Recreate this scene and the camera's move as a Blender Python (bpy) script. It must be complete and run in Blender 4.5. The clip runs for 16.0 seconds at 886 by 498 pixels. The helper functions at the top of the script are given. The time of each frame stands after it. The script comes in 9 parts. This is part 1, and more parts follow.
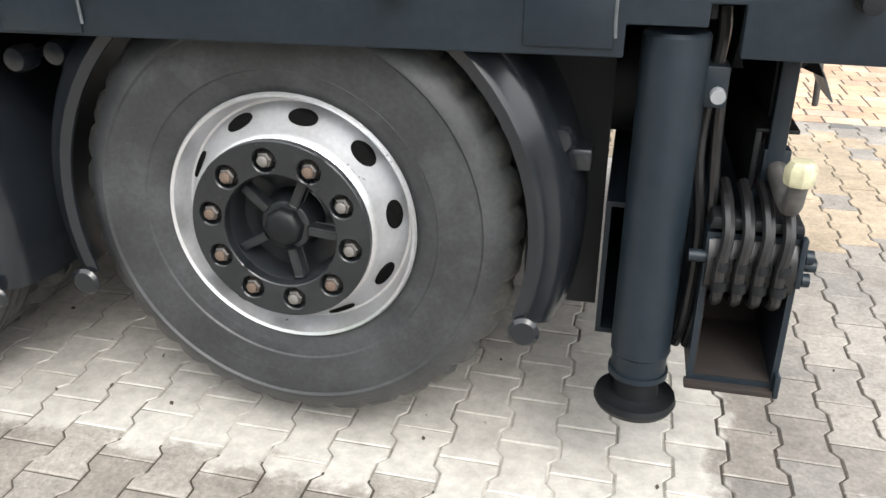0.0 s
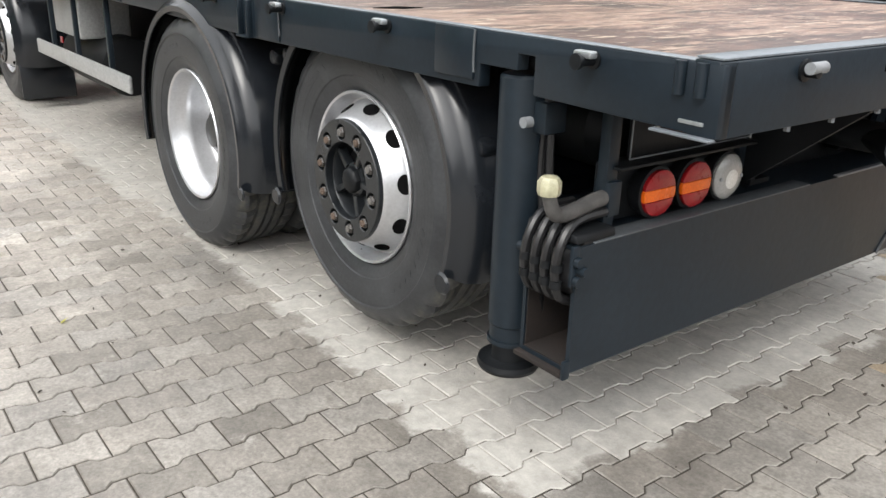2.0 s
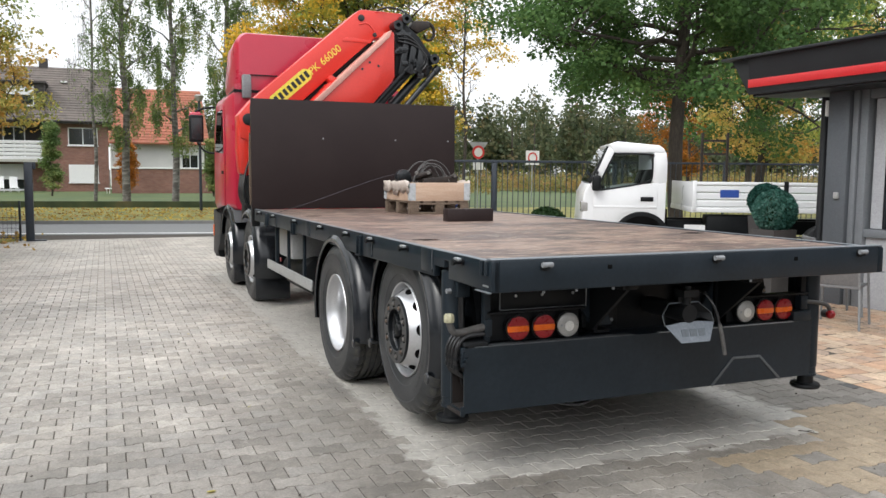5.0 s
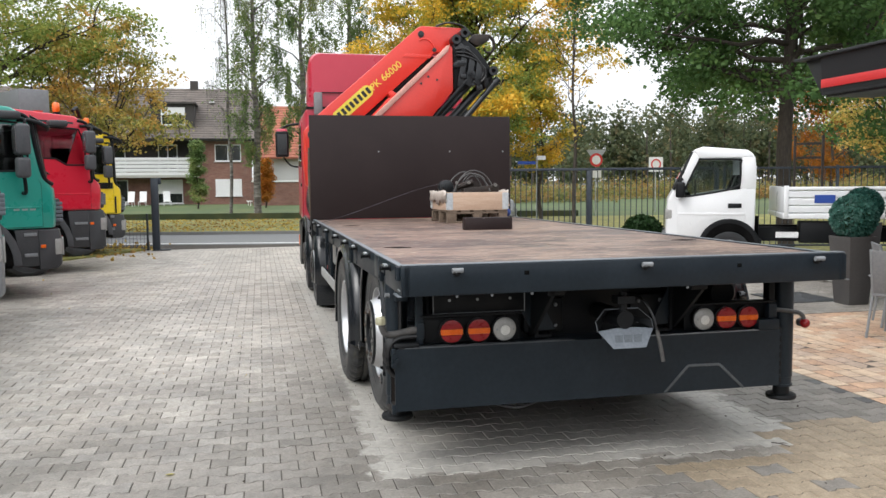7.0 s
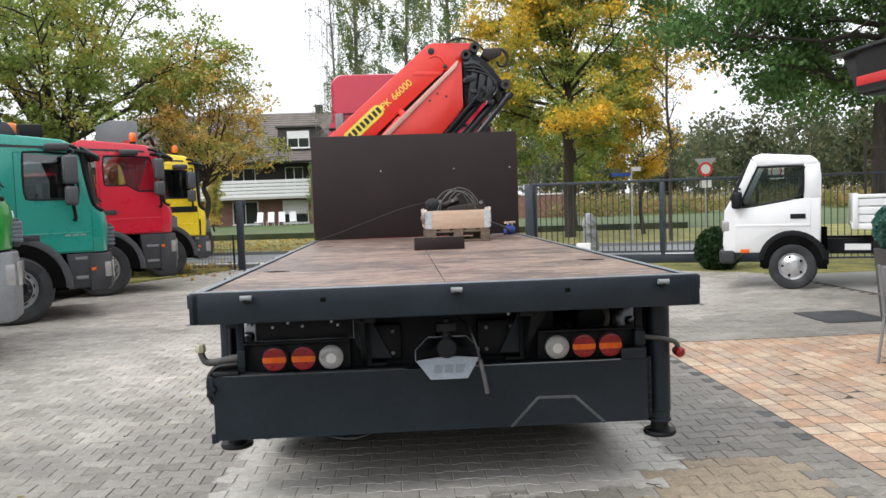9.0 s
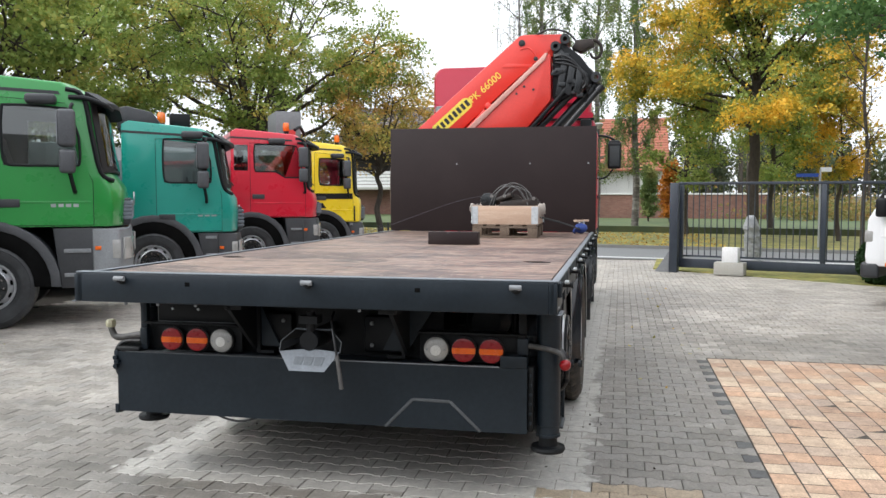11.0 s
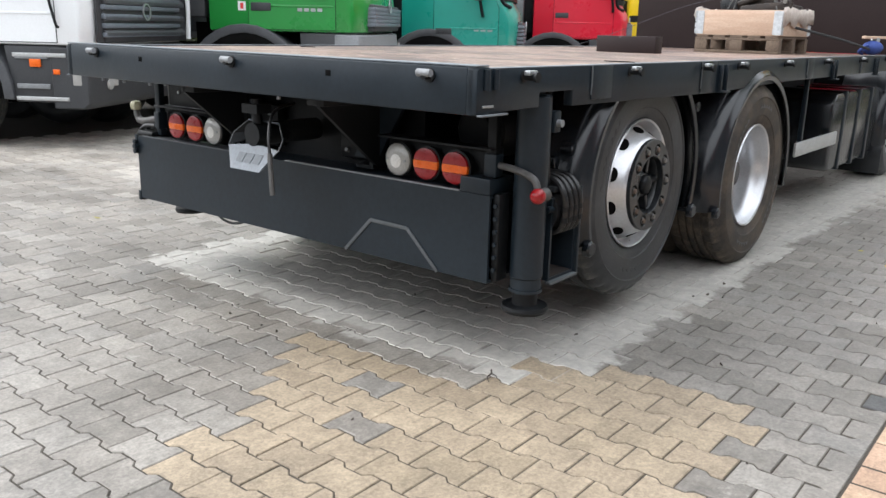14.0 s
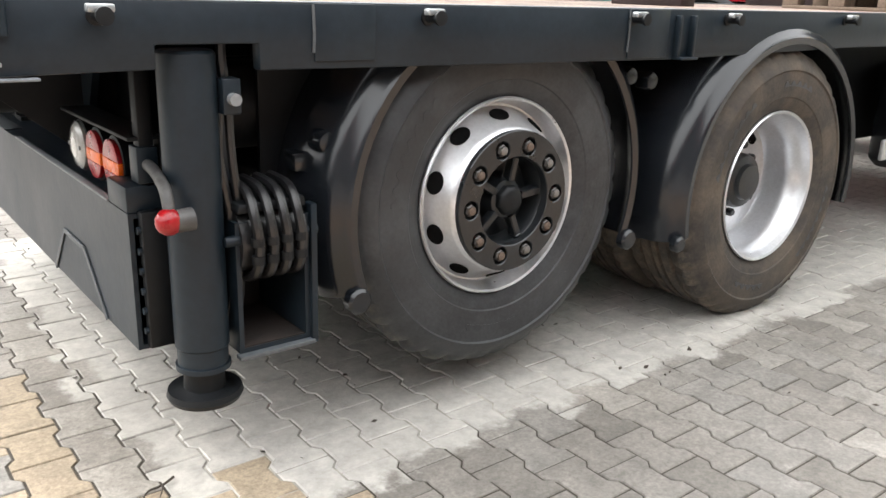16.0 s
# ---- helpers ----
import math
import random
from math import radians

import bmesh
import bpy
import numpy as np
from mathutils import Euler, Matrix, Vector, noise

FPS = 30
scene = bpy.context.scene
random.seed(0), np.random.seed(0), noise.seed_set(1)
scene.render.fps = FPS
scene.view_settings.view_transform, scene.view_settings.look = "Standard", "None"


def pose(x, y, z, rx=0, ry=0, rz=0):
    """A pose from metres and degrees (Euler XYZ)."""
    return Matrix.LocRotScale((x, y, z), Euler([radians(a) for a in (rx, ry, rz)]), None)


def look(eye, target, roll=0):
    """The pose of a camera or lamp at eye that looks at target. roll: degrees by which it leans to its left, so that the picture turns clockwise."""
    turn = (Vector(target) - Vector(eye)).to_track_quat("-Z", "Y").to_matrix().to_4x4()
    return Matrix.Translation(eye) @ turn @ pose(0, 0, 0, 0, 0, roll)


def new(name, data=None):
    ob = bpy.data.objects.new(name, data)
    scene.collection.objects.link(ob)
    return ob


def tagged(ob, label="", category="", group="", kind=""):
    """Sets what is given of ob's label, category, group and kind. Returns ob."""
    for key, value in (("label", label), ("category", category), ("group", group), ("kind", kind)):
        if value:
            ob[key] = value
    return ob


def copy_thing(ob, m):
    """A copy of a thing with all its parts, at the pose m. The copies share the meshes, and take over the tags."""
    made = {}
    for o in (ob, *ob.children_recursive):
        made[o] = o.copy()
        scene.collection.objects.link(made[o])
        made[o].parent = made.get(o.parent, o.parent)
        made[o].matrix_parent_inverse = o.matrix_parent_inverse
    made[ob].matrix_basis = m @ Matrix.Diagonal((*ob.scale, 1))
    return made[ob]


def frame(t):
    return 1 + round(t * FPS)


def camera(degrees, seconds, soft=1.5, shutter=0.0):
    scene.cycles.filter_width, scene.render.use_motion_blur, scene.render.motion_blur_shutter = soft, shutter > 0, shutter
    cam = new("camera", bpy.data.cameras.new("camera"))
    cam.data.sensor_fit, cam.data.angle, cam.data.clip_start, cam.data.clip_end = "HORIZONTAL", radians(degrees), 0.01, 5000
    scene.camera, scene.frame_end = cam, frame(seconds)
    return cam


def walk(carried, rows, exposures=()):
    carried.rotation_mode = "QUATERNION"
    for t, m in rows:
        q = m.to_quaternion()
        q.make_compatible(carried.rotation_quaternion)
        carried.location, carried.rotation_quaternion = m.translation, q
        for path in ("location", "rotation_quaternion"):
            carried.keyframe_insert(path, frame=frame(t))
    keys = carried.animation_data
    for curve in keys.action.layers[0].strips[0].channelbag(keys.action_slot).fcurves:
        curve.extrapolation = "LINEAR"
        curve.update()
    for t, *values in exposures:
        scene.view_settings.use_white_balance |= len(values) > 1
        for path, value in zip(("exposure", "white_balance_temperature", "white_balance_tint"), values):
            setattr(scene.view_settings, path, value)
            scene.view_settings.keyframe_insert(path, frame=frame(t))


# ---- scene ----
cam = camera(56.4, 16.0)
PATH = [
    (0, (-0.701, -2.834, 1.368), (-1.103, -1.063, 0.532), 0.7),
    (0.5, (-0.227, -2.814, 1.308), (-0.972, -1.107, 0.58), -0.4),
    (1, (0.152, -2.68, 1.285), (-0.807, -1.123, 0.474), 2.4),
    (1.5, (0.517, -2.622, 1.344), (-0.748, -1.328, 0.493), 3.1),
    (2, (0.933, -2.659, 1.419), (-0.546, -1.513, 0.711), 1.9),
    (2.5, (1.392, -2.662, 1.456), (-0.203, -1.589, 0.903), 3.6),
    (3, (1.845, -2.735, 1.518), (0.166, -1.741, 1.079), 3.0),
    (3.5, (2.31, -2.822, 1.568), (0.582, -1.883, 1.203), 2.3),
    (4, (2.723, -2.87, 1.607), (0.946, -2.001, 1.314), 2.4),
    (4.5, (3.106, -2.94, 1.627), (1.298, -2.117, 1.397), 1.6),
    (5, (3.463, -2.944, 1.635), (1.621, -2.188, 1.445), 0.5),
    (5.2, (3.593, -2.925, 1.658), (1.734, -2.212, 1.471), -0.1),
    (7.5, (4.061, -1.514, 1.642), (2.098, -1.162, 1.485), -0.6),
    (8, (4.103, -1.055, 1.647), (2.125, -0.794, 1.505), -1.3),
    (10.3, (3.967, 0.915, 1.649), (1.98, 0.72, 1.525), -1.4),
    (10.5, (3.944, 1.109, 1.633), (1.965, 0.851, 1.509), -1.2),
    (11, (3.857, 1.56, 1.631), (1.906, 1.14, 1.497), -0.0),
    (11.5, (3.696, 1.93, 1.603), (1.771, 1.416, 1.433), 0.6),
    (12, (3.553, 2.278, 1.592), (1.672, 1.632, 1.38), 0.9),
    (12.5, (3.317, 2.53, 1.565), (1.482, 1.778, 1.301), 1.2),
    (13, (2.945, 2.648, 1.479), (1.157, 1.833, 1.105), 1.4),
    (13.5, (2.538, 2.759, 1.402), (0.905, 1.71, 0.92), 0.9),
    (14, (2.117, 2.858, 1.341), (0.61, 1.652, 0.817), 1.2),
    (14.5, (1.667, 2.927, 1.301), (0.202, 1.68, 0.754), 1.5),
    (15, (1.176, 2.994, 1.277), (-0.137, 1.6, 0.698), 1.5),
    (15.5, (0.641, 3.01, 1.238), (-0.554, 1.515, 0.658), 1.8),
    (16, (0.191, 2.995, 1.246), (-0.977, 1.488, 0.639), 1.5),
]
EXPOSURES = [(0.0, 1.30, 6650, 10), (1.0, 0.95, 6700, 10), (2.0, 0.81, 6600, 10), (3.0, 0.48, 6550, 10), (4.0, 0.40, 6500, 10), (5.0, 0.34, 6500, 10), (7.5, 0.36, 6450, 10), (11.0, 0.47, 6350, 10), (12.5, 0.57, 6250, 10), (13.5, 0.70, 6250, 10), (14.5, 0.92, 6450, 10), (15.3, 1.18, 6650, 10), (16.0, 1.55, 6700, 10)]
walk(cam, [(t, look(eye, target, roll)) for t, eye, target, roll in PATH], EXPOSURES)

# ---- overcast daylight ----
world = bpy.data.worlds.new("overcast_sky")
scene.world = world
world.use_nodes = True
wn, wl = world.node_tree.nodes, world.node_tree.links
wn.clear()
w_sky = wn.new("ShaderNodeTexSky")
w_sky.sky_type, w_sky.sun_disc = "NISHITA", False
w_sky.sun_elevation, w_sky.sun_rotation = radians(38), radians(150)
w_sky.air_density, w_sky.dust_density = 1.0, 6.0
w_soft = wn.new("ShaderNodeHueSaturation")
w_soft.inputs["Saturation"].default_value = 0.12
w_mix = wn.new("ShaderNodeMix")
w_mix.data_type = "RGBA"
w_mix.inputs["Factor"].default_value = 0.75
w_mix.inputs["B"].default_value = (9.6, 9.9, 10.3, 1)
# an overcast sky is three times as bright overhead as at the horizon
w_co = wn.new("ShaderNodeTexCoord")
w_up = wn.new("ShaderNodeSeparateXYZ")
w_rise = wn.new("ShaderNodeMapRange")
w_rise.inputs["To Min"].default_value, w_rise.inputs["To Max"].default_value = 0.68, 1.30
w_dim = wn.new("ShaderNodeVectorMath")
w_dim.operation = "SCALE"
w_bg = wn.new("ShaderNodeBackground")
w_bg.inputs["Strength"].default_value = 0.165
w_out = wn.new("ShaderNodeOutputWorld")
wl.new(w_sky.outputs["Color"], w_soft.inputs["Color"])
wl.new(w_soft.outputs["Color"], w_mix.inputs["A"])
wl.new(w_co.outputs["Generated"], w_up.inputs[0])
wl.new(w_up.outputs["Z"], w_rise.inputs["Value"])
wl.new(w_mix.outputs["Result"], w_dim.inputs[0])
wl.new(w_rise.outputs["Result"], w_dim.inputs["Scale"])
wl.new(w_dim.outputs["Vector"], w_bg.inputs["Color"])
wl.new(w_bg.outputs["Background"], w_out.inputs["Surface"])

sun_data = bpy.data.lights.new("sun", "SUN")
sun_data.energy, sun_data.angle, sun_data.color = 0.9, radians(25), (1.0, 0.97, 0.92)
sun = new("sun", sun_data)
sun.matrix_world = look((0, 0, 30), (0 - 30 * math.sin(radians(150)) * 0.9, 30 * math.cos(radians(150)) * -0.9, 0))


# ---- materials ----
def nodes_of(name):
    m = bpy.data.materials.new(name)
    m.use_nodes = True
    nt = m.node_tree
    return m, nt.nodes, nt.links, nt.nodes["Principled BSDF"]


def rgb(c):
    return (c[0], c[1], c[2], 1.0)


def mixer(nd, lk, fac, a, b, mode="MIX"):
    """A colour mix node; fac, a, b are sockets or values. Returns its result socket."""
    m = nd.new("ShaderNodeMix")
    m.data_type, m.blend_type = "RGBA", mode
    for key, v in (("Factor", fac), ("A", a), ("B", b)):
        if isinstance(v, bpy.types.NodeSocket):
            lk.new(v, m.inputs[key])
        else:
            m.inputs[key].default_value = v if key == "Factor" else rgb(v)
    return m.outputs["Result"]


def ramp(nd, lk, src, stops):
    r = nd.new("ShaderNodeValToRGB")
    e = r.color_ramp.elements
    while len(e) < len(stops):
        e.new(0.5)
    for el, (p, c) in zip(e, stops):
        el.position, el.color = p, rgb(c) if isinstance(c, tuple) else (c, c, c, 1)
    lk.new(src, r.inputs["Fac"])
    return r.outputs["Color"]


def noise_tex(nd, lk, co, scale, detail=4.0, rough=0.6, stretch=None):
    if stretch:
        mp = nd.new("ShaderNodeMapping")
        mp.inputs["Scale"].default_value = stretch
        lk.new(co, mp.inputs["Vector"])
        co = mp.outputs["Vector"]
    n = nd.new("ShaderNodeTexNoise")
    n.inputs["Scale"].default_value, n.inputs["Detail"].default_value, n.inputs["Roughness"].default_value = scale, detail, rough
    lk.new(co, n.inputs["Vector"])
    return n.outputs["Fac"]


def surf(name, col, worn=None, rough=0.5, metal=0.0, scale=3.0, amount=0.5, fine=60.0, bump=0.15, coat=0.0, spec=0.5, stretch=None, grain=0.25):
    """Painted, plastic, metal or stone surface: large stains towards the worn colour, fine grain, uneven gloss, slight relief."""
    m, nd, lk, p = nodes_of(name)
    co = nd.new("ShaderNodeTexCoord").outputs["Object"]
    big = noise_tex(nd, lk, co, scale, 5.0, 0.65, stretch)
    small = noise_tex(nd, lk, co, fine, 3.0, 0.6, stretch)
    worn = worn or tuple(min(1.0, c * 1.5 + 0.01) for c in col)
    f = ramp(nd, lk, big, [(0.42, 0.0), (0.42 + 0.4, amount)])
    c1 = mixer(nd, lk, f, col, worn)
    g = ramp(nd, lk, small, [(0.3, 1.0 - grain), (0.7, 1.0)])
    lk.new(mixer(nd, lk, 1.0, c1, g, "MULTIPLY"), p.inputs["Base Color"])
    r = nd.new("ShaderNodeMapRange")
    r.inputs["To Min"].default_value, r.inputs["To Max"].default_value = max(0.03, rough - 0.12), min(1.0, rough + 0.15)
    lk.new(big, r.inputs["Value"])
    lk.new(r.outputs["Result"], p.inputs["Roughness"])
    p.inputs["Metallic"].default_value = metal
    p.inputs["Coat Weight"].default_value = coat
    p.inputs["Coat Roughness"].default_value = 0.08
    p.inputs["Specular IOR Level"].default_value = spec
    if bump:
        b = nd.new("ShaderNodeBump")
        b.inputs["Strength"].default_value, b.inputs["Distance"].default_value = bump, 0.004
        lk.new(small, b.inputs["Height"])
        lk.new(b.outputs["Normal"], p.inputs["Normal"])
    return m


def piece_surf(name, tones, rough=0.8, bump=0.5, gloss=0.0, fine=70.0):
    """Stones, tiles and planks: each piece takes a tone of its own, with speckle and stains."""
    m, nd, lk, p = nodes_of(name)
    co = nd.new("ShaderNodeTexCoord").outputs["Object"]
    geo, info = nd.new("ShaderNodeNewGeometry"), nd.new("ShaderNodeObjectInfo")
    add = nd.new("ShaderNodeMath")
    add.operation = "ADD"
    lk.new(geo.outputs["Random Per Island"], add.inputs[0])
    lk.new(info.outputs["Random"], add.inputs[1])
    fr = nd.new("ShaderNodeMath")
    fr.operation = "FRACT"
    lk.new(add.outputs[0], fr.inputs[0])
    n = len(tones)
    tone = ramp(nd, lk, fr.outputs[0], [(0.05 + 0.9 * i / (n - 1), t) for i, t in enumerate(tones)])
    stain = noise_tex(nd, lk, geo.outputs["Position"], 1.3, 6.0, 0.7)
    s1 = ramp(nd, lk, stain, [(0.3, 0.62), (0.72, 1.16)])
    grit = noise_tex(nd, lk, geo.outputs["Position"], fine, 4.0, 0.75)
    s2 = ramp(nd, lk, grit, [(0.28, 0.58), (0.7, 1.14)])
    mid = noise_tex(nd, lk, geo.outputs["Position"], 14.0, 4.0, 0.7)
    s3 = ramp(nd, lk, mid, [(0.3, 0.72), (0.7, 1.12)])
    c = mixer(nd, lk, 1.0, mixer(nd, lk, 1.0, mixer(nd, lk, 1.0, tone, s1, "MULTIPLY"), s2, "MULTIPLY"), s3, "MULTIPLY")
    lk.new(c, p.inputs["Base Color"])
    r = nd.new("ShaderNodeMapRange")
    r.inputs["To Min"].default_value, r.inputs["To Max"].default_value = rough - 0.2 - gloss, rough + 0.1
    lk.new(stain, r.inputs["Value"])
    lk.new(r.outputs["Result"], p.inputs["Roughness"])
    b = nd.new("ShaderNodeBump")
    b.inputs["Strength"].default_value, b.inputs["Distance"].default_value = bump, 0.003
    lk.new(grit, b.inputs["Height"])
    lk.new(b.outputs["Normal"], p.inputs["Normal"])
    return m


def paver_surf(name, tones, dry):
    """Concrete stones, pale and powdery where the truck keeps the rain off, damp and dirty elsewhere."""
    m = piece_surf(name, tones, rough=0.60, gloss=0.1)
    nd, lk = m.node_tree.nodes, m.node_tree.links
    p = nd["Principled BSDF"]
    damp = p.inputs["Base Color"].links[0].from_socket
    pos = nd.new("ShaderNodeNewGeometry").outputs["Position"]
    sp = nd.new("ShaderNodeSeparateXYZ")
    lk.new(pos, sp.inputs[0])

    def calc(op, a, b):
        n = nd.new("ShaderNodeMath")
        n.operation = op
        for i, v in enumerate((a, b)):
            if isinstance(v, (int, float)):
                n.inputs[i].default_value = v
            elif v is not None:
                lk.new(v, n.inputs[i])
        return n.outputs[0]

    ax = calc("SUBTRACT", calc("ABSOLUTE", calc("ADD", sp.outputs["X"], 5.35), None), 4.98)
    ay = calc("SUBTRACT", calc("ABSOLUTE", calc("ADD", sp.outputs["Y"], -0.03), None), 1.36)
    rag = calc("MULTIPLY", calc("SUBTRACT", noise_tex(nd, lk, pos, 7.0, 6.0, 0.7), 0.5), 0.30)
    own = calc("FRACT", calc("ADD", nd.new("ShaderNodeNewGeometry").outputs["Random Per Island"], nd.new("ShaderNodeObjectInfo").outputs["Random"]), None)
    rag = calc("ADD", rag, calc("MULTIPLY", calc("SUBTRACT", own, 0.5), 0.12))
    edge = ramp(nd, lk, calc("ADD", calc("ADD", calc("MAXIMUM", ax, ay), rag), 0.5), [(0.475, 1.0), (0.515, 0.0)])
    dust = mixer(nd, lk, 1.0, rgb(dry)[:3], ramp(nd, lk, noise_tex(nd, lk, pos, 16.0, 6.0, 0.75), [(0.28, 0.62), (0.72, 1.12)]), "MULTIPLY")
    veil = calc("MULTIPLY", edge, ramp(nd, lk, noise_tex(nd, lk, pos, 2.2, 5.0, 0.7), [(0.3, 0.70), (0.6, 1.0)]))
    # black grime spots and pale lime marks on the open stones
    grime = ramp(nd, lk, noise_tex(nd, lk, pos, 9.0, 5.0, 0.8), [(0.57, 0.0), (0.72, 0.7)])
    lime = ramp(nd, lk, noise_tex(nd, lk, pos, 3.1, 6.0, 0.8), [(0.62, 0.0), (0.72, 0.5)])
    open_ = mixer(nd, lk, lime, mixer(nd, lk, grime, damp, (0.10, 0.088, 0.072)), (0.46, 0.44, 0.40))
    # the open yard towards the parked tippers is lighter, in ragged fields
    far = calc("ADD", calc("ADD", calc("MULTIPLY", sp.outputs["X"], -0.15), calc("MULTIPLY", sp.outputs["Y"], -0.10)), calc("MULTIPLY", noise_tex(nd, lk, pos, 0.6, 5.0, 0.65), 1.2))
    open_ = mixer(nd, lk, ramp(nd, lk, calc("MULTIPLY", far, 0.5), [(0.55, 0.0), (0.72, 1.0)]), open_, mixer(nd, lk, 1.0, open_, (1.72, 1.72, 1.72), "MULTIPLY"))
    # the strip between truck and terrace stays damp
    wy = calc("SUBTRACT", calc("ABSOLUTE", calc("ADD", sp.outputs["Y"], -1.9), None), 0.55)
    wet = ramp(nd, lk, calc("ADD", calc("ADD", calc("MAXIMUM", wy, calc("ADD", sp.outputs["X"], 0.6)), calc("MULTIPLY", rag, 3.0)), 0.5), [(0.3, (0.88, 0.89, 0.90)), (0.8, (1.0, 1.0, 1.0))])
    lk.new(mixer(nd, lk, veil, mixer(nd, lk, 1.0, open_, wet, "MULTIPLY"), dust), p.inputs["Base Color"])
    return m


def joint_surf():
    """Dark grit between the stones; pale sand fills the joints that the truck keeps dry."""
    m = surf("ground_grit", (0.050, 0.042, 0.033), (0.09, 0.078, 0.064), rough=0.95, scale=1.5, fine=80, bump=0.6)
    nd, lk = m.node_tree.nodes, m.node_tree.links
    p = nd["Principled BSDF"]
    grit = p.inputs["Base Color"].links[0].from_socket
    pos = nd.new("ShaderNodeNewGeometry").outputs["Position"]
    off, size = nd.new("ShaderNodeVectorMath"), nd.new("ShaderNodeVectorMath")
    off.operation, size.operation = "ADD", "ABSOLUTE"
    off.inputs[1].default_value = (5.35, -0.03, 0)
    lk.new(pos, off.inputs[0])
    lk.new(off.outputs[0], size.inputs[0])
    sp = nd.new("ShaderNodeSeparateXYZ")
    lk.new(size.outputs[0], sp.inputs[0])
    mask = ramp(nd, lk, noise_tex(nd, lk, pos, 3.0, 5.0, 0.7), [(0.38, 0.2), (0.58, 1.0)])
    for axis, limit in (("X", 4.95), ("Y", 1.33)):
        inside = nd.new("ShaderNodeMath")
        inside.operation = "LESS_THAN"
        inside.inputs[1].default_value = limit
        lk.new(sp.outputs[axis], inside.inputs[0])
        mask = mixer(nd, lk, 1.0, mask, inside.outputs[0], "MULTIPLY")
    lk.new(mixer(nd, lk, mask, grit, (0.40, 0.38, 0.34)), p.inputs["Base Color"])
    return m


def leaf_surf(name, tones):
    """Leaves: a tone for each, some light through them."""
    m, nd, lk, p = nodes_of(name)
    geo = nd.new("ShaderNodeNewGeometry")
    n = len(tones)
    patch = noise_tex(nd, lk, geo.outputs["Position"], 0.7, 2.0, 0.6)
    add = nd.new("ShaderNodeMath")
    add.operation = "MULTIPLY_ADD"
    add.inputs[1].default_value = 1.9
    add.inputs[2].default_value = -0.65
    lk.new(patch, add.inputs[0])
    add2 = nd.new("ShaderNodeMath")
    add2.operation = "MULTIPLY_ADD"
    add2.inputs[1].default_value = 0.42
    lk.new(geo.outputs["Random Per Island"], add2.inputs[0])
    lk.new(add.outputs[0], add2.inputs[2])
    add2.use_clamp = True
    tone = ramp(nd, lk, add2.outputs[0], [(0.02 + 0.96 * i / (n - 1), t) for i, t in enumerate(tones)])
    lk.new(tone, p.inputs["Base Color"])
    p.inputs["Roughness"].default_value = 0.6
    p.inputs["Specular IOR Level"].default_value = 0.25
    tr = nd.new("ShaderNodeBsdfTranslucent")
    lk.new(tone, tr.inputs["Color"])
    mx = nd.new("ShaderNodeMixShader")
    mx.inputs["Fac"].default_value = 0.4
    lk.new(p.outputs["BSDF"], mx.inputs[1])
    lk.new(tr.outputs["BSDF"], mx.inputs[2])
    lk.new(mx.outputs["Shader"], nd["Material Output"].inputs["Surface"])
    return m


def glass_surf(name, tint=(0.6, 0.65, 0.66), rough=0.02, ior=1.55):
    """Thin vehicle or window pane: clear with a tint, glossy at a slant."""
    m, nd, lk, p = nodes_of(name)
    nd.remove(p)
    t = nd.new("ShaderNodeBsdfTransparent")
    t.inputs["Color"].default_value = rgb(tint)
    g = nd.new("ShaderNodeBsdfGlossy")
    g.inputs["Roughness"].default_value = rough
    fr = nd.new("ShaderNodeFresnel")
    fr.inputs["IOR"].default_value = ior
    mx = nd.new("ShaderNodeMixShader")
    lk.new(fr.outputs["Fac"], mx.inputs["Fac"])
    lk.new(t.outputs["BSDF"], mx.inputs[1])
    lk.new(g.outputs["BSDF"], mx.inputs[2])
    lk.new(mx.outputs["Shader"], nd["Material Output"].inputs["Surface"])
    return m


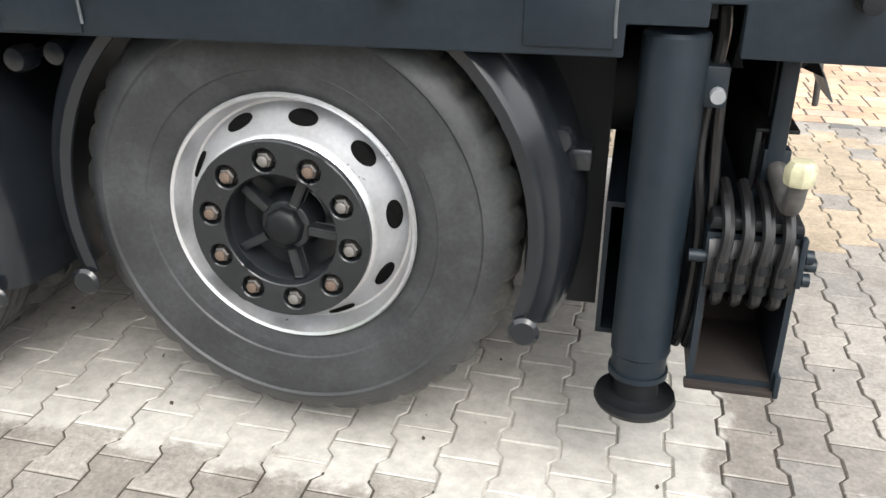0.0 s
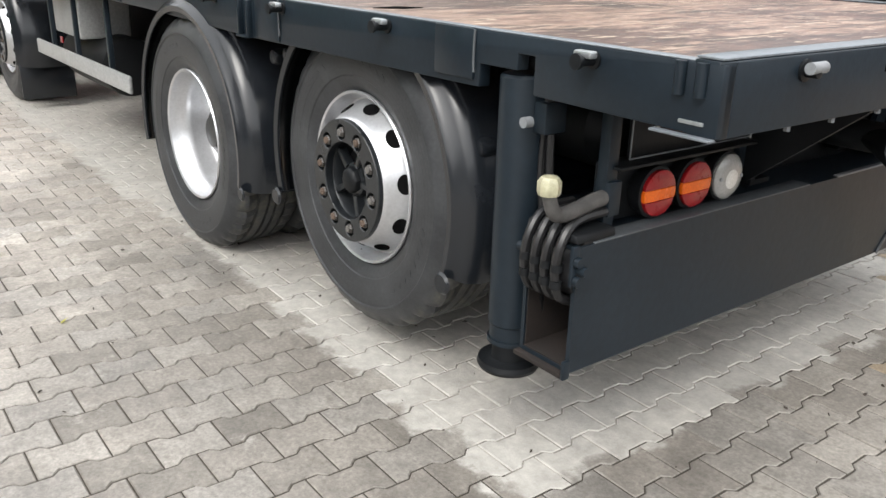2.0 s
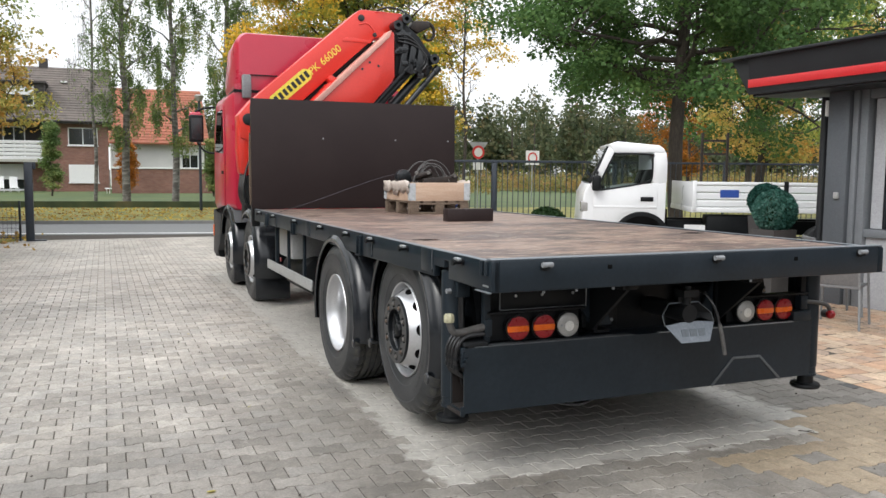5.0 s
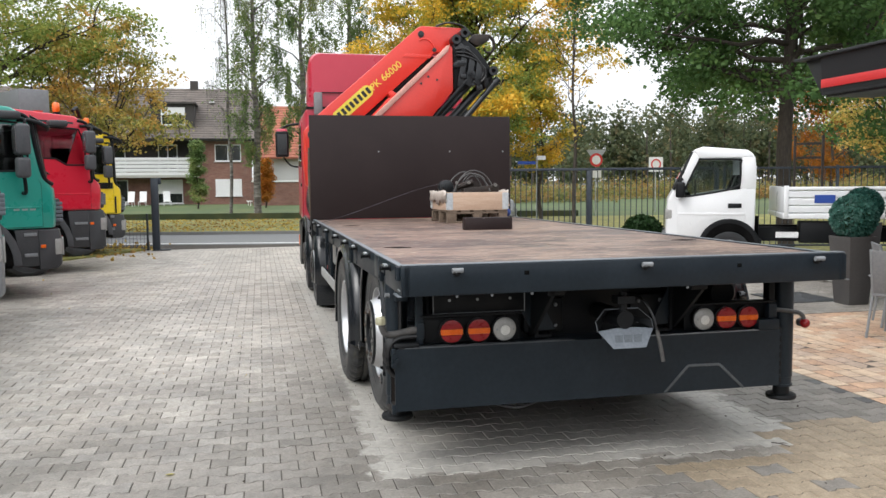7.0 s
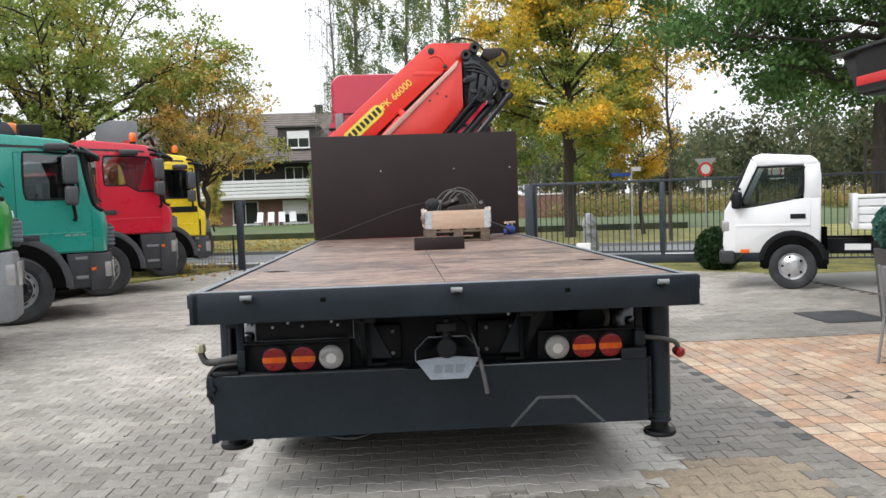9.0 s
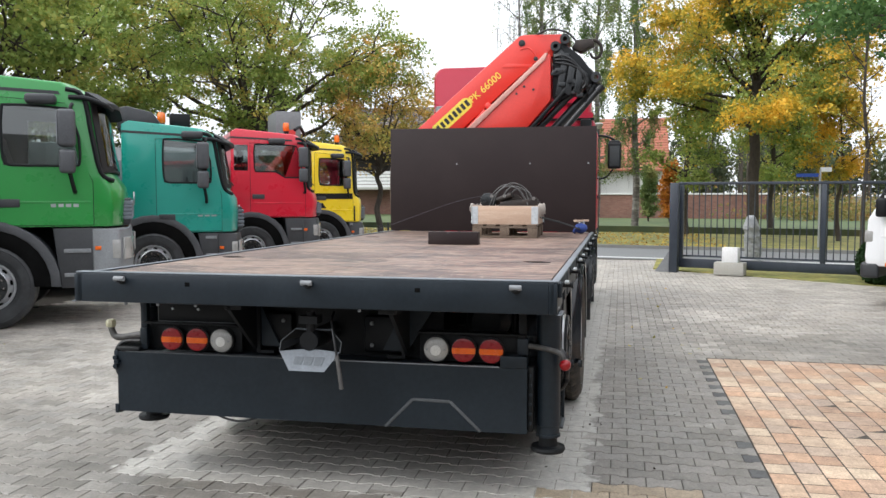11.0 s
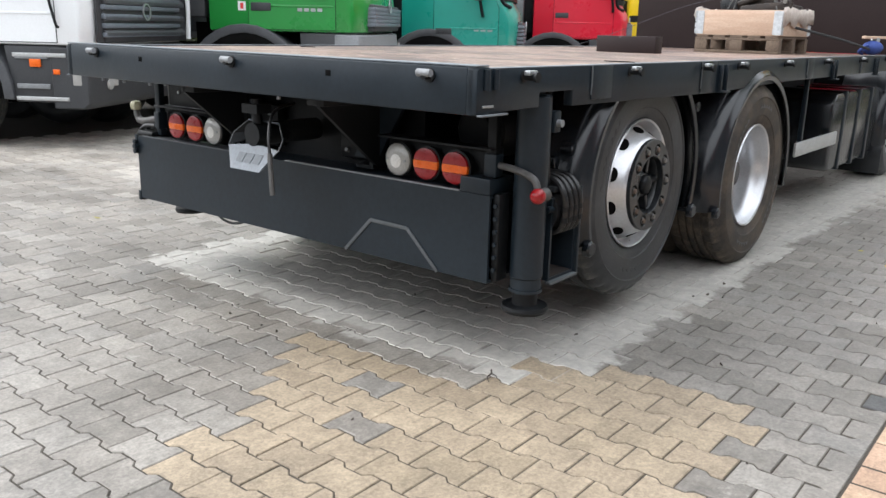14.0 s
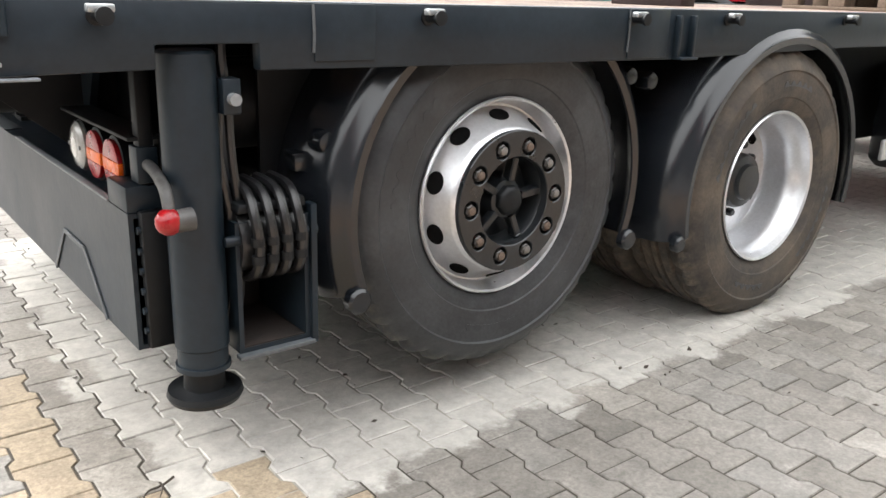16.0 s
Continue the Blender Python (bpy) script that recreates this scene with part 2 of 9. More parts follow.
def bed_board():
    """Worn brown film-faced plywood: dark film, rubbed to bare wood in patches, scratched and scuffed."""
    m, nd, lk, p = nodes_of("worn_bed_board")
    geo = nd.new("ShaderNodeNewGeometry")
    co = geo.outputs["Position"]
    a = noise_tex(nd, lk, co, 1.0, 9.0, 0.72, (2.3, 0.8, 1.0))
    b = noise_tex(nd, lk, co, 1.0, 7.0, 0.70, (3.4, 2.6, 1.0))
    c = noise_tex(nd, lk, co, 1.0, 6.0, 0.78, (16.0, 4.0, 1.0))
    d = noise_tex(nd, lk, co, 1.0, 6.0, 0.8, (48.0, 14.0, 1.0))
    film = mixer(nd, lk, ramp(nd, lk, b, [(0.35, 0.0), (0.65, 1.0)]), (0.060, 0.040, 0.036), (0.150, 0.092, 0.074))
    bare = mixer(nd, lk, ramp(nd, lk, c, [(0.35, 0.0), (0.65, 1.0)]), (0.15, 0.086, 0.064), (0.34, 0.24, 0.185))
    ab = nd.new("ShaderNodeMath")
    ab.operation = "MULTIPLY_ADD"
    ab.inputs[1].default_value = 0.55
    lk.new(c, ab.inputs[0])
    lk.new(a, ab.inputs[2])
    mask = ramp(nd, lk, ab.outputs[0], [(0.755, 0.0), (0.805, 0.95)])
    col = mixer(nd, lk, mask, film, bare)
    # splintered pale fibres, long drag marks in two directions, black scuffs
    for turn, stretch, lo in ((8, (70.0, 1.6, 1.0), 0.66), (-24, (60.0, 2.2, 1.0), 0.68), (82, (46.0, 1.8, 1.0), 0.69)):
        mp = nd.new("ShaderNodeMapping")
        mp.inputs["Rotation"].default_value = (0, 0, radians(turn))
        lk.new(co, mp.inputs["Vector"])
        mark = ramp(nd, lk, noise_tex(nd, lk, mp.outputs["Vector"], 1.0, 3.0, 0.6, stretch), [(lo - 0.03, 0.0), (lo + 0.01, 0.65)])
        where = ramp(nd, lk, noise_tex(nd, lk, mp.outputs["Vector"], 2.2, 3.0, 0.6), [(0.50, 0.0), (0.60, 0.9)])
        col = mixer(nd, lk, mixer(nd, lk, 1.0, mark, where, "MULTIPLY"), col, (0.46, 0.36, 0.27))
    scuff = ramp(nd, lk, noise_tex(nd, lk, co, 1.0, 6.0, 0.75, (4.5, 2.4, 1.0)), [(0.55, 0.0), (0.62, 0.8)])
    col = mixer(nd, lk, scuff, col, (0.045, 0.030, 0.026))
    # crisp pale chips and dark cracks along the face grain
    chip = ramp(nd, lk, noise_tex(nd, lk, co, 1.0, 5.0, 0.7, (34.0, 5.0, 1.0)), [(0.600, 0.0), (0.618, 0.9)])
    col = mixer(nd, lk, chip, col, (0.50, 0.40, 0.31))
    crack = ramp(nd, lk, noise_tex(nd, lk, co, 1.0, 4.0, 0.65, (44.0, 2.6, 1.0)), [(0.595, 0.0), (0.62, 0.95)])
    col = mixer(nd, lk, crack, col, (0.030, 0.020, 0.017))
    lk.new(mixer(nd, lk, 1.0, col, ramp(nd, lk, d, [(0.32, 0.45), (0.60, 1.10)]), "MULTIPLY"), p.inputs["Base Color"])
    rg = nd.new("ShaderNodeMapRange")
    rg.inputs["To Min"].default_value, rg.inputs["To Max"].default_value = 0.34, 0.62
    lk.new(b, rg.inputs["Value"])
    lk.new(rg.outputs["Result"], p.inputs["Roughness"])
    bp = nd.new("ShaderNodeBump")
    bp.inputs["Strength"].default_value, bp.inputs["Distance"].default_value = 0.4, 0.003
    lk.new(d, bp.inputs["Height"])
    lk.new(bp.outputs["Normal"], p.inputs["Normal"])
    return m


def tyre_surf(name, col, worn, scuff, rough=0.45, amount=0.6):
    """Tyre rubber round the object's y axis: moulded rings, dust in the sidewall, chafed shoulder."""
    m = surf(name, col, worn, rough=rough, scale=5, amount=amount, fine=90, bump=0.0, spec=0.32)
    nd, lk = m.node_tree.nodes, m.node_tree.links
    p = nd["Principled BSDF"]
    base = p.inputs["Base Color"].links[0].from_socket
    co = nd.new("ShaderNodeTexCoord").outputs["Object"]
    sp = nd.new("ShaderNodeSeparateXYZ")
    lk.new(co, sp.inputs[0])
    flat_ = nd.new("ShaderNodeCombineXYZ")
    lk.new(sp.outputs["X"], flat_.inputs["X"])
    lk.new(sp.outputs["Z"], flat_.inputs["Z"])
    ln = nd.new("ShaderNodeVectorMath")
    ln.operation = "LENGTH"
    lk.new(flat_.outputs[0], ln.inputs[0])
    band = ramp(nd, lk, ln.outputs["Value"], [(0.500, 0.0), (0.526, 1.0), (0.538, 1.0), (0.541, 0.0)])
    ragged = ramp(nd, lk, noise_tex(nd, lk, co, 22.0, 6.0, 0.75), [(0.46, 0.0), (0.66, 0.7)])
    streak = ramp(nd, lk, noise_tex(nd, lk, co, 7.0, 6.0, 0.75), [(0.52, 0.0), (0.72, 0.35)])
    chafe = mixer(nd, lk, 1.0, band, ragged, "MULTIPLY")
    lk.new(mixer(nd, lk, chafe, mixer(nd, lk, streak, base, worn), scuff), p.inputs["Base Color"])
    wv = nd.new("ShaderNodeMath")
    wv.operation = "SINE"
    ml = nd.new("ShaderNodeMath")
    ml.operation = "MULTIPLY"
    ml.inputs[1].default_value = 420.0
    lk.new(ln.outputs["Value"], ml.inputs[0])
    lk.new(ml.outputs[0], wv.inputs[0])
    b1 = nd.new("ShaderNodeBump")
    b1.inputs["Strength"].default_value, b1.inputs["Distance"].default_value = 0.12, 0.0005
    lk.new(wv.outputs[0], b1.inputs["Height"])
    b2 = nd.new("ShaderNodeBump")
    b2.inputs["Strength"].default_value, b2.inputs["Distance"].default_value = 0.2, 0.003
    lk.new(noise_tex(nd, lk, co, 60.0, 4.0, 0.7), b2.inputs["Height"])
    lk.new(b1.outputs["Normal"], b2.inputs["Normal"])
    lk.new(b2.outputs["Normal"], p.inputs["Normal"])
    return m


M = {}
M["frame_paint"] = surf("anthracite_frame_paint", (0.0092, 0.0152, 0.0215), (0.021, 0.031, 0.041), rough=0.40, scale=2.2, amount=0.7, fine=40, bump=0.12, spec=0.3)
M["frame_edge"] = surf("rubbed_steel_edge", (0.16, 0.18, 0.20), (0.30, 0.32, 0.34), rough=0.45, metal=0.3, scale=5)
M["chassis"] = surf("black_chassis_paint", (0.0055, 0.0065, 0.0078), (0.015, 0.0168, 0.0188), rough=0.5, scale=4, spec=0.25)
M["rubber"] = tyre_surf("tyre_rubber", (0.031, 0.0325, 0.035), (0.082, 0.086, 0.090), (0.105, 0.10, 0.078), 0.42)
M["rubber_dusty"] = tyre_surf("dusty_tyre_rubber", (0.046, 0.041, 0.037), (0.155, 0.122, 0.09), (0.16, 0.13, 0.095), 0.75, 0.9)
M["plastic"] = surf("black_mudguard_plastic", (0.0080, 0.0098, 0.0125), (0.022, 0.026, 0.032), rough=0.20, scale=3, amount=0.5, fine=30, bump=0.05, spec=0.5, grain=0.15)
M["hose"] = surf("black_hose_rubber", (0.010, 0.010, 0.011), (0.032, 0.032, 0.033), rough=0.33, scale=8)
M["rim"] = surf("silver_wheel_paint", (0.62, 0.63, 0.65), (0.42, 0.41, 0.40), rough=0.30, metal=0.7, scale=4, amount=0.6, fine=80, bump=0.08, grain=0.12)
M["hub_black"] = surf("black_hub_paint", (0.010, 0.012, 0.014), (0.035, 0.038, 0.042), rough=0.3, scale=9)
M["hose_worn"] = surf("worn_grey_hose", (0.055, 0.053, 0.052), (0.155, 0.148, 0.14), rough=0.5, scale=20, amount=0.7)
M["rust"] = surf("rusty_steel", (0.10, 0.068, 0.05), (0.22, 0.17, 0.13), rough=0.7, scale=30, amount=0.9, fine=120, bump=0.4)
# rust, taken near black to paint in the hollow's shade
M["rust_dark"] = surf("rust_with_hollow_shade", (0.012, 0.008, 0.0065), (0.035, 0.02, 0.014), rough=0.85, scale=12, fine=90, bump=0.3)
M["nut_dull"] = surf("dull_nut_steel", (0.055, 0.052, 0.050), (0.16, 0.14, 0.12), rough=0.4, metal=0.4, scale=30)
M["nut"] = surf("bare_nut_steel", (0.20, 0.19, 0.18), (0.34, 0.31, 0.28), rough=0.45, metal=0.5, scale=30)
# flat black that paints in the shade of holes and arches
M["hole_shade"] = surf("painted_hole_shade", (0.006, 0.006, 0.006), rough=0.9, spec=0.0)
M["lamp_red"] = surf("red_lamp_lens", (0.27, 0.005, 0.009), (0.42, 0.012, 0.014), rough=0.28, scale=26, amount=0.7, fine=160, bump=0.25, coat=0.35, grain=0.25, spec=0.3)
M["lamp_amber"] = surf("amber_lamp_lens", (0.80, 0.13, 0.008), (0.95, 0.22, 0.02), rough=0.28, scale=12, coat=0.12, fine=160, bump=0.25, spec=0.3)
M["lamp_white"] = surf("clear_lamp_lens", (0.36, 0.355, 0.34), (0.24, 0.235, 0.225), rough=0.14, scale=14, amount=0.6, fine=150, bump=0.3, coat=0.6, grain=0.2)
# lighter than the lens, paints the reflection in its middle
M["lamp_glint"] = surf("painted_lamp_glint", (0.70, 0.69, 0.66), (0.55, 0.54, 0.51), rough=0.12, scale=14, fine=150, bump=0.3, coat=0.6)
M["lamp_yellowed"] = surf("yellowed_marker_lens", (0.42, 0.40, 0.27), (0.55, 0.52, 0.36), rough=0.25, scale=20, coat=0.2)
M["galvanised"] = surf("galvanised_steel", (0.42, 0.44, 0.45), (0.58, 0.60, 0.62), rough=0.4, metal=0.75, scale=14)
M["aluminium"] = surf("dull_aluminium", (0.52, 0.53, 0.53), (0.40, 0.40, 0.39), rough=0.42, metal=0.55, scale=4)
M["shield"] = surf("grey_blue_shield_paint", (0.13, 0.150, 0.175), (0.22, 0.245, 0.275), rough=0.42, scale=10)
M["shield_mark"] = surf("faded_shield_mark", (0.085, 0.10, 0.115), (0.15, 0.17, 0.19), rough=0.5, scale=14)
M["shield_dark"] = surf("dull_shield_plastic", (0.07, 0.078, 0.085), (0.14, 0.15, 0.16), rough=0.5, scale=8)
M["dull_grey"] = surf("grey_scuffed_paint", (0.20, 0.21, 0.22), (0.30, 0.31, 0.31), rough=0.55, scale=12)
M["board"] = bed_board()
M["film_ply"] = surf("dark_brown_film_plywood", (0.025, 0.0165, 0.0165), (0.038, 0.027, 0.026), rough=0.5, scale=1.5, amount=0.6, fine=90, bump=0.08, spec=0.2)
# crane red paled to paint the sky's sheen on the boom's top
M["crane_pale"] = surf("sky_lit_boom_edge", (0.70, 0.34, 0.28), (0.78, 0.50, 0.44), rough=0.4, scale=5, amount=0.8)
M["crane_red"] = surf("crane_orange_red_paint", (0.64, 0.028, 0.016), (0.68, 0.05, 0.032), rough=0.34, scale=2.5, amount=0.5, fine=40, bump=0.04, coat=0.25, grain=0.08)
M["cab_red"] = surf("cab_crimson_paint", (0.47, 0.020, 0.050), (0.52, 0.035, 0.07), rough=0.3, scale=1.6, amount=0.5, fine=60, bump=0.03, coat=0.5, grain=0.08)
M["badge_yellow"] = surf("yellow_badge_film", (0.85, 0.66, 0.06), (0.9, 0.75, 0.2), rough=0.4, scale=9)
M["letter_black"] = surf("black_lettering", (0.012, 0.012, 0.012), rough=0.5)
M["letter_white"] = surf("white_lettering", (0.8, 0.8, 0.8), rough=0.5)
M["wood"] = surf("pale_pine_wood", (0.54, 0.375, 0.27), (0.70, 0.54, 0.42), rough=0.7, scale=3, amount=0.8, fine=50, bump=0.3, stretch=(8, 1, 8))
M["wood_grey"] = surf("weathered_pallet_wood", (0.14, 0.10, 0.072), (0.26, 0.20, 0.145), rough=0.85, scale=6, fine=60, bump=0.4, grain=0.35)
M["foil"] = surf("crumpled_milky_foil", (0.60, 0.52, 0.46), (0.78, 0.72, 0.68), rough=0.35, scale=14, fine=40, bump=0.6)
M["iron"] = surf("dark_oily_iron", (0.030, 0.024, 0.021), (0.09, 0.06, 0.045), rough=0.5, metal=0.4, scale=14, fine=70, bump=0.3)
M["zinc"] = surf("bright_zinc_plate", (0.50, 0.53, 0.55), (0.74, 0.76, 0.78), rough=0.5, metal=0.25, scale=22, amount=0.8)
M["strap_blue"] = surf("blue_strap_webbing", (0.03, 0.06, 0.24), (0.07, 0.11, 0.35), rough=0.8, scale=18)
M["rope_grey"] = surf("grey_lashing_line", (0.075, 0.072, 0.085), (0.12, 0.115, 0.13), rough=0.8, scale=18)
M["glass"] = glass_surf("vehicle_glass", (0.74, 0.79, 0.78))
M["glass_cab"] = glass_surf("cab_glass", (0.80, 0.84, 0.83), 0.02, 1.95)
M["glass_dark"] = glass_surf("tinted_glass", (0.06, 0.07, 0.075))
M["mirror"] = surf("mirror_silver", (0.42, 0.43, 0.45), (0.45, 0.46, 0.48), rough=0.13, metal=1.0, bump=0, grain=0.0)
M["grey_plastic"] = surf("dark_grey_cab_plastic", (0.032, 0.034, 0.038), (0.06, 0.062, 0.066), rough=0.5, scale=5)
M["mid_plastic"] = surf("mid_grey_cab_plastic", (0.060, 0.063, 0.070), (0.11, 0.112, 0.12), rough=0.5, scale=5)
M["cab_lining"] = surf("grey_cab_lining", (0.20, 0.20, 0.195), (0.26, 0.26, 0.25), rough=0.85, scale=5)
M["interior"] = surf("dark_cab_interior", (0.035, 0.037, 0.04), (0.07, 0.07, 0.075), rough=0.8)
M["green"] = surf("leaf_green_cab_paint", (0.016, 0.235, 0.040), (0.024, 0.27, 0.052), rough=0.28, scale=2, amount=0.4, bump=0.02, coat=0.45, grain=0.06)
M["teal"] = surf("teal_cab_paint", (0.012, 0.285, 0.225), (0.02, 0.32, 0.26), rough=0.28, scale=2, amount=0.4, bump=0.02, coat=0.45, grain=0.06)
M["red"] = surf("ruby_cab_paint", (0.58, 0.010, 0.032), (0.62, 0.02, 0.045), rough=0.28, scale=2, amount=0.4, bump=0.02, coat=0.45, grain=0.06)
M["yellow"] = surf("bright_yellow_cab_paint", (0.86, 0.62, 0.012), (0.9, 0.7, 0.05), rough=0.28, scale=2, amount=0.4, bump=0.02, coat=0.6, grain=0.06)
M["white"] = surf("white_vehicle_paint", (0.78, 0.79, 0.80), (0.72, 0.73, 0.73), rough=0.3, scale=2, amount=0.5, bump=0.02, coat=0.5, grain=0.05)
M["beacon"] = surf("orange_beacon_lens", (0.85, 0.16, 0.01), (0.95, 0.25, 0.03), rough=0.2, coat=0.6)
M["grey_body"] = surf("grey_tipper_steel", (0.17, 0.18, 0.19), (0.25, 0.26, 0.27), rough=0.5, scale=3)
M["gate"] = surf("anthracite_gate_coating", (0.025, 0.034, 0.048), (0.05, 0.06, 0.075), rough=0.4, scale=5)
M["concrete"] = surf("pale_concrete", (0.40, 0.39, 0.35), (0.50, 0.48, 0.44), rough=0.85, scale=6, fine=90, bump=0.4)
M["stone_grey"] = surf("grey_cast_stone", (0.24, 0.25, 0.26), (0.42, 0.43, 0.43), rough=0.85, scale=7, amount=0.9, fine=50, bump=0.6)
M["fascia"] = surf("dark_fascia_coating", (0.022, 0.024, 0.027), (0.034, 0.036, 0.040), rough=0.45, scale=1.5, fine=80, spec=0.3)
M["facade"] = surf("anthracite_facade_panel", (0.085, 0.095, 0.108), (0.12, 0.13, 0.145), rough=0.5, scale=1.5, fine=80)
M["facade_mid"] = surf("grey_window_frame_coating", (0.16, 0.175, 0.19), (0.20, 0.21, 0.23), rough=0.45, scale=1.5, fine=80)
M["fascia_red"] = surf("red_fascia_stripe", (0.62, 0.02, 0.025), (0.7, 0.05, 0.05), rough=0.4)
# pale grey that paints a reflection on the showroom panes
M["reflection_pale"] = surf("pale_grey_pane_reflection", (0.38, 0.39, 0.41), (0.46, 0.47, 0.49), rough=0.5)
M["panel_light"] = surf("pale_grey_parapet_panel", (0.36, 0.37, 0.39), (0.44, 0.45, 0.47), rough=0.5, scale=1.2)
M["wicker"] = surf("grey_woven_seat", (0.15, 0.15, 0.155), (0.24, 0.24, 0.24), rough=0.7, scale=30, fine=160, bump=0.6)
M["dark_clad"] = surf("dark_slate_cladding", (0.045, 0.04, 0.038), (0.075, 0.068, 0.064), rough=0.8)
M["tile"] = piece_surf("weathered_roof_tile", [(0.13, 0.11, 0.10), (0.19, 0.16, 0.14), (0.25, 0.20, 0.17)], rough=0.85)
M["tile_red"] = piece_surf("orange_red_roof_tile", [(0.36, 0.12, 0.07), (0.46, 0.17, 0.09), (0.40, 0.15, 0.09)], rough=0.85)
M["plaster"] = surf("white_house_plaster", (0.72, 0.72, 0.70), (0.62, 0.62, 0.60), rough=0.9, scale=1.0)
M["pvc"] = surf("white_window_plastic", (0.78, 0.78, 0.78), (0.7, 0.7, 0.7), rough=0.4)
M["bark"] = surf("dark_grooved_bark", (0.060, 0.048, 0.038), (0.12, 0.10, 0.08), rough=0.95, scale=5, fine=26, bump=1.0, stretch=(1, 1, 0.25), grain=0.5)
M["bark_birch"] = surf("birch_bark", (0.10, 0.09, 0.08), (0.52, 0.50, 0.47), rough=0.9, scale=6, amount=0.9, fine=20, bump=0.6, stretch=(0.4, 0.4, 1.4), grain=0.4)
M["leaf_green"] = leaf_surf("oak_leaves", [(0.040, 0.088, 0.027), (0.066, 0.135, 0.040), (0.098, 0.185, 0.052), (0.150, 0.225, 0.064)])
M["leaf_yellow"] = leaf_surf("maple_leaves", [(0.20, 0.24, 0.05), (0.42, 0.36, 0.05), (0.70, 0.45, 0.05), (0.80, 0.48, 0.06)])
M["leaf_mixed"] = leaf_surf("turning_leaves", [(0.22, 0.27, 0.08), (0.41, 0.38, 0.10), (0.62, 0.42, 0.12), (0.72, 0.38, 0.10)])
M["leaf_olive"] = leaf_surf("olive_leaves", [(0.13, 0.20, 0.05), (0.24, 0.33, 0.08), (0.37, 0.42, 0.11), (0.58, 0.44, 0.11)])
M["leaf_birch"] = leaf_surf("birch_leaves", [(0.085, 0.14, 0.05), (0.13, 0.20, 0.065), (0.19, 0.25, 0.085), (0.32, 0.31, 0.11)])
M["leaf_orange"] = leaf_surf("orange_leaves", [(0.14, 0.10, 0.02), (0.34, 0.14, 0.02), (0.46, 0.17, 0.02), (0.36, 0.10, 0.02)])
M["leaf_far"] = leaf_surf("far_wood_leaves", [(0.055, 0.075, 0.045), (0.080, 0.105, 0.055), (0.115, 0.13, 0.065), (0.20, 0.155, 0.08)])
M["leaf_ochre"] = leaf_surf("tall_dry_grass", [(0.10, 0.13, 0.04), (0.17, 0.18, 0.055), (0.28, 0.20, 0.07), (0.30, 0.15, 0.05)])
M["leaf_brown"] = leaf_surf("fallen_brown_leaves", [(0.22, 0.13, 0.05), (0.36, 0.22, 0.07), (0.48, 0.34, 0.08), (0.62, 0.44, 0.08)])
M["leaf_box"] = leaf_surf("boxwood_leaves", [(0.012, 0.03, 0.010), (0.02, 0.05, 0.015), (0.03, 0.07, 0.02)])
M["topiary"] = leaf_surf("artificial_topiary", [(0.010, 0.050, 0.040), (0.022, 0.090, 0.070), (0.060, 0.17, 0.135), (0.16, 0.27, 0.23)])
M["planter"] = surf("taupe_planter", (0.060, 0.056, 0.055), (0.085, 0.08, 0.078), rough=0.5)
M["asphalt"] = surf("road_asphalt", (0.16, 0.165, 0.17), (0.22, 0.225, 0.23), rough=0.6, scale=0.6, fine=140, bump=0.4)
M["joint"] = joint_surf()
M["yard"] = surf("yard_concrete", (0.30, 0.295, 0.28), (0.40, 0.39, 0.37), rough=0.75, scale=0.5, amount=0.9, fine=60, bump=0.3)
M["kerb"] = surf("kerb_concrete", (0.20, 0.20, 0.19), (0.28, 0.28, 0.26), rough=0.85)
M["verge"] = surf("leaf_littered_grass", (0.17, 0.18, 0.045), (0.52, 0.42, 0.11), rough=0.95, scale=1.4, amount=0.95, fine=9, bump=0.8, grain=0.45)
M["lawn"] = surf("meadow_grass", (0.060, 0.100, 0.030), (0.15, 0.165, 0.05), rough=0.95, scale=0.5, amount=0.9, fine=14, bump=0.8, grain=0.4)
M["dry_meadow"] = surf("autumn_meadow", (0.13, 0.16, 0.05), (0.30, 0.20, 0.08), rough=0.95, scale=0.25, amount=0.8, fine=6, bump=0.6, grain=0.4)
M["pav_wet"] = paver_surf("concrete_paver", [(0.225, 0.205, 0.178), (0.275, 0.250, 0.220), (0.305, 0.278, 0.244), (0.275, 0.256, 0.231), (0.345, 0.318, 0.282)], (0.47, 0.45, 0.412))
M["pav_tan"] = piece_surf("tan_concrete_paver", [(0.345, 0.275, 0.195), (0.375, 0.30, 0.212), (0.41, 0.33, 0.235), (0.36, 0.288, 0.20)], rough=0.75)
M["pav_dark"] = piece_surf("dark_border_paver", [(0.085, 0.085, 0.085), (0.11, 0.11, 0.108), (0.14, 0.14, 0.136)], rough=0.75)
M["patio"] = piece_surf("sandstone_coloured_slab", [(0.47, 0.30, 0.20), (0.55, 0.39, 0.27), (0.61, 0.46, 0.33), (0.45, 0.345, 0.27), (0.55, 0.335, 0.21), (0.64, 0.50, 0.36), (0.48, 0.35, 0.26), (0.58, 0.37, 0.24)], rough=0.75)
M["sign_red"] = surf("red_sign_film", (0.65, 0.03, 0.03), (0.7, 0.08, 0.07), rough=0.4)
M["sign_blue"] = surf("blue_sign_film", (0.03, 0.08, 0.35), (0.05, 0.1, 0.4), rough=0.4)
M["turquoise"] = surf("turquoise_wheel_paint", (0.02, 0.35, 0.30), (0.05, 0.4, 0.36), rough=0.4)
